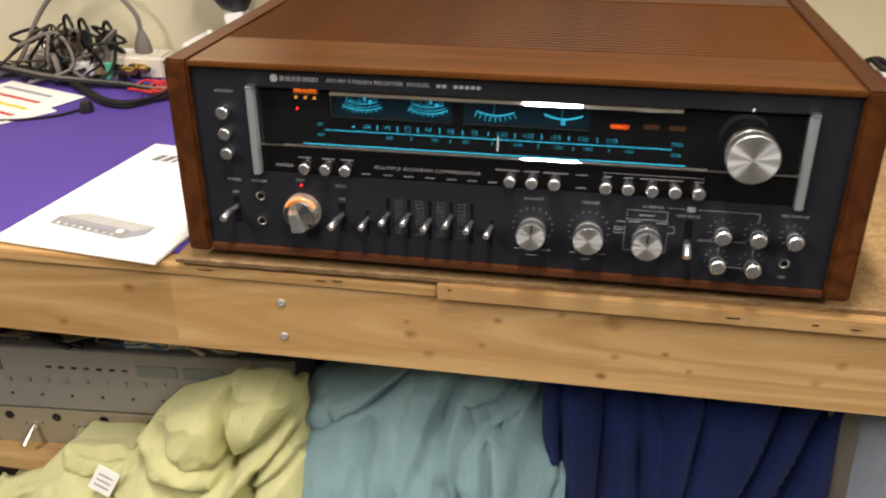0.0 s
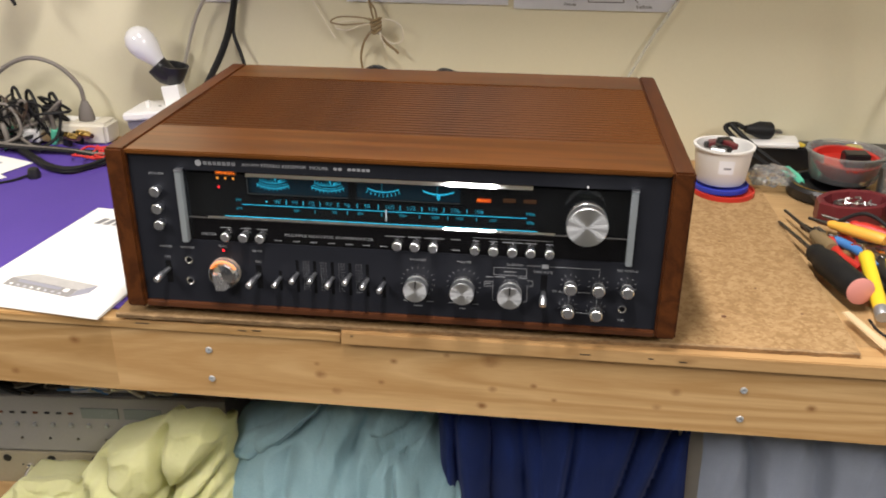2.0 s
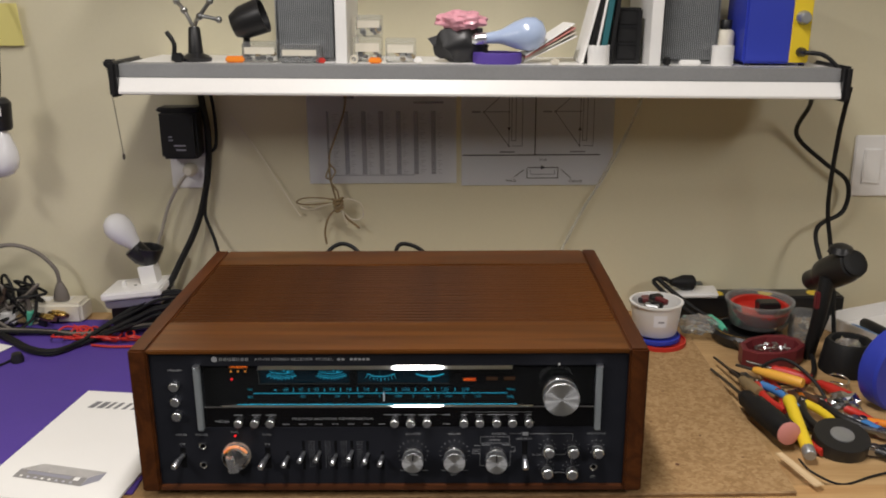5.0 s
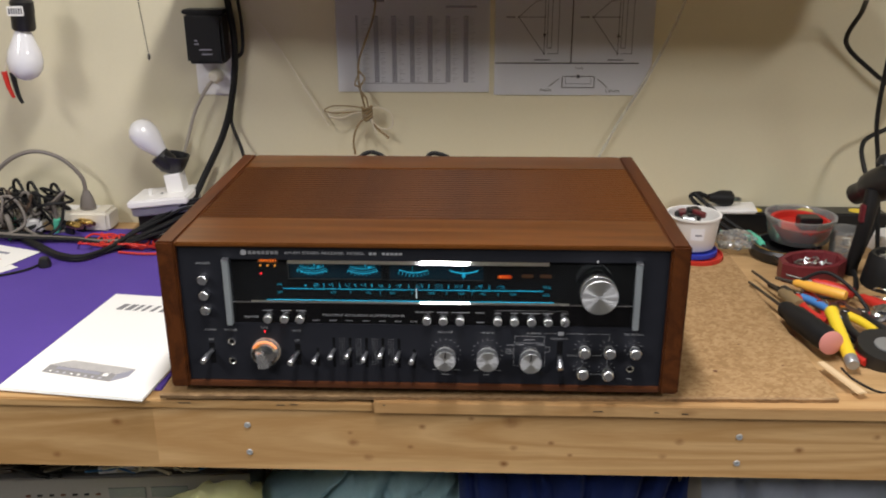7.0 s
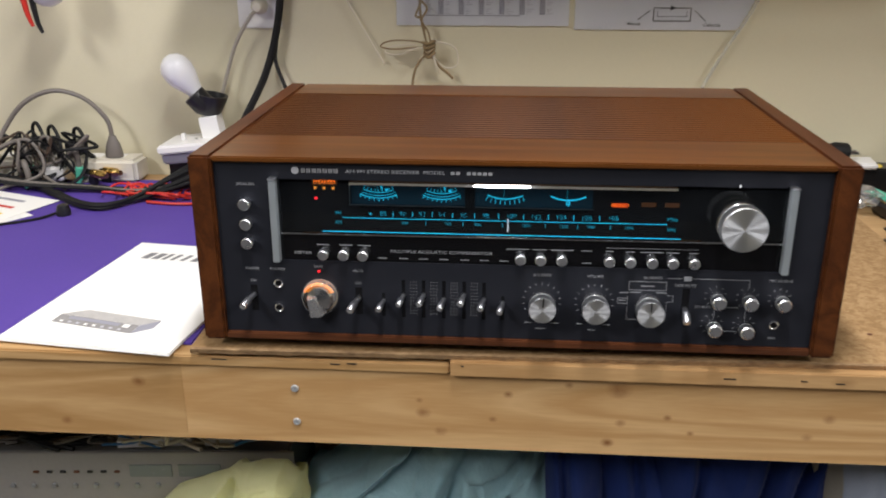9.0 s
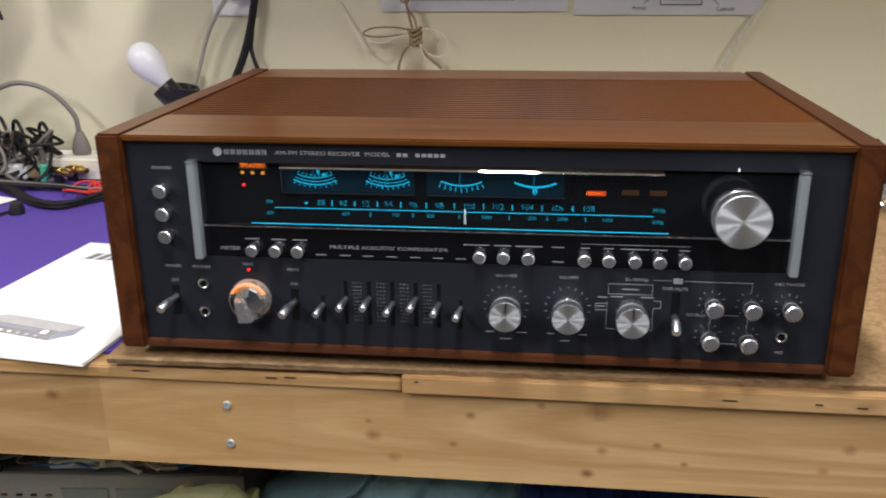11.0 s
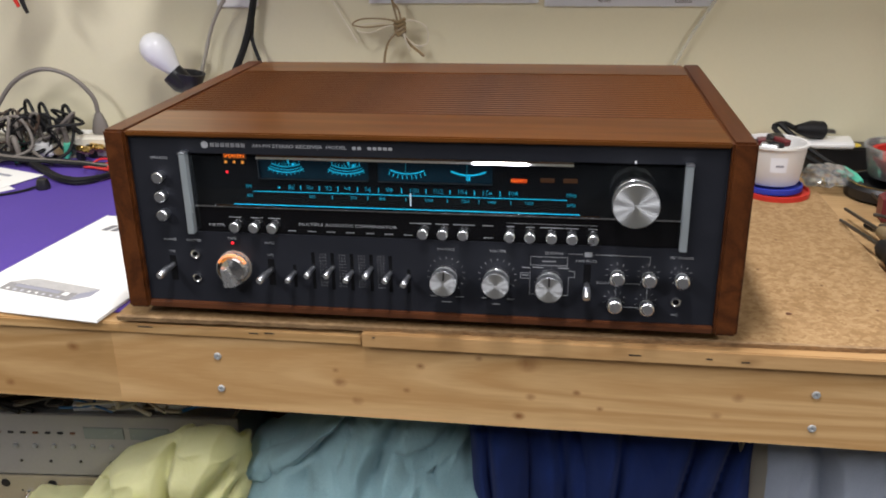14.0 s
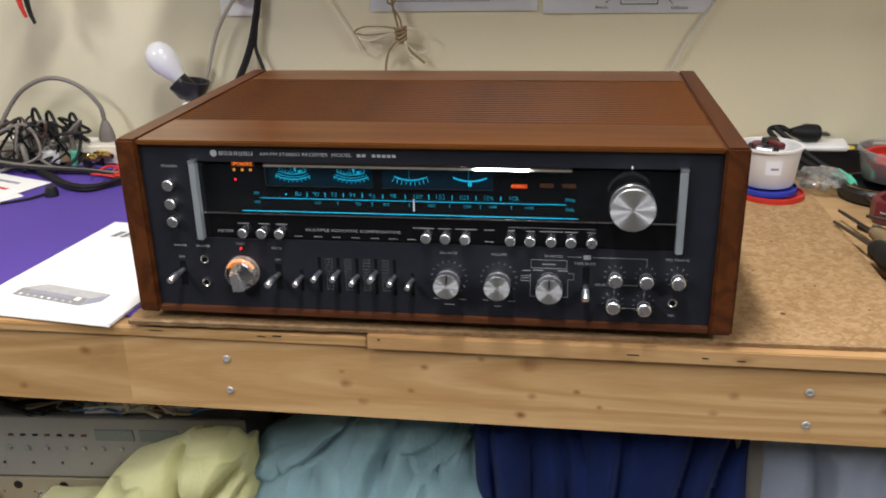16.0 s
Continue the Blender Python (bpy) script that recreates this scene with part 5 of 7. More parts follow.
# helping hand stand and its dark shade
hh = thing("parts_holder", -0.055, 0.60, SH, "black magnifier stand with jointed metal arms", "stand")
b = shape()
lathe(b, [(0.026, 0), (0.027, 0.006), (0.013, 0.014), (0.010, 0.055), (0.008, 0.058)], None, 24)
part("stand_base", b, BLACK, hh, "black cast base", True)
for pts in (((0, 0, 0.055), (0.012, -0.004, 0.075), (0.045, -0.006, 0.070)), ((0, 0, 0.055), (-0.015, 0, 0.085), (-0.03, 0.01, 0.10)), ((0.012, -0.004, 0.075), (0.03, 0, 0.10), (0.05, 0.01, 0.12))):
    b = shape()
    sweep(b, pts, 0.0034, 8, 4)
    for q in pts:
        bmesh.ops.create_icosphere(b, subdivisions=2, radius=0.0062, matrix=Matrix.Translation(q))
    part("metal_arm", b, STEEL, hh, "jointed metal arm", True)
b = shape()
sweep(b, [(-0.034, -0.02, 0.002), (-0.030, -0.022, 0.03), (-0.042, -0.02, 0.05)], 0.004, 8)
part("flex_lead", b, RUBBER, hh, "", True)
b = shape()
lathe(b, [(0.004, 0), (0.020, 0.004), (0.028, 0.022), (0.030, 0.060), (0.027, 0.060), (0.024, 0.024), (0.004, 0.008)], pose(0.065, 0.0, 0.058, 0, 70, 0), 24, False)
part("dark_shade", b, BLACK, hh, "black shade", True)
b = shape()
lathe(b, [(0.006, 0), (0.006, 0.052), (0.005, 0.053)], pose(0.085, 0.02, 0.0), 12)
part("prop", b, BLACK, hh)

# the whole shelf group, set to its true depth in front of the wall
SHELF_SET = Matrix.Translation((0.354, -0.927, 1.4755)) @ Matrix.Rotation(radians(0.75), 4, "Y") @ Matrix.Diagonal((0.955, 0.96, 0.96, 1)) @ Matrix.Translation((-0.365, 0.927, -1.48))
for ob in [o for o in scene.objects if o not in before_shelf and o.parent is None]:
    ob.matrix_basis = SHELF_SET @ ob.matrix_basis

# ---- left end of the bench ----
MAT = BENCH + 0.003


def bulb_at(parent, m, label=""):
    b = shape()
    lathe(b, [(0.012, 0.0), (0.0135, 0.010), (0.019, 0.024), (0.0275, 0.044), (0.030, 0.060), (0.028, 0.075), (0.020, 0.087), (0.009, 0.0935), (0.001, 0.0945)], m, 30)
    return part("bulb", b, BULB_GLASS, parent, label or "white opal light bulb", True)


lb = thing("test_lamp", -0.208, 0.605, BENCH, "white bulb in a black socket on a switch box", "test lamp")
part("base_block", box(shape(), -0.055, 0.055, -0.015, 0.048, 0.0, 0.052, 0.003), BLACK, lb, "black plastic block")
part("metal_box", box(shape(), -0.054, 0.054, -0.028, 0.050, 0.0523, 0.070, 0.003, 2, Matrix.Rotation(radians(-6), 4, "Y")), GREY_METAL, lb, "grey metal box")
part("cover_plate", box(shape(), -0.056, 0.056, -0.036, 0.052, 0.0702, 0.0845, 0.003, 2, Matrix.Rotation(radians(-6), 4, "Y")), WHITE_PLASTIC, lb, "white cover plate")
part("toggle", box(shape(), -0.034, -0.028, -0.003, 0.007, 0.081, 0.093, 0.001), WHITE_PLASTIC, lb)
part("plate_screw", lathe(shape(), [(0.003, 0), (0.003, 0.0012)], pose(-0.01, 0.002, 0.0842), 12), STEEL, lb)
b = shape()
lathe(b, [(0.0215, 0.0), (0.0215, 0.036), (0.019, 0.038)], pose(0.016, 0.018, 0.083, 0, -8, 0) @ pose(0, 0, 0, 0, 0, 45), 4)
part("socket_adapter", b, WHITE_PLASTIC, lb, "white screw adapter")
b = shape()
lathe(b, [(0.013, 0.0), (0.019, 0.008), (0.025, 0.028), (0.0262, 0.034), (0.0225, 0.034), (0.019, 0.018)], pose(0.011, 0.018, 0.121, 0, 10, 0), 28, False)
part("socket_shell", b, BLACK, lb, "black twin socket", True)
b = shape()
lathe(b, [(0.012, 0.0), (0.019, 0.012), (0.0185, 0.036), (0.016, 0.037)], pose(0.013, 0.014, 0.128, 8, -40, 0), 24)
part("socket_shell", b, BLACK, lb, "black twin socket", True)
bulb_at(lb, pose(-0.001, 0.014, 0.151, 6, -36, 0) @ Matrix.Diagonal((0.86, 0.86, 0.86, 1.0)))

hl = thing("hanging_bulb", -0.425, 0.60, 1.205, "white bulb hanging from a black socket with a label", "light bulb")
bulb_at(hl, pose(0, 0, 0.070, 180, 5, 0))
b = shape()
lathe(b, [(0.017, 0.0), (0.0195, 0.004), (0.0195, 0.048), (0.012, 0.056)], pose(0.002, 0, 0.062, 0, 4, 0), 24)
part("socket_shell", b, BLACK, hl, "black lamp socket", True)
part("paper_label", box(shape(), -0.012, 0.016, -0.0212, -0.0190, 0.088, 0.104, 0.0004), PAPER, hl, "white paper label")
for i in range(6):
    part("print_bar", box(shape(), -0.009 + 0.0042 * i, -0.0068 + 0.0042 * i, -0.0217, -0.0212, 0.091, 0.101), PRINT_BLACK, hl)
b = shape()
sweep(b, [(0.004, 0, 0.112), (0.008, 0.01, 0.17), (0.004, 0.03, 0.26), (-0.02, 0.06, 0.36), (-0.03, 0.078, 0.46)], 0.0038, 8)
part("cord", b, RUBBER, hl, "black cord", True)
b = shape()
lathe(b, [(0.010, 0), (0.010, 0.010)], pose(-0.03, 0.075, 0.46, -90, 0, 0), 12)
part("wall_hook", b, STEEL, hl)
for x, m_, z in ((-0.040, RED, -0.035), (-0.026, BLACK, -0.045)):
    b = shape()
    sweep(b, [(-0.018, -0.005, 0.045), (x * 0.9, -0.015, 0.0), (x + 0.004, -0.012, z * 0.3)], 0.0012, 6)
    part("test_lead", b, CLEAR_WIRE, hl, "", True)
    b = shape()
    sweep(b, [(x, -0.012, z * 0.2), (x + 0.004, -0.012, z), (x + 0.010, -0.012, z - 0.018)], 0.0052, 8, 5, 0.0028)
    part("clip_boot", b, m_, hl, "insulated crocodile clip", True)
sn = thing("yellow_note", -0.44, 0.67, 1.405, "yellow sticky note curling off the wall", "sticky note")
part("note", box(shape(), -0.04, 0.04, 0.012, 0.0135, 0, 0.075, 0.0003, 1, pose(0, 0, 0, 8, 0, 0)), plain("note_yellow", (0.80, 0.72, 0.25), 0.7), sn)

ps = thing("power_strip", -0.445, 0.648, BENCH, "off-white power strip lying against the wall", "power strip")
b = shape()
box(b, -0.150, 0.112, -0.027, 0.027, 0.001, 0.042, 0.006, 3)
part("strip_body", b, IVORY, ps)
for i in range(6):
    part("socket_face", box(shape(), -0.132 + 0.038 * i, -0.106 + 0.038 * i, -0.012, 0.014, 0.042, 0.0428, 0.0003, 1), WHITE_PLASTIC, ps)
gp_ = thing("grey_plug", -0.376, 0.640, BENCH + 0.043, "grey moulded plug with a cord in the power strip", "plug")
b = shape()
lathe(b, [(0.015, 0), (0.0155, 0.006), (0.012, 0.022), (0.0075, 0.032), (0.006, 0.036)], Matrix.Diagonal((1, 0.7, 1, 1)), 18)
part("plug_body", b, GREY_CORD, gp_, "", True)
b = shape()
sweep(b, [(0, 0, 0.034), (-0.006, 0, 0.065), (-0.040, -0.002, 0.100), (-0.090, -0.004, 0.112), (-0.140, -0.010, 0.092), (-0.175, -0.02, 0.05), (-0.20, -0.05, -0.01), (-0.24, -0.07, -0.036)], 0.0040, 8)
part("cord", b, GREY_CORD, gp_, "grey cord", True)
for i, (x, y, hgt) in enumerate(((-0.446, 0.645, 0.044), (-0.492, 0.648, 0.046), (-0.520, 0.650, 0.050))):
    t = thing("black_plug", x, y, BENCH + 0.043, "black moulded plug in the power strip", "plug", "black plugs")
    part("plug_body", box(shape(), -0.013, 0.013, -0.014, 0.014, 0, hgt * 0.6, 0.004, 2), BLACK, t)
    b = shape()
    sweep(b, [(0, 0, hgt * 0.55), (0.004, -0.004, hgt), (0.018, -0.014, hgt * 1.1), (0.034, -0.028, hgt * 0.5), (0.030, -0.045, -0.02), (0.01 - 0.06 * i, -0.075, -0.036)], 0.0030, 8)
    part("cord", b, RUBBER, t, "black cord", True)
random.seed(11)
for k in range(9):
    x, y, z = -0.56 + 0.016 * k, 0.60 + 0.006 * (k % 3), BENCH + 0.012
    pts = [(x, y, z)]
    for j in range(6):
        pts.append((x + random.uniform(-0.05, 0.05), y + random.uniform(-0.03, 0.03), z + 0.02 + 0.055 * abs(math.sin(j * 1.3 + k)) * (1 if j < 5 else 0)))
    pts.append((x + random.uniform(-0.06, 0.03), y - 0.05, z - 0.004))
    cable("tangled_cord", pts, random.choice((0.0018, 0.0022, 0.0028)), (RUBBER, BROWN_CORD, RUBBER, GREY_CORD)[k % 4], "thin cord in a loose tangle by the power strip", group="tangled cords")

# cable bundle across the mat
for k in range(6):
    o, v = 0.0036 * (k % 3), 0.0045 * (k // 3)
    f = 0.012 * k + 0.004 * math.sin(2.3 * k)
    cable("bundle_cable", [(-0.70, 0.640 + o, MAT + 0.006 + v), (-0.58, 0.612 + o, MAT + 0.006 + v), (-0.50, 0.575 + o, MAT + 0.006 + v), (-0.425, 0.520 + o, MAT + 0.005 + v), (-0.365, 0.472 + o, MAT + 0.005 + v), (-0.320, 0.462 + o, MAT + 0.005 + v), (-0.290, 0.500 + o, MAT + 0.006 + v), (-0.250, 0.530 + 0.5 * f, MAT + 0.014 + v + 0.2 * f), (-0.205, 0.548 + 0.6 * f, MAT + 0.026 + 0.5 * f), (-0.165, 0.560 + 0.4 * f, MAT + 0.040 + 0.6 * f), (-0.11, 0.58, MAT + 0.040 + 0.6 * f), (-0.02, 0.58, MAT + 0.02)], 0.0029, RUBBER, "thin black cable in a tight bundle across the mat", group="bundled cables")
for k in range(3):
    o = 0.012 * k
    cable("thin_cable", [(-0.62, 0.60 - o, MAT + 0.022), (-0.50, 0.57 - o, MAT + 0.016), (-0.38, 0.565 - o * 0.4, MAT + 0.008), (-0.30, 0.560 - o, MAT + 0.008), (-0.22, 0.572 - o, MAT + 0.016), (-0.14, 0.60 - o, MAT + 0.014), (-0.04, 0.60 - o, MAT + 0.010)], 0.0034, (RUBBER, GREY_CORD, RUBBER)[k], "thin cable lying across the purple mat", group="bundled cables")
random.seed(4)
for k in range(7):
    cx, cy = -0.335 + 0.022 * k, 0.545 - 0.004 * (k % 3)
    pts = []
    for j in range(9):
        a = j * 0.95 + k
        pts.append((cx + (0.022 + 0.006 * math.sin(k * 2.1 + j)) * math.cos(a), cy + 0.026 * math.sin(a) + random.uniform(-0.006, 0.006), MAT + 0.004 + 0.010 * abs(math.sin(j + k))))
    pts.append((cx + 0.06, cy - 0.015, MAT + 0.003))
    cable("red_test_lead", pts, 0.0019, plain("red_lead", (0.60, 0.025, 0.03), 0.45) if k == 0 else RED, "red test lead coiled loosely on the purple mat", group="red test leads")
cable("red_test_lead", [(-0.27, 0.505, MAT + 0.003), (-0.23, 0.498, MAT + 0.003), (-0.19, 0.500, MAT + 0.003), (-0.14, 0.51, MAT + 0.003)], 0.0024, RED, "red test lead lying straight on the mat", group="red test leads")


def gold_plug(x, y, rz):
    t = thing("gold_plug", x, y, MAT + 0.020, "gold-plated audio plug on a black cable", "audio plug", "gold plugs", rz=rz)
    b = shape()
    lathe(b, [(0.0072, 0), (0.0072, 0.012), (0.006, 0.013), (0.0072, 0.014), (0.0072, 0.026), (0.0045, 0.030), (0.0045, 0.036)], pose(0, 0, 0, 0, 90, 0), 18)
    part("plug_shell", b, BRASS, t, "", True)
    b = shape()
    sweep(b, [(0.0, 0, 0), (-0.03, 0, 0.002), (-0.09, 0.004, 0.004), (-0.16, 0.02, 0.0), (-0.21, 0.03, -0.012)], 0.0052, 8)
    part("cord", b, RUBBER, t, "black cord", True)
    part("rest", box(shape(), -0.01, 0.01, -0.004, 0.004, -0.020, -0.006, 0.002), BLACK, t)


gold_plug(-0.402, 0.606, -28)
gold_plug(-0.388, 0.622, -22)
wp = thing("white_plug", -0.475, 0.610, MAT, "white plastic connector block among the cables", "connector")
part("block", box(shape(), -0.022, 0.022, -0.010, 0.012, 0.004, 0.030, 0.004), WHITE_PLASTIC, wp)
part("stub", box(shape(), 0.022, 0.040, -0.006, 0.008, 0.006, 0.022, 0.003), TAN_WIRE, wp)
part("under_block", box(shape(), -0.020, 0.020, -0.008, 0.010, 0.0, 0.005, 0.001), BLACK, wp)
for x, y, h_, l_ in ((-0.432, 0.615, 0.040, 0.028), (-0.500, 0.575, 0.016, 0.014), (-0.515, 0.610, 0.05, 0.03)):
    t = thing("green_tape", x, y, MAT, "strip of mint green tape round a cable", "tape", "green tape strips")
    b = shape()
    lathe(b, [(0.0062, 0.0), (0.0066, 0.002), (0.0066, l_), (0.0060, l_ + 0.002)], pose(0, 0, 0, 8, 12, 0), 12)
    part("band", b, GREEN, t)
    b = shape()
    sweep(b, [(0.02, 0.01, 0.004), (0.004, 0.0, 0.003), (0.004, -0.002, l_ + 0.01), (-0.004, 0.004, l_ + 0.03), (-0.02, 0.02, l_ + 0.01), (-0.03, 0.03, 0.004)], 0.005, 8)
    part("cable_loop", b, GREY_CORD, t, "grey cable loop", True)
nub = thing("cable_nub", -0.372, 0.440, MAT, "black jack plug with a thin wire on the mat", "jack plug")
b = shape()
lathe(b, [(0.0105, 0), (0.011, 0.006), (0.008, 0.016), (0.003, 0.018)], pose(0, 0, 0), 18)
part("plug_body", b, BLACK, nub, "", True)
b = shape()
sweep(b, [(-0.008, 0, 0.004), (-0.03, -0.030, 0.0022), (-0.08, -0.06, 0.0022), (-0.16, -0.07, 0.0022)], 0.0020, 6)
part("wire", b, RUBBER, nub, "", True)

# loose prints at the edge of the mat
for i, (x, y, rz, label) in enumerate(((-0.520, 0.470, -20, "white page printed in red and yellow"), (-0.530, 0.425, -34, "white page with coloured print under another"))):
    t = thing("loose_page", x, y, MAT + 0.0006 + 0.001 * (1 - i), label, "page", "loose pages", rz=rz)
    part("page", box(shape(), -0.09, 0.09, -0.07, 0.07, 0, 0.0006), PAPER, t)
    for k, m_ in enumerate((PRINT_RED, YELLOW, PRINT_RED, PRINT_GREY)):
        part("print_bar", box(shape(), -0.07, 0.075 - 0.01 * k, -0.052 + 0.030 * k, -0.044 + 0.030 * k, 0.0007, 0.001), m_, t)

# the manual
mn = thing("manual", -0.123, 0.159, MAT, "white owner's manual with a printed receiver picture", "booklet", rz=-6.7)
for i in range(3):
    part("page", box(shape(), -0.098 + 0.0006 * i, 0.098, -0.150 + 0.0008 * i, 0.150, 0.0012 * i, 0.0012 * i + 0.001, 0.0002, 1), PAPER, mn)
MZ = 0.0035
PRINT_TITLE = plain("print_title_grey", (0.20, 0.20, 0.21), 0.8)
for x0, x1 in ((-0.060, -0.050), (-0.046, -0.036), (-0.032, -0.026), (-0.020, -0.014), (-0.006, 0.0), (0.008, 0.018), (0.022, 0.032), (0.036, 0.046)):
    b = shape()
    b.faces.new([b.verts.new((x + q - 0.008, y, MZ + 0.0002)) for x, y, q in ((x0, 0.094, 0), (x1, 0.094, 0), (x1, 0.115, 0.005), (x0, 0.115, 0.005))])
    part("title_bar", b, PRINT_TITLE, mn)
PRINT_BODY = surface("print_body_grey", (0.20, 0.19, 0.19), (0.34, 0.33, 0.32), 0.8, 0, 60, 400, 0.0)
PRINT_TOP = surface("print_top_grey", (0.36, 0.35, 0.34), (0.52, 0.50, 0.48), 0.8, 0, 60, 400, 0.0)


def printed(name, corners, material, lift=0.0):
    """A flat printed shape on the cover, in the slanted view of the picture."""
    b = shape()
    b.faces.new([b.verts.new((-0.004 + x, -0.099 + 1.12 * z - 0.12 * x, MZ + lift)) for x, z in corners])
    bmesh.ops.recalc_face_normals(b, faces=b.faces)
    return part(name, b, material, mn)


printed("picture_top", [(-0.060, 0.008), (0.040, 0.008), (0.058, 0.024), (-0.036, 0.024)], PRINT_TOP, 0.0002)
printed("picture_body", [(-0.060, -0.010), (0.040, -0.010), (0.040, 0.0078), (-0.060, 0.0078)], PRINT_BODY, 0.0002)
printed("picture_side", [(0.0402, -0.010), (0.058, 0.006), (0.058, 0.0238), (0.0402, 0.0078)], PRINT_GREY, 0.0002)
printed("picture_dial", [(-0.046, 0.000), (0.018, 0.000), (0.018, 0.0060), (-0.046, 0.0060)], PRINT_GREY, 0.0005)
printed("picture_knob", [(0.023, -0.001), (0.031, -0.001), (0.031, 0.0062), (0.023, 0.0062)], PAPER, 0.0005)
for i in range(8):
    x = -0.052 + 0.0105 * i
    printed("picture_knob", [(x, -0.0075), (x + 0.004, -0.0075), (x + 0.004, -0.004), (x, -0.004)], PAPER if i in (0, 3, 4) else PRINT_PALE, 0.0005)

# ---- right end of the bench ----


def lid(x, y, z, r, material, label):
    t = thing("pot_lid", x, y, z, label, "lid", "round lids")
    b = shape()
    lathe(b, [(r, 0), (r * 1.01, 0.002), (r, 0.0075), (r * 0.96, 0.008), (r * 0.95, 0.004), (0.001, 0.004)], None, 40)
    part("disc", b, material, t, "", True)


lid(0.738, 0.497, TOP, 0.047, RED, "red round plastic lid under a tub")
lid(0.733, 0.500, TOP + 0.008, 0.042, BLUE, "blue round plastic lid under a tub")
tub = thing("plastic_tub", 0.733, 0.508, TOP + 0.0165, "white plastic tub filled with dark parts", "tub")
b = shape()
lathe(b, [(0.001, 0.0), (0.036, 0.0), (0.038, 0.003), (0.044, 0.054), (0.0465, 0.055), (0.0465, 0.058), (0.042, 0.058), (0.036, 0.004), (0.001, 0.003)], None, 36, False)
part("tub_body", b, WHITE_PLASTIC, tub, "", True)
for a0, a1, z0, z1, m_ in ((-0.30, 0.25, 0.022, 0.044, PAPER_BLUE), (-0.12, 0.14, 0.030, 0.033, PRINT_GREY)):
    b = shape()
    prev = None
    for k in range(9):
        a = -math.pi / 2 + a0 + (a1 - a0) * k / 8
        pr = [b.verts.new(((0.0383 + 0.0062 * (z / 0.0545)) * (0.995 if m_ is PRINT_GREY else 0.99) * math.cos(a), (0.0383 + 0.0062 * (z / 0.0545)) * (0.995 if m_ is PRINT_GREY else 0.99) * math.sin(a), z)) for z in (z0, z1)]
        if prev:
            b.faces.new((prev[0], pr[0], pr[1], prev[1]))
        prev = pr
    part("label_print", b, m_, tub)
random.seed(8)
for k in range(7):
    part("dark_part", box(shape(), -0.012, 0.012, -0.007, 0.007, 0, 0.010, 0.002, 1, pose(random.uniform(-0.025, 0.025), random.uniform(-0.025, 0.025), 0.044 + 0.002 * k, random.uniform(-15, 15), random.uniform(-15, 15), random.uniform(0, 180))), (BLACK, MAROON, BLACK, GREY_METAL)[k % 4], tub)

sb = thing("plastic_bag", 0.818, 0.545, TOP, "small clear bag of shiny parts", "bag")
b = shape()
bmesh.ops.create_icosphere(b, subdivisions=4, radius=1.0)
for v in b.verts:
    n = v.co.normalized()
    q = 1 + 0.3 * noise.noise(n * 2.7 + Vector((4, 0, 0))) + 0.2 * abs(noise.noise(n * 6))
    v.co = Vector((n.x * 0.034 * q, n.y * 0.026 * q, max(0.0005, 0.014 + n.z * 0.016 * q)))
part("bag_film", b, CLEAR, sb, "", True)
random.seed(9)
for k in range(12):
    part("shiny_part", box(shape(), -0.0025, 0.0025, -0.0016, 0.0016, 0, 0.003, 0.0005, 1, pose(random.uniform(-0.018, 0.018), random.uniform(-0.012, 0.012), random.uniform(0.001, 0.010), random.uniform(0, 50), random.uniform(0, 50), random.uniform(0, 180))), CHROME if k % 3 else BRASS, sb)

ds = thing("dotted_box", 0.965, 0.664, BENCH, "long black case with round yellow stickers", "case")
part("case_body", box(shape(), -0.180, 0.160, -0.022, 0.024, 0, 0.044, 0.003), BLACK, ds)
for x in (-0.080, 0.014, 0.108):
    b = shape()
    lathe(b, [(0.0135, 0.0), (0.0132, 0.0008)], pose(x, -0.002, 0.0441), 24)
    part("sticker", b, YELLOW, ds, "round yellow sticker")
pk = thing("white_packet", 0.836, 0.658, BENCH + 0.0442, "crumpled white packet under a black plug", "packet")
b = shape()
box(b, -0.048, 0.048, -0.024, 0.020, 0, 0.010, 0.003, 3)
for v in b.verts:
    v.co += Vector((0.006 * noise.noise(v.co * 40), 0.006 * noise.noise(v.co * 40 + Vector((3, 0, 0))), 0.002 * noise.noise(v.co * 50) * (v.co.z > 0.004)))
part("wrapper", b, WHITE_PLASTIC, pk, "", True)
pg = thing("mains_plug", 0.822, 0.655, BENCH + 0.0545, "black mains plug with a cable lying on a packet", "plug")
b = shape()
lathe(b, [(0.006, -0.03), (0.010, -0.018), (0.0145, -0.006), (0.0145, 0.014), (0.012, 0.017)], pose(0, 0, 0.0145, 0, 96, 14), 20)
part("plug_body", b, RUBBER, pg, "", True)
for dy in (-0.005, 0.005):
    part("pin", box(shape(), 0.016, 0.032, dy - 0.0008, dy + 0.0008, 0.0105, 0.0155), STEEL, pg)
b = shape()
sweep(b, [(-0.028, 0, 0.016), (-0.045, -0.002, 0.024), (-0.062, -0.010, 0.022), (-0.058, -0.020, 0.014), (-0.035, -0.040, -0.004), (-0.010, -0.058, -0.020), (0.025, -0.085, -0.036)], 0.0042, 8)
part("cord", b, RUBBER, pg, "black cord", True)
gi = thing("soldering_iron", 0.855, 0.560, TOP, "mint green banded probe with a long black shaft", "probe")
b = shape()
sweep(b, [(-0.088, 0.085, 0.068), (-0.060, 0.062, 0.046), (-0.030, 0.042, 0.026), (-0.004, 0.020, 0.013)], 0.0044, 10, 5, 0.0036)
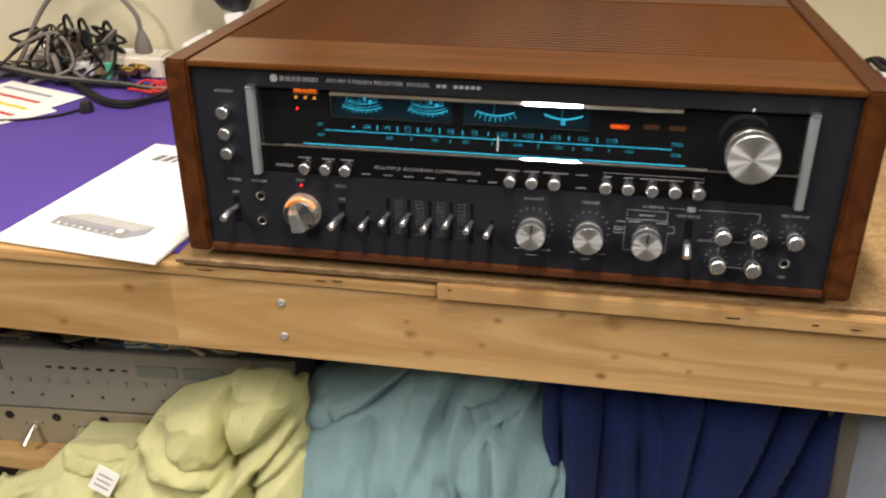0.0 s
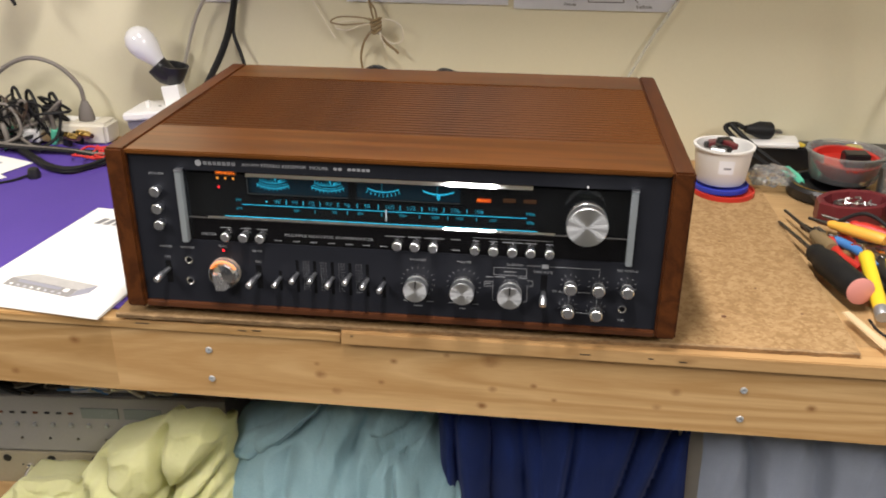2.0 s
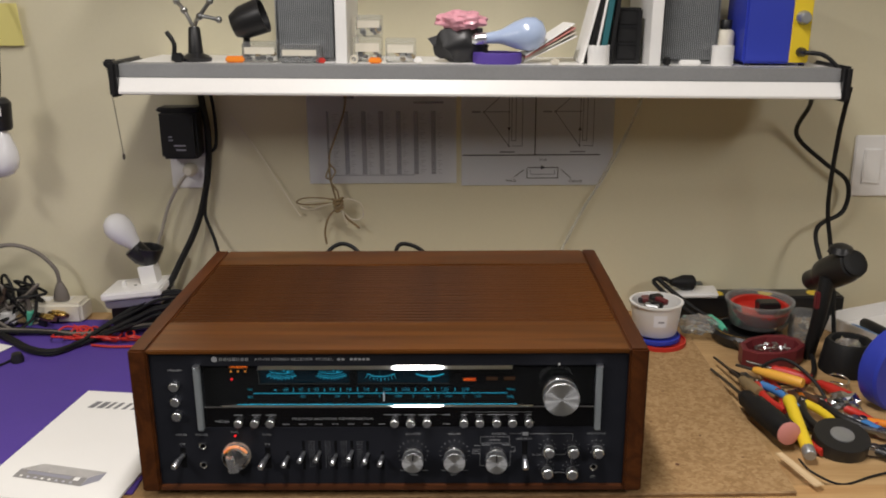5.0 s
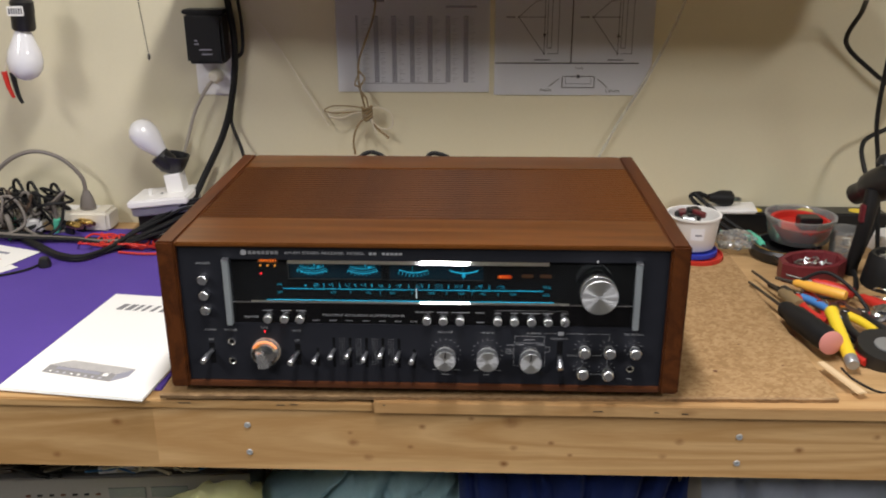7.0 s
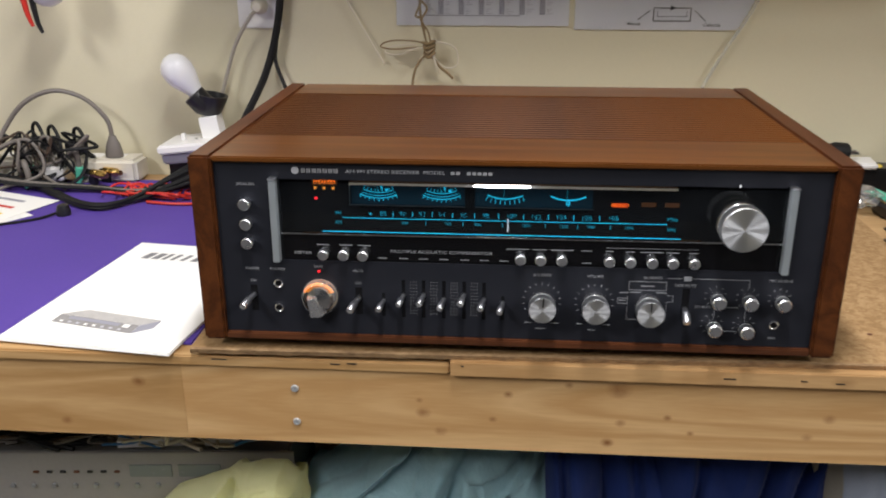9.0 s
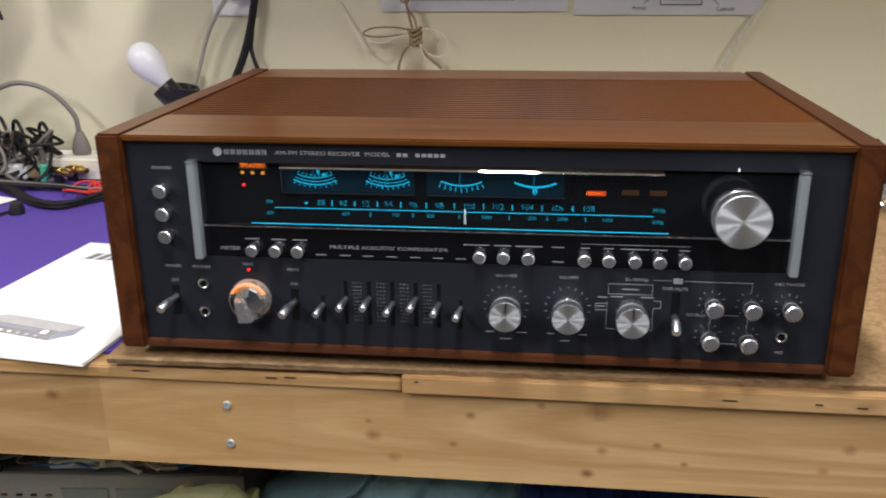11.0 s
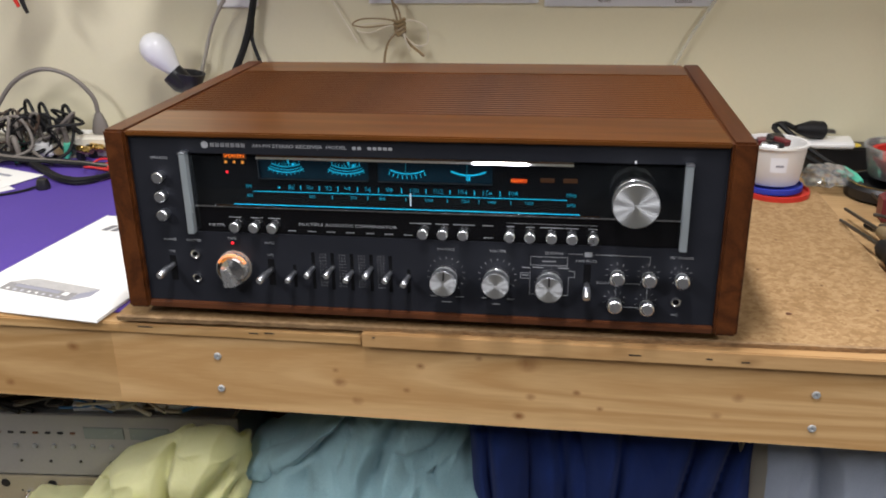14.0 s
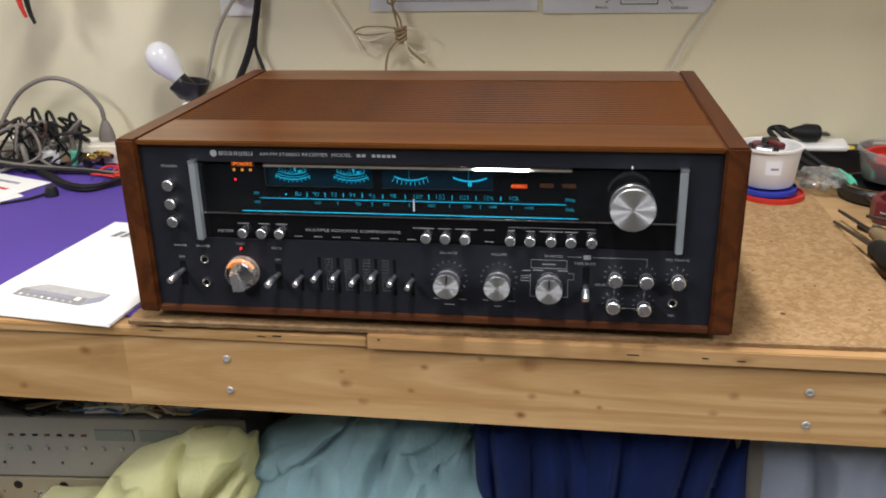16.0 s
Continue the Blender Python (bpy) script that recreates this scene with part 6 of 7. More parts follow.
part("shaft", b, RUBBER, gi, "black shaft", True)
b = shape()
lathe(b, [(0.0060, 0), (0.0080, 0.004), (0.0090, 0.034), (0.0064, 0.050), (0.005, 0.052)], towards((-0.006, 0.022, 0.014), (0.010, -0.026, 0.0075)), 6)
part("grip", b, GREEN, gi, "mint green tape grip")
b = shape()
rod(b, (0.009, -0.024, 0.0078), (0.018, -0.120, 0.0030), 0.0034, 0.0018, 12)
part("tip", b, DARK_STEEL, gi, "dark steel tip", True)

dd = thing("black_dish", 0.905, 0.535, BENCH, "low black dish with a gold rim", "dish")
b = shape()
lathe(b, [(0.054, 0), (0.060, 0.004), (0.062, 0.018), (0.056, 0.024), (0.050, 0.024), (0.048, 0.012), (0.001, 0.011)], None, 36)
part("dish_body", b, BLACK, dd, "", True)
b = shape()
lathe(b, [(0.0570, 0.0235), (0.0580, 0.0245), (0.0565, 0.0250)], None, 36, False)
part("rim", b, BRASS, dd, "thin gold rim", True)
dc = thing("deli_tub", 0.930, 0.552, BENCH + 0.026, "clear plastic tub holding a red lid and black parts", "tub")
b = shape()
lathe(b, [(0.048, 0.0), (0.050, 0.002), (0.0575, 0.042), (0.060, 0.043), (0.060, 0.046), (0.0555, 0.046), (0.048, 0.003)], None, 40, False)
part("tub_wall", b, CLEAR, dc, "", True)
b = shape()
lathe(b, [(0.047, 0.0), (0.047, 0.002)], None, 36)
part("tub_floor", b, CLEAR, dc)
b = shape()
lathe(b, [(0.048, 0.012), (0.052, 0.030), (0.0525, 0.034), (0.046, 0.034), (0.044, 0.024), (0.001, 0.023)], pose(0, 0, 0, 5, 0, 0), 32)
part("red_insert", b, RED, dc, "red plastic lid inside", True)
part("black_block", box(shape(), -0.006, 0.032, -0.020, 0.008, 0.022, 0.044, 0.002), BLACK, dc)
gj = thing("clear_jar", 1.005, 0.535, BENCH, "small clear jar of hardware", "jar")
b = shape()
lathe(b, [(0.022, 0), (0.024, 0.002), (0.026, 0.050), (0.027, 0.052), (0.0245, 0.052), (0.022, 0.003)], None, 28, False)
part("jar_wall", b, CLEAR, gj, "", True)
random.seed(3)
for k in range(14):
    b = shape()
    rod(b, (0, 0, 0), (0.012, 0, 0.004), 0.0022, 0.0018, 8)
    pc = part("hardware", b, STEEL if k % 3 else IVORY, gj)
    pc.matrix_basis = pose(random.uniform(-0.012, 0.008), random.uniform(-0.012, 0.012), 0.002 + 0.0024 * k, 0, random.uniform(-20, 30), random.uniform(0, 360))
mt = thing("magnetic_tray", 0.915, 0.437, BENCH, "maroon plastic tray heaped with small metal parts", "tray")
b = shape()
lathe(b, [(0.055, 0.0), (0.058, 0.004), (0.058, 0.032), (0.053, 0.034), (0.047, 0.032), (0.044, 0.014), (0.001, 0.013)], pose(0, 0, 0, 0, 0, 22) @ Matrix.Diagonal((1.05, 0.68, 1, 1)), 10)
part("tray_body", b, MAROON, mt)
random.seed(6)
for k in range(46):
    b = shape()
    rod(b, (0, 0, 0), (0.007, 0, 0), 0.0016, 0.0016, 6)
    pc = part("metal_bit", b, CHROME if k % 2 else STEEL, mt)
    a, q = random.uniform(0, 6.28), random.uniform(0, 1) ** 0.5
    pc.matrix_basis = pose(0.036 * q * math.cos(a), 0.022 * q * math.sin(a), 0.015 + 0.018 * (1 - q) + random.uniform(0, 0.006), random.uniform(-40, 40), random.uniform(-40, 40), random.uniform(0, 360))

# heat gun standing on its handle
GUN = towards((0.022, -0.018, 0.168), (0.000, 0.064, 0.116)) @ Matrix.Diagonal((0.84, 0.84, 0.88, 1))
hg = thing("heat_gun", 0.994, 0.452, BENCH, "black heat gun propped upright on its handle", "heat gun")
b = shape()
lathe(b, [(0.020, -0.034), (0.028, -0.030), (0.032, -0.008), (0.033, 0.030), (0.031, 0.052), (0.024, 0.062), (0.021, 0.080), (0.021, 0.098), (0.018, 0.100)], GUN, 32)
part("motor_housing", b, BLACK, hg, "", True)
b = shape()
lathe(b, [(0.0255, 0), (0.026, 0.003), (0.022, 0.005), (0.012, 0.0052)], GUN @ pose(0, 0, -0.034, 180, 0, 0), 26)
part("air_intake", b, RUBBER, hg, "round ribbed air intake", True)
b = shape()
lathe(b, [(0.021, 0), (0.017, 0.010), (0.009, 0.014), (0.006, 0.015)], pose(0.014, -0.022, 0.196), 20)
part("cap", b, BLACK, hg, "", True)
b = shape()
sweep(b, [(0.002, -0.012, 0.150), (-0.003, -0.016, 0.110), (-0.006, -0.010, 0.060), (-0.008, 0.0, 0.016), (-0.008, 0.002, 0.001)], 0.0145, 14, 6, 0.0115, 0.85)
part("handle", b, RUBBER, hg, "ribbed rubber handle", True)
part("trigger", box(shape(), -0.018, -0.010, -0.026, -0.014, 0.098, 0.128, 0.002), MAROON, hg)
b = shape()
sweep(b, [(-0.008, -0.004, 0.010), (-0.012, -0.030, 0.006), (-0.028, -0.070, 0.004), (-0.055, -0.105, 0.006), (-0.10, -0.12, 0.010), (-0.14, -0.10, 0.006), (-0.16, -0.06, 0.0042)], 0.0042, 8)
part("cord", b, RUBBER, hg, "black cord", True)
bo = thing("tip_cleaner", 1.030, 0.405, BENCH, "black rubber pot filled with steel wool", "tip cleaner")
b = shape()
lathe(b, [(0.044, 0.0), (0.045, 0.004), (0.038, 0.048), (0.034, 0.054), (0.029, 0.053), (0.026, 0.036), (0.001, 0.034)], None, 32)
part("pot", b, RUBBER, bo, "", True)
random.seed(12)
b = shape()
for k in range(26):
    a = random.uniform(0, 6.28)
    pts = [(0.022 * math.cos(a + j * 1.1) * random.uniform(0.3, 1), 0.022 * math.sin(a + j * 1.1) * random.uniform(0.3, 1), 0.038 + random.uniform(0, 0.014)) for j in range(6)]
    sweep(b, pts, 0.0007, 5, 4)
part("steel_wool", b, CHROME, bo, "shiny steel wool", True)

wt = thing("tool_tray", 1.185, 0.520, BENCH, "white plastic tray with assorted tools", "tray", rz=24)
b = shape()
box(b, -0.080, 0.080, -0.110, 0.110, 0.0, 0.004, 0.001)
for x0, x1, y0, y1 in ((-0.083, -0.079, -0.112, 0.112), (0.079, 0.083, -0.112, 0.112), (-0.083, 0.083, -0.114, -0.110), (-0.083, 0.083, 0.110, 0.114)):
    box(b, x0, x1, y0, y1, 0.0, 0.030, 0.0015)
part("tray_body", b, WHITE_PLASTIC, wt)


def screwdriver(name, a, b_, grip, material, label, shaft=0.06, r=0.010, end=None, group="loose tools"):
    """Handle from a to b_, steel shaft past a."""
    a, b_ = Vector(a), Vector(b_)
    d = (b_ - a).normalized()
    t = thing(name, a.x, a.y, a.z, label, "screwdriver", group)
    m = towards((0, 0, 0), b_ - a)
    ln = (b_ - a).length
    g = shape()
    lathe(g, [(r * 0.55, 0), (r * 0.8, ln * 0.08), (r * 0.75, ln * 0.16), (r, ln * 0.3), (r, ln * 0.9), (r * 0.85, ln)], m, 12)
    part("handle", g, material, t, "", True)
    g = shape()
    rod(g, (0, 0, 0), -d * shaft, 0.0028, 0.0022, 10)
    part("shaft", g, DARK_STEEL, t, "steel shaft", True)
    if end:
        g = shape()
        lathe(g, [(r * 0.98, ln * 1.0), (r * 0.98, ln * 1.012), (r * 0.7, ln * 1.03)], m, 20)
        part("end_cap", g, end, t, "pink end cap", True)
    return t


def pliers(x, y, z, rz, h1, h2, label, ln=0.085, spread=0.020, tilt=0.0):
    t = thing("pliers", x, y, z, label, "pliers", "loose tools", rz=rz)
    for s, m_ in ((1, h1), (-1, h2)):
        b = shape()
        sweep(b, [(0.0, 0.002 * s, 0.009), (-ln * 0.25, spread * 0.55 * s, 0.009), (-ln * 0.6, spread * 0.8 * s, 0.008 + tilt), (-ln, spread * 0.55 * s, 0.0068 + tilt)], 0.0066, 10, 6, 0.0056)
        part("handle", b, m_, t, "dipped plastic handle", True)
        b = shape()
        box(b, -0.006, 0.018, -0.004 + 0.004 * s, 0.004 + 0.004 * s, 0.003, 0.014, 0.002)
        box(b, 0.014, 0.042, -0.002 + 0.0028 * s, 0.002 + 0.0028 * s, 0.005, 0.012, 0.0015)
        part("jaw", b, STEEL, t, "steel jaw")
    b = shape()
    lathe(b, [(0.006, 0), (0.006, 0.014), (0.005, 0.015)], pose(0.002, 0, 0.002), 14)
    part("pivot", b, DARK_STEEL, t)


# in the white tray
for i, (dx, dy, m_) in enumerate(((-0.05, 0.0, SKY_BLUE), (-0.02, 0.02, BLACK), (0.02, -0.01, YELLOW), (0.05, 0.01, RED), (0.0, -0.05, GREY_METAL))):
    screwdriver("screwdriver", (1.185 + dx, 0.45 + dy, BENCH + 0.016), (1.150 + dx, 0.55 + dy, BENCH + 0.016 + 0.003 * i), 0, m_, "plastic-handled screwdriver lying in the white tray", 0.05, 0.010, None, "tools in the tray")

# heap of tools beside the chipboard
screwdriver("screwdriver", (0.812, 0.262, TOP + 0.010), (0.832, 0.136, TOP + 0.016), 0, RUBBER, "thick black screwdriver with a pink end", 0.11, 0.017, PINK)
screwdriver("screwdriver", (0.829, 0.325, TOP + 0.008), (0.838, 0.270, TOP + 0.010), 0, TAN_WIRE, "tan-handled awl among the tools", 0.095, 0.010)
screwdriver("screwdriver", (0.850, 0.335, BENCH + 0.032), (0.905, 0.276, BENCH + 0.036), 0, plain("amber_plastic", (0.82, 0.42, 0.06), 0.35), "amber-handled screwdriver on the tool heap", 0.03, 0.0082)
screwdriver("screwdriver", (0.885, 0.352, BENCH + 0.026), (0.935, 0.318, BENCH + 0.022), 0, RED, "red-handled screwdriver on the tool heap", 0.04, 0.009)
screwdriver("screwdriver", (0.952, 0.330, BENCH + 0.012), (0.985, 0.270, BENCH + 0.012), 0, RED, "red-handled screwdriver beside the tool heap", 0.04, 0.008)
pliers(0.848, 0.305, BENCH + 0.012, 105, RED, SKY_BLUE, "pliers with red and blue handles")
pliers(0.872, 0.330, BENCH + 0.004, 78, RED, RED, "red-handled pliers in the tool heap")
pliers(0.905, 0.290, BENCH + 0.001, 60, ORANGE, ORANGE, "orange-handled cutters in the tool heap")
pliers(0.930, 0.260, BENCH + 0.003, 120, BLACK, RED, "pliers with black and red handles")
pliers(0.895, 0.245, BENCH + 0.010, 95, BLACK, YELLOW, "pliers with black and yellow handles")
pliers(0.965, 0.200, BENCH + 0.002, 140, SKY_BLUE, ORANGE, "pliers with blue and orange handles")
pliers(0.985, 0.160, BENCH + 0.004, 150, ORANGE, BLACK, "pliers with orange and black handles")
pliers(0.870, 0.205, BENCH + 0.001, 100, RED, BLACK, "small pliers with a red handle")
pliers(0.945, 0.120, BENCH + 0.002, 160, BLACK, BLACK, "black-handled pliers near the bench edge")
mp_ = thing("marker_pen", 0.866, 0.230, BENCH + 0.034, "yellow screwdriver pen with black print", "pen")
mm = towards((0, 0, 0), (-0.020, -0.145, -0.020))
b = shape()
lathe(b, [(0.007, 0), (0.0095, 0.004), (0.0095, 0.012), (0.0085, 0.014), (0.0085, 0.120)], mm, 12)
part("barrel", b, YELLOW, mp_, "yellow barrel", True)
b = shape()
lathe(b, [(0.0086, 0.120), (0.0086, 0.134), (0.007, 0.136)], mm, 12)
part("end_cap", b, GREY_METAL, mp_, "grey end cap", True)
for z in (0.030, 0.046, 0.078, 0.092):
    part("print_bar", box(shape(), -0.003, 0.003, -0.0089, -0.0083, z, z + 0.010, 0, 1, mm), PRINT_BLACK, mp_)
b = shape()
sweep(b, [(0, 0, 0), (-0.004, 0.012, 0.008), (-0.012, 0.022, 0.004)], 0.0012, 6)
part("clip_wire", b, CHROME, mp_, "", True)
ws = thing("wooden_stick", 0.821, 0.068, TOP + 0.0, "flat pale wooden stick lying by the tools", "stick", rz=15)
b = shape()
box(b, -0.0052, 0.0052, -0.042, 0.042, 0.0005, 0.0028, 0.0010, 2)
for v in b.verts:
    v.co.x *= 1.0 + 0.35 * max(0.0, -v.co.y / 0.042)
part("stick_body", b, STICK, ws)
br = thing("electrical_tape", 0.905, 0.140, BENCH, "roll of black tape with a grey core", "tape roll")
b = shape()
lathe(b, [(0.016, 0.002), (0.036, 0.0), (0.0365, 0.002), (0.0365, 0.018), (0.036, 0.020), (0.016, 0.020)], pose(0, 0, 0.006, 12, 0, 0), 36)
for v in b.verts:
    v.co.z = max(v.co.z, 0.0)
part("tape", b, BLACK, br, "", True)
b = shape()
lathe(b, [(0.0155, 0.018), (0.0155, 0.0215), (0.014, 0.022)], pose(0, 0, 0.006, 12, 0, 0), 24)
part("core", b, GREY_METAL, br, "grey core disc", True)
tdp = thing("tape_dispenser", 1.045, 0.275, BENCH, "blue plastic tape dispenser with a yellow roll", "tape dispenser", rz=20)
b = shape()
lathe(b, [(0.060, -0.018), (0.064, -0.014), (0.064, 0.014), (0.060, 0.018)], pose(0, 0, 0.060, 90, 0, 0), 32)
for v in b.verts:
    v.co.z = max(v.co.z, 0.0)
part("body", b, BLUE, tdp, "blue plastic body", True)
b = shape()
lathe(b, [(0.036, -0.022), (0.038, -0.018), (0.038, 0.018), (0.036, 0.022)], pose(0.03, 0, 0.085, 90, 0, 0), 28)
part("yellow_roll", b, YELLOW, tdp, "yellow tape roll", True)
lf = thing("foil_packet", 0.960, 0.255, BENCH, "crumpled silver foil packet on the bench", "packet")
b = shape()
bmesh.ops.create_icosphere(b, subdivisions=3, radius=1.0)
for v in b.verts:
    n = v.co.normalized()
    q = 1 + 0.5 * abs(noise.noise(n * 3.3))
    v.co = Vector((n.x * 0.022 * q, n.y * 0.018 * q, max(0.0, 0.012 + n.z * 0.016 * q)))
part("foil", b, plain("foil", (0.55, 0.56, 0.58), 0.22, 1.0), lf)
sprg = thing("chrome_ring", 0.985, 0.330, BENCH, "loose chrome wire ring on the bench", "ring")
b = shape()
sweep(b, [(0.014 * math.cos(a * 0.7), 0.014 * math.sin(a * 0.7), 0.002 + 0.0016 * a) for a in range(14)], 0.0013, 6, 4)
part("coil", b, CHROME, sprg, "", True)
cable("thin_lead", [(0.86, 0.36, BENCH + 0.02), (0.90, 0.345, BENCH + 0.045), (0.93, 0.30, BENCH + 0.030), (0.94, 0.25, BENCH + 0.006), (0.93, 0.20, BENCH + 0.003)], 0.0028, RUBBER, "thin black lead over the tool heap", group="leads on the tools")
cable("thin_lead", [(1.00, 0.10, BENCH + 0.002), (0.92, 0.07, BENCH + 0.002), (0.87, 0.05, BENCH + 0.002), (0.835, 0.06, BENCH + 0.014), (0.83, 0.09, TOP + 0.003)], 0.0016, RUBBER, "thin black lead near the bench edge", group="leads on the tools")

# ---- under the bench ----
LS = 0.548


def instrument(z0, z1, material, label, rows):
    t = thing("test_instrument", -0.293, 0.245, z0, label, "instrument", "old instruments", rz=4.4)
    h = z1 - z0
    part("case", box(shape(), -0.325, 0.318, -0.135, 0.150, 0.001, h - 0.002, 0.003), GREY_METAL, t)
    part("front_plate", box(shape(), -0.330, 0.324, -0.140, -0.1355, 0.0, h, 0.001), material, t, "brushed front plate")
    return t, h


i1, h1 = instrument(0.6055, 0.697, PLATE, "pale grey instrument front with buttons and two windows", 0)
for x0, x1 in ((0.122, 0.174), (0.182, 0.234)):
    part("window", box(shape(), x0, x1, -0.1418, -0.140, 0.058, 0.075, 0.0005), plain("lcd_grey", (0.20, 0.22, 0.20), 0.25), i1, "grey display window")
part("window", box(shape(), -0.12, -0.055, -0.1418, -0.140, 0.058, 0.075, 0.0005), plain("lcd_dark", (0.14, 0.15, 0.15), 0.25), i1, "grey display window")
for i in range(7):
    part("push_button", box(shape(), 0.004 + 0.0165 * i, 0.011 + 0.0165 * i, -0.1425, -0.140, 0.064, 0.0668, 0.0006), BLACK if i % 3 else DARK_WOOD, i1)
for i in range(14):
    b = shape()
    lathe(b, [(0.003, 0), (0.0028, 0.003), (0.001, 0.0032)], pose(-0.10 + 0.0255 * i, -0.140, 0.046, 90, 0, 0), 10)
    part("jack", b, GREY_METAL, i1, "", True)
for i in range(8):
    b = shape()
    lathe(b, [(0.0018, 0), (0.0016, 0.002)], pose(-0.09 + 0.04 * i, -0.140, 0.022, 90, 0, 0), 8)
    part("jack", b, DARK_STEEL, i1, "", True)
for x in (0.316, -0.322):
    b = shape()
    lathe(b, [(0.0034, 0), (0.003, 0.002)], pose(x, -0.140, 0.052, 90, 0, 0), 12)
    part("rack_screw", b, STEEL, i1, "", True)
i2, h2 = instrument(LS, 0.602, CREAM_PLATE, "cream instrument front with toggle levers", 0)
for i in range(9):
    x = -0.223 + 0.064 * i
    b = shape()
    lathe(b, [(0.006, 0), (0.005, 0.004), (0.0025, 0.005)], pose(x, -0.140, 0.030, 90, 0, 0), 12)
    rod(b, (x, -0.143, 0.030), (x - 0.006, -0.164, 0.013), 0.0026, 0.0046, 10)
    part("toggle", b, CHROME, i2, "chrome toggle lever", True)
    b = shape()
    lathe(b, [(0.0062, 0), (0.0060, 0.0008), (0.0030, 0.0012)], pose(x + 0.032, -0.140, 0.043, 90, 0, 0), 12)
    part("black_hole", b, BLACK, i2, "dark panel hole", True)
    for dx in (-0.011, 0.011):
        b = shape()
        lathe(b, [(0.0014, 0), (0.0012, 0.0006)], pose(x + dx, -0.140, 0.032, 90, 0, 0), 8)
        part("pin_hole", b, BLACK, i2)
random.seed(21)
for k in range(16):
    x = -0.56 + 0.036 * k
    pts = []
    for j in range(7):
        lx = x + random.uniform(-0.05, 0.05)
        pts.append((lx, 0.132 + 0.077 * (lx - 0.04) + random.uniform(0.0, 0.032), 0.6995 + (random.uniform(0.001, 0.014) if 0 < j < 6 else 0.0)))
    cable("loose_lead", pts, random.choice((0.0018, 0.0024, 0.003)), random.choice((RUBBER, GREY_CORD, SKY_BLUE, GREY_CORD, IVORY)), "loose lead heaped on the old instrument", group="loose leads")
for x, w_ in ((-0.135, 0.045), (-0.052, 0.022)):
    t = thing("white_card", x, 0.150 if x < -0.1 else 0.158, 0.6975, "pale card lying on the old instrument", "card", "pale cards")
    part("card", box(shape(), -w_, w_, -0.020, 0.03, 0.001, 0.012, 0.001, 1, pose(0, 0, 0, 6, 0, 8)), PAPER_BLUE, t)


def crease_push(x, z, creases):
    """How far folds push a cloth back: (xa, za, xb, zb, width, depth, kind)."""
    total = 0.0
    for xa, za, xb, zb, w, depth, kind in creases:
        dx, dz = xb - xa, zb - za
        ln = math.hypot(dx, dz)
        t = ((x - xa) * dx + (z - za) * dz) / ln
        sd = ((x - xa) * dz - (z - za) * dx) / ln
        over = max(0.0, -t, t - ln)
        fade = math.exp(-(over / 0.02) ** 2)
        if kind == "valley":
            total += depth * fade * math.exp(-(sd / w) ** 2)
        else:
            total += depth * fade * 0.5 * (1 - math.tanh(sd / w)) * math.exp(-(min(0.0, sd) / 0.05) ** 2)
    return total


def lobe_pull(x, z, lobes, seed):
    """How far folded-over lobes stand forward: (cx, cz, rx, rz, lean, height, tuck)."""
    if not lobes:
        return 0.0
    wx = x + 0.010 * noise.noise(Vector((x * 22, z * 22, seed + 3))) + 0.003 * noise.noise(Vector((x * 70, z * 70, seed)))
    wz = z + 0.010 * noise.noise(Vector((x * 22, z * 22, seed + 13))) + 0.003 * noise.noise(Vector((x * 70, z * 70, seed + 9)))
    best = 0.0
    for cx, cz, rx, rz, lean, height, tuck in lobes:
        c, s_ = math.cos(radians(lean)), math.sin(radians(lean))
        u, v = ((wx - cx) * c + (wz - cz) * s_) / rx, (-(wx - cx) * s_ + (wz - cz) * c) / rz
        d = u * u + v * v
        if d < 1:
            best = max(best, height * (1 - d ** 1.6) ** 0.5 * (1 - tuck * (0.5 + 0.5 * v)))
    return best


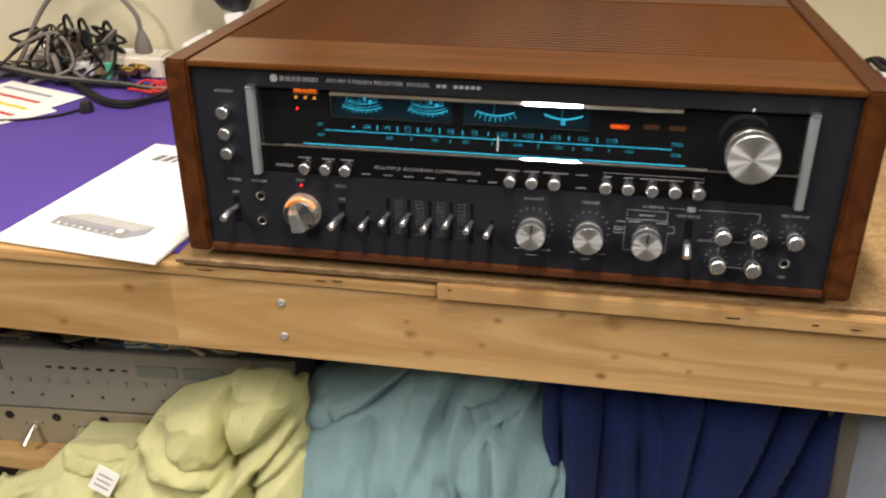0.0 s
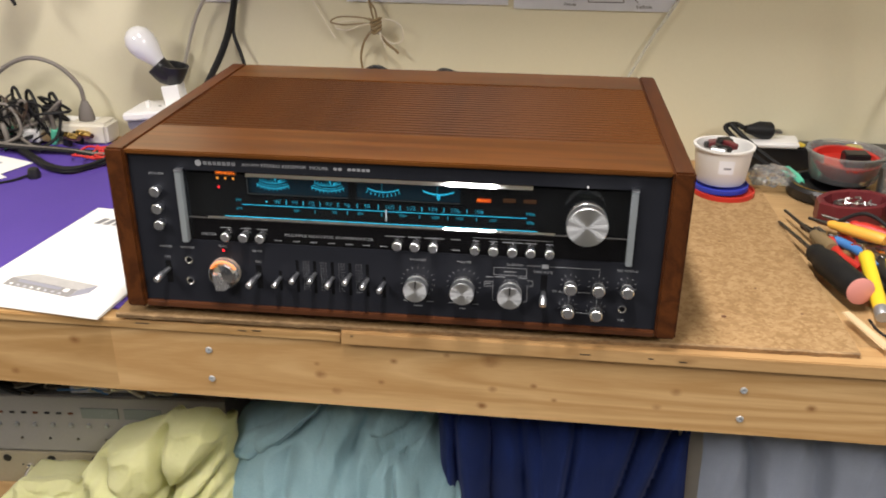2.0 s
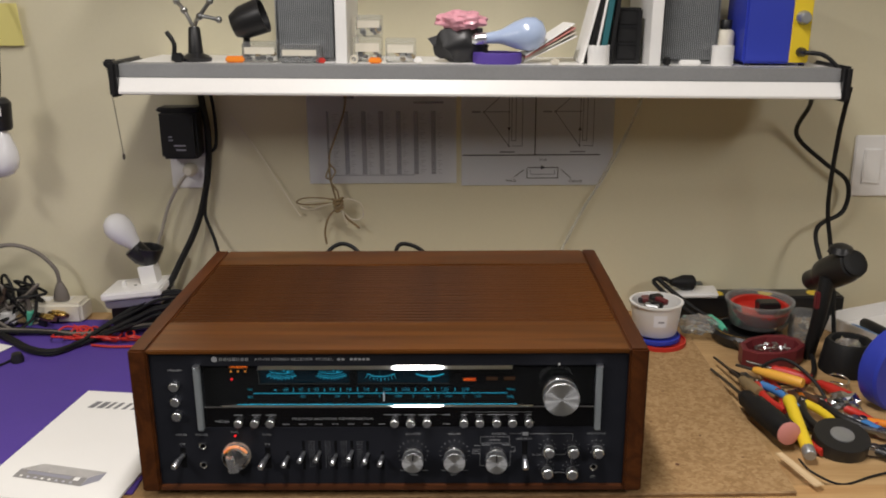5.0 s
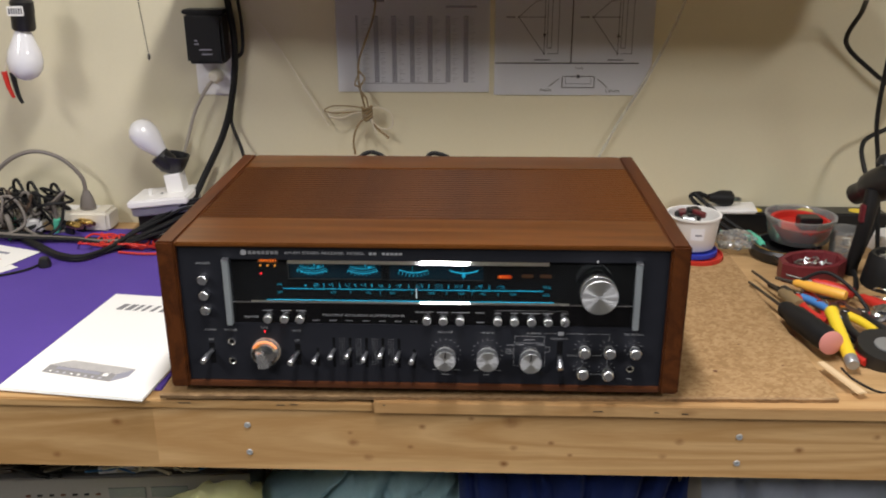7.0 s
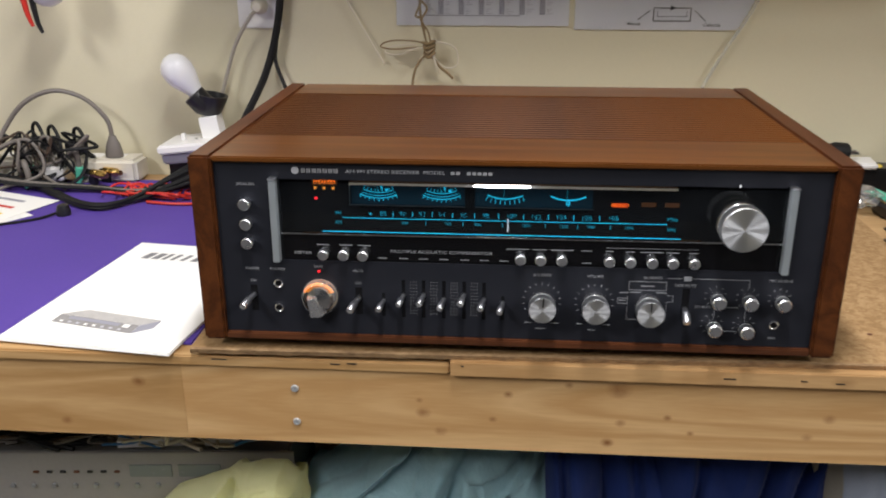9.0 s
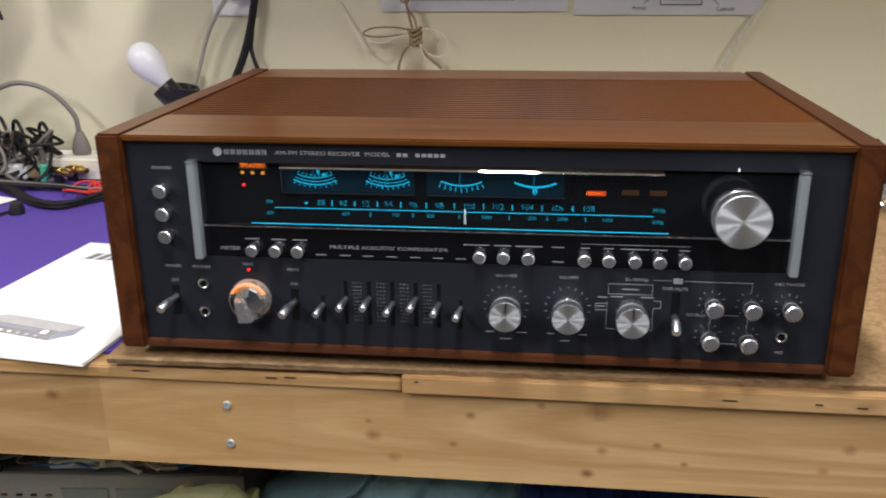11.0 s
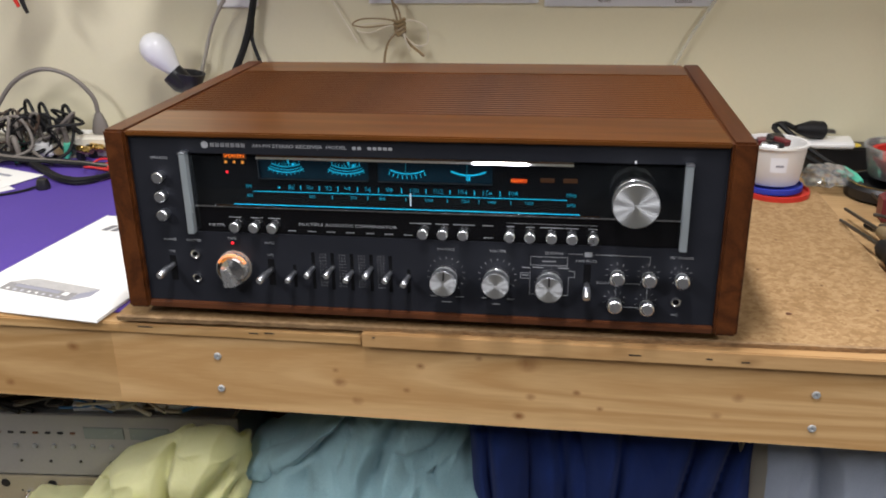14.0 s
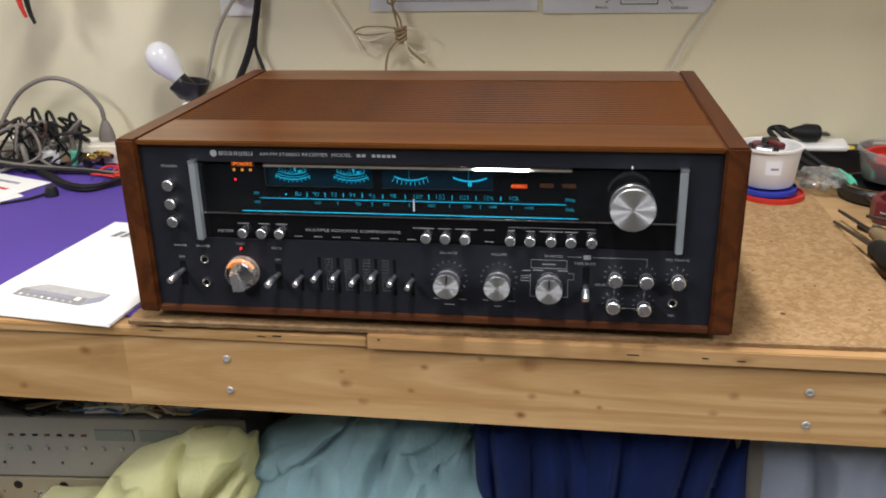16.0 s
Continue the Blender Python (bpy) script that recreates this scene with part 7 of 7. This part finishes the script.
def drape(name, x0, x1, prof, seed, material, label, folds=0.012, freq=12.0, slant=0.0, nu=110, nv=80, fall=None, creases=(), wrinkle=0.003, lobes=()):
    """A hanging cloth: a profile of (y, z) from the back down the front, with soft folds, creases and tucked lobes."""
    line = smooth_line([(0, y, z) for y, z in prof], 12)
    b = shape()
    g = []
    for j in range(nv + 1):
        s = j / nv
        q = s * (len(line) - 1)
        i0 = min(int(q), len(line) - 2)
        p = line[i0].lerp(line[i0 + 1], q - i0)
        row = []
        for i in range(nu + 1):
            u = i / nu
            x = x0 + (x1 - x0) * u + 0.010 * noise.noise(Vector((s * 4, 3 * u, seed)))
            wob = noise.noise(Vector((x * 5, s * 2.2, seed)))
            ph = freq * (x + slant * s) + 1.5 * wob
            f = abs(math.sin(math.pi * ph)) ** 0.75
            big = noise.noise(Vector((x * 9 + slant * s * 6, s * 3.0, seed + 4)))
            cr = 1 - 2 * abs(noise.noise(Vector((x * 26 + s * 5, s * 9 - x * 6, seed + 8))))
            amp = folds * (0.15 + 0.85 * min(1.0, s * 1.5)) * (0.55 + 0.45 * math.sin(5 * x * freq / 6 + seed + 2 * s))
            edge = 0.012 * (max(0.0, abs(u - 0.5) * 2 - 0.88) / 0.12) ** 2
            low = 0.0
            if fall:
                low = float(np.interp(x, [k[0] for k in fall], [k[1] for k in fall])) * min(1.0, max(0.0, (1 - s) / 0.5))
            z = p.z + folds * 0.3 * big - low
            y = p.y - amp * f - folds * 0.7 * big - wrinkle * cr + edge + crease_push(x, z, creases) - lobe_pull(x, z, lobes, seed) * min(1.0, max(0.0, (s - 0.43) / 0.12)) + 0.0007 * noise.noise(Vector((x * 320, z * 320, seed)))
            row.append(b.verts.new((x, y, z)))
        g.append(row)
    for j in range(nv):
        for i in range(nu):
            b.faces.new((g[j][i], g[j + 1][i], g[j + 1][i + 1], g[j][i + 1]))
    bmesh.ops.solidify(b, geom=b.faces[:], thickness=0.004)
    return tagged(part(name, b, material, None, "", True), label, "cloth", "cloths under the bench")


drape("teal_towel", 0.056, 0.374, [(0.40, 0.550), (0.33, 0.62), (0.24, 0.735), (0.17, 0.775), (0.120, 0.770), (0.088, 0.735), (0.060, 0.67), (0.020, 0.57), (0.000, 0.38)], 1, TERRY_T, "teal terry towel heaped over the lower shelf", 0.010, 5.0, 0.2, 240, 220,
      [(0.056, 0.112), (0.095, 0.088), (0.138, 0.068), (0.165, 0.046), (0.21, 0.016), (0.25, 0.0)],
      [(0.217, 0.640, 0.233, 0.690, 0.012, 0.012, "valley"), (0.233, 0.690, 0.263, 0.760, 0.010, 0.018, "valley"), (0.205, 0.700, 0.215, 0.765, 0.009, 0.012, "valley"),
       (0.287, 0.680, 0.329, 0.715, 0.003, -0.006, "valley"), (0.329, 0.715, 0.352, 0.772, 0.003, -0.006, "valley"), (0.287, 0.665, 0.30, 0.56, 0.005, 0.014, "valley"), (0.150, 0.66, 0.135, 0.50, 0.012, 0.012, "valley"), (0.24, 0.62, 0.25, 0.48, 0.01, 0.012, "valley"), (0.335, 0.56, 0.352, 0.78, 0.040, 0.030, "valley")], 0.006,
      [(0.165, 0.590, 0.100, 0.100, 8, 0.042, 0.45), (0.145, 0.715, 0.070, 0.022, 40, 0.022, -0.3), (0.078, 0.690, 0.030, 0.045, -20, 0.016, 0.2), (0.225, 0.655, 0.045, 0.070, -12, 0.026, 0.3), (0.292, 0.610, 0.036, 0.075, 10, 0.040, 0.1), (0.335, 0.665, 0.036, 0.085, -14, 0.024, 0.5), (0.262, 0.735, 0.060, 0.030, 15, 0.012, 0.0)])
drape("navy_cloth", 0.345, 0.655, [(0.38, 0.550), (0.32, 0.62), (0.22, 0.755), (0.14, 0.778), (0.098, 0.765), (0.078, 0.70), (0.070, 0.52), (0.068, 0.34)], 2, NAVY, "navy blue cotton cloth hanging in soft folds", 0.026, 15.0, -0.09, 200, 90, None,
      [(0.37, 0.62, 0.36, 0.76, 0.006, 0.014, "valley"), (0.60, 0.60, 0.645, 0.76, 0.008, 0.022, "valley"), (0.46, 0.56, 0.44, 0.76, 0.008, 0.014, "valley"), (0.56, 0.58, 0.60, 0.75, 0.007, 0.018, "valley"), (0.50, 0.56, 0.515, 0.76, 0.006, 0.012, "valley")], 0.004)
drape("grey_towel", 0.668, 1.05, [(0.38, 0.550), (0.32, 0.62), (0.22, 0.755), (0.13, 0.778), (0.088, 0.760), (0.066, 0.70), (0.058, 0.52), (0.058, 0.34)], 3, TERRY_G, "grey-blue terry towel hanging over the lower shelf", 0.014, 9.0, 0.05, 180, 120, None,
      [(0.74, 0.60, 0.72, 0.76, 0.010, 0.016, "valley"), (0.82, 0.56, 0.80, 0.76, 0.012, 0.018, "valley"), (0.90, 0.56, 0.91, 0.76, 0.010, 0.012, "valley")], 0.005)
drape("linen_cloth", 0.642, 0.690, [(0.38, 0.550), (0.32, 0.62), (0.22, 0.75), (0.15, 0.770), (0.108, 0.755), (0.090, 0.69), (0.084, 0.52), (0.084, 0.34)], 5, LINEN, "cream linen cloth between two towels", 0.005, 20.0, 0, 30, 50)
drape("yellow_towel", -0.345, 0.084, [(0.24, 0.550), (0.18, 0.62), (0.12, 0.694), (0.092, 0.710), (0.074, 0.700), (0.058, 0.645), (0.030, 0.555), (0.010, 0.40)], 7, TERRY_Y, "pale yellow terry towel heaped on the lower shelf", 0.009, 6.0, 0.4, 290, 240,
      [(-0.345, 0.205), (-0.27, 0.165), (-0.225, 0.110), (-0.140, 0.104), (-0.118, 0.064), (-0.095, 0.042), (-0.060, 0.028), (-0.026, 0.012), (0.005, 0.002), (0.04, 0.0), (0.058, 0.014), (0.070, 0.045), (0.084, 0.090)],
      [(-0.018, 0.686, -0.014, 0.615, 0.006, 0.016, "valley"), (0.066, 0.690, -0.010, 0.612, 0.006, 0.022, "valley"), (0.030, 0.60, 0.10, 0.66, 0.005, 0.014, "valley")], 0.006,
      [(0.026, 0.680, 0.041, 0.074, -14, 0.036, 0.35), (-0.052, 0.662, 0.046, 0.048, 18, 0.046, 0.25), (-0.070, 0.688, 0.062, 0.050, 12, 0.014, 0.2), (-0.078, 0.616, 0.066, 0.017, -14, 0.040, -0.2), (0.020, 0.622, 0.085, 0.0085, 44, 0.034, 0.0),
       (0.062, 0.600, 0.040, 0.056, -10, 0.040, 0.3), (-0.180, 0.605, 0.066, 0.036, 6, 0.028, 0.3), (-0.280, 0.545, 0.080, 0.045, 20, 0.026, 0.3), (-0.115, 0.570, 0.055, 0.036, -12, 0.044, 0.2), (-0.030, 0.575, 0.048, 0.034, 10, 0.042, 0.3), (0.005, 0.545, 0.040, 0.028, -20, 0.050, 0.2), (-0.200, 0.540, 0.060, 0.032, -8, 0.046, 0.3)])
tg = thing("towel_tag", -0.158, 0.004, 0.592, "white cloth tag sewn to the yellow towel", "tag")
part("tag_cloth", box(shape(), -0.014, 0.014, 0.0, 0.0015, -0.016, 0.016, 0.0005, 1, pose(0, 0, 0, -18, 28, 0)), PAPER, tg)
for k in range(3):
    part("print_bar", box(shape(), -0.009, 0.009, -0.0004, 0.0, -0.009 + 0.007 * k, -0.007 + 0.007 * k, 0, 1, pose(0, 0, 0, -18, 28, 0)), PRINT_GREY, tg)
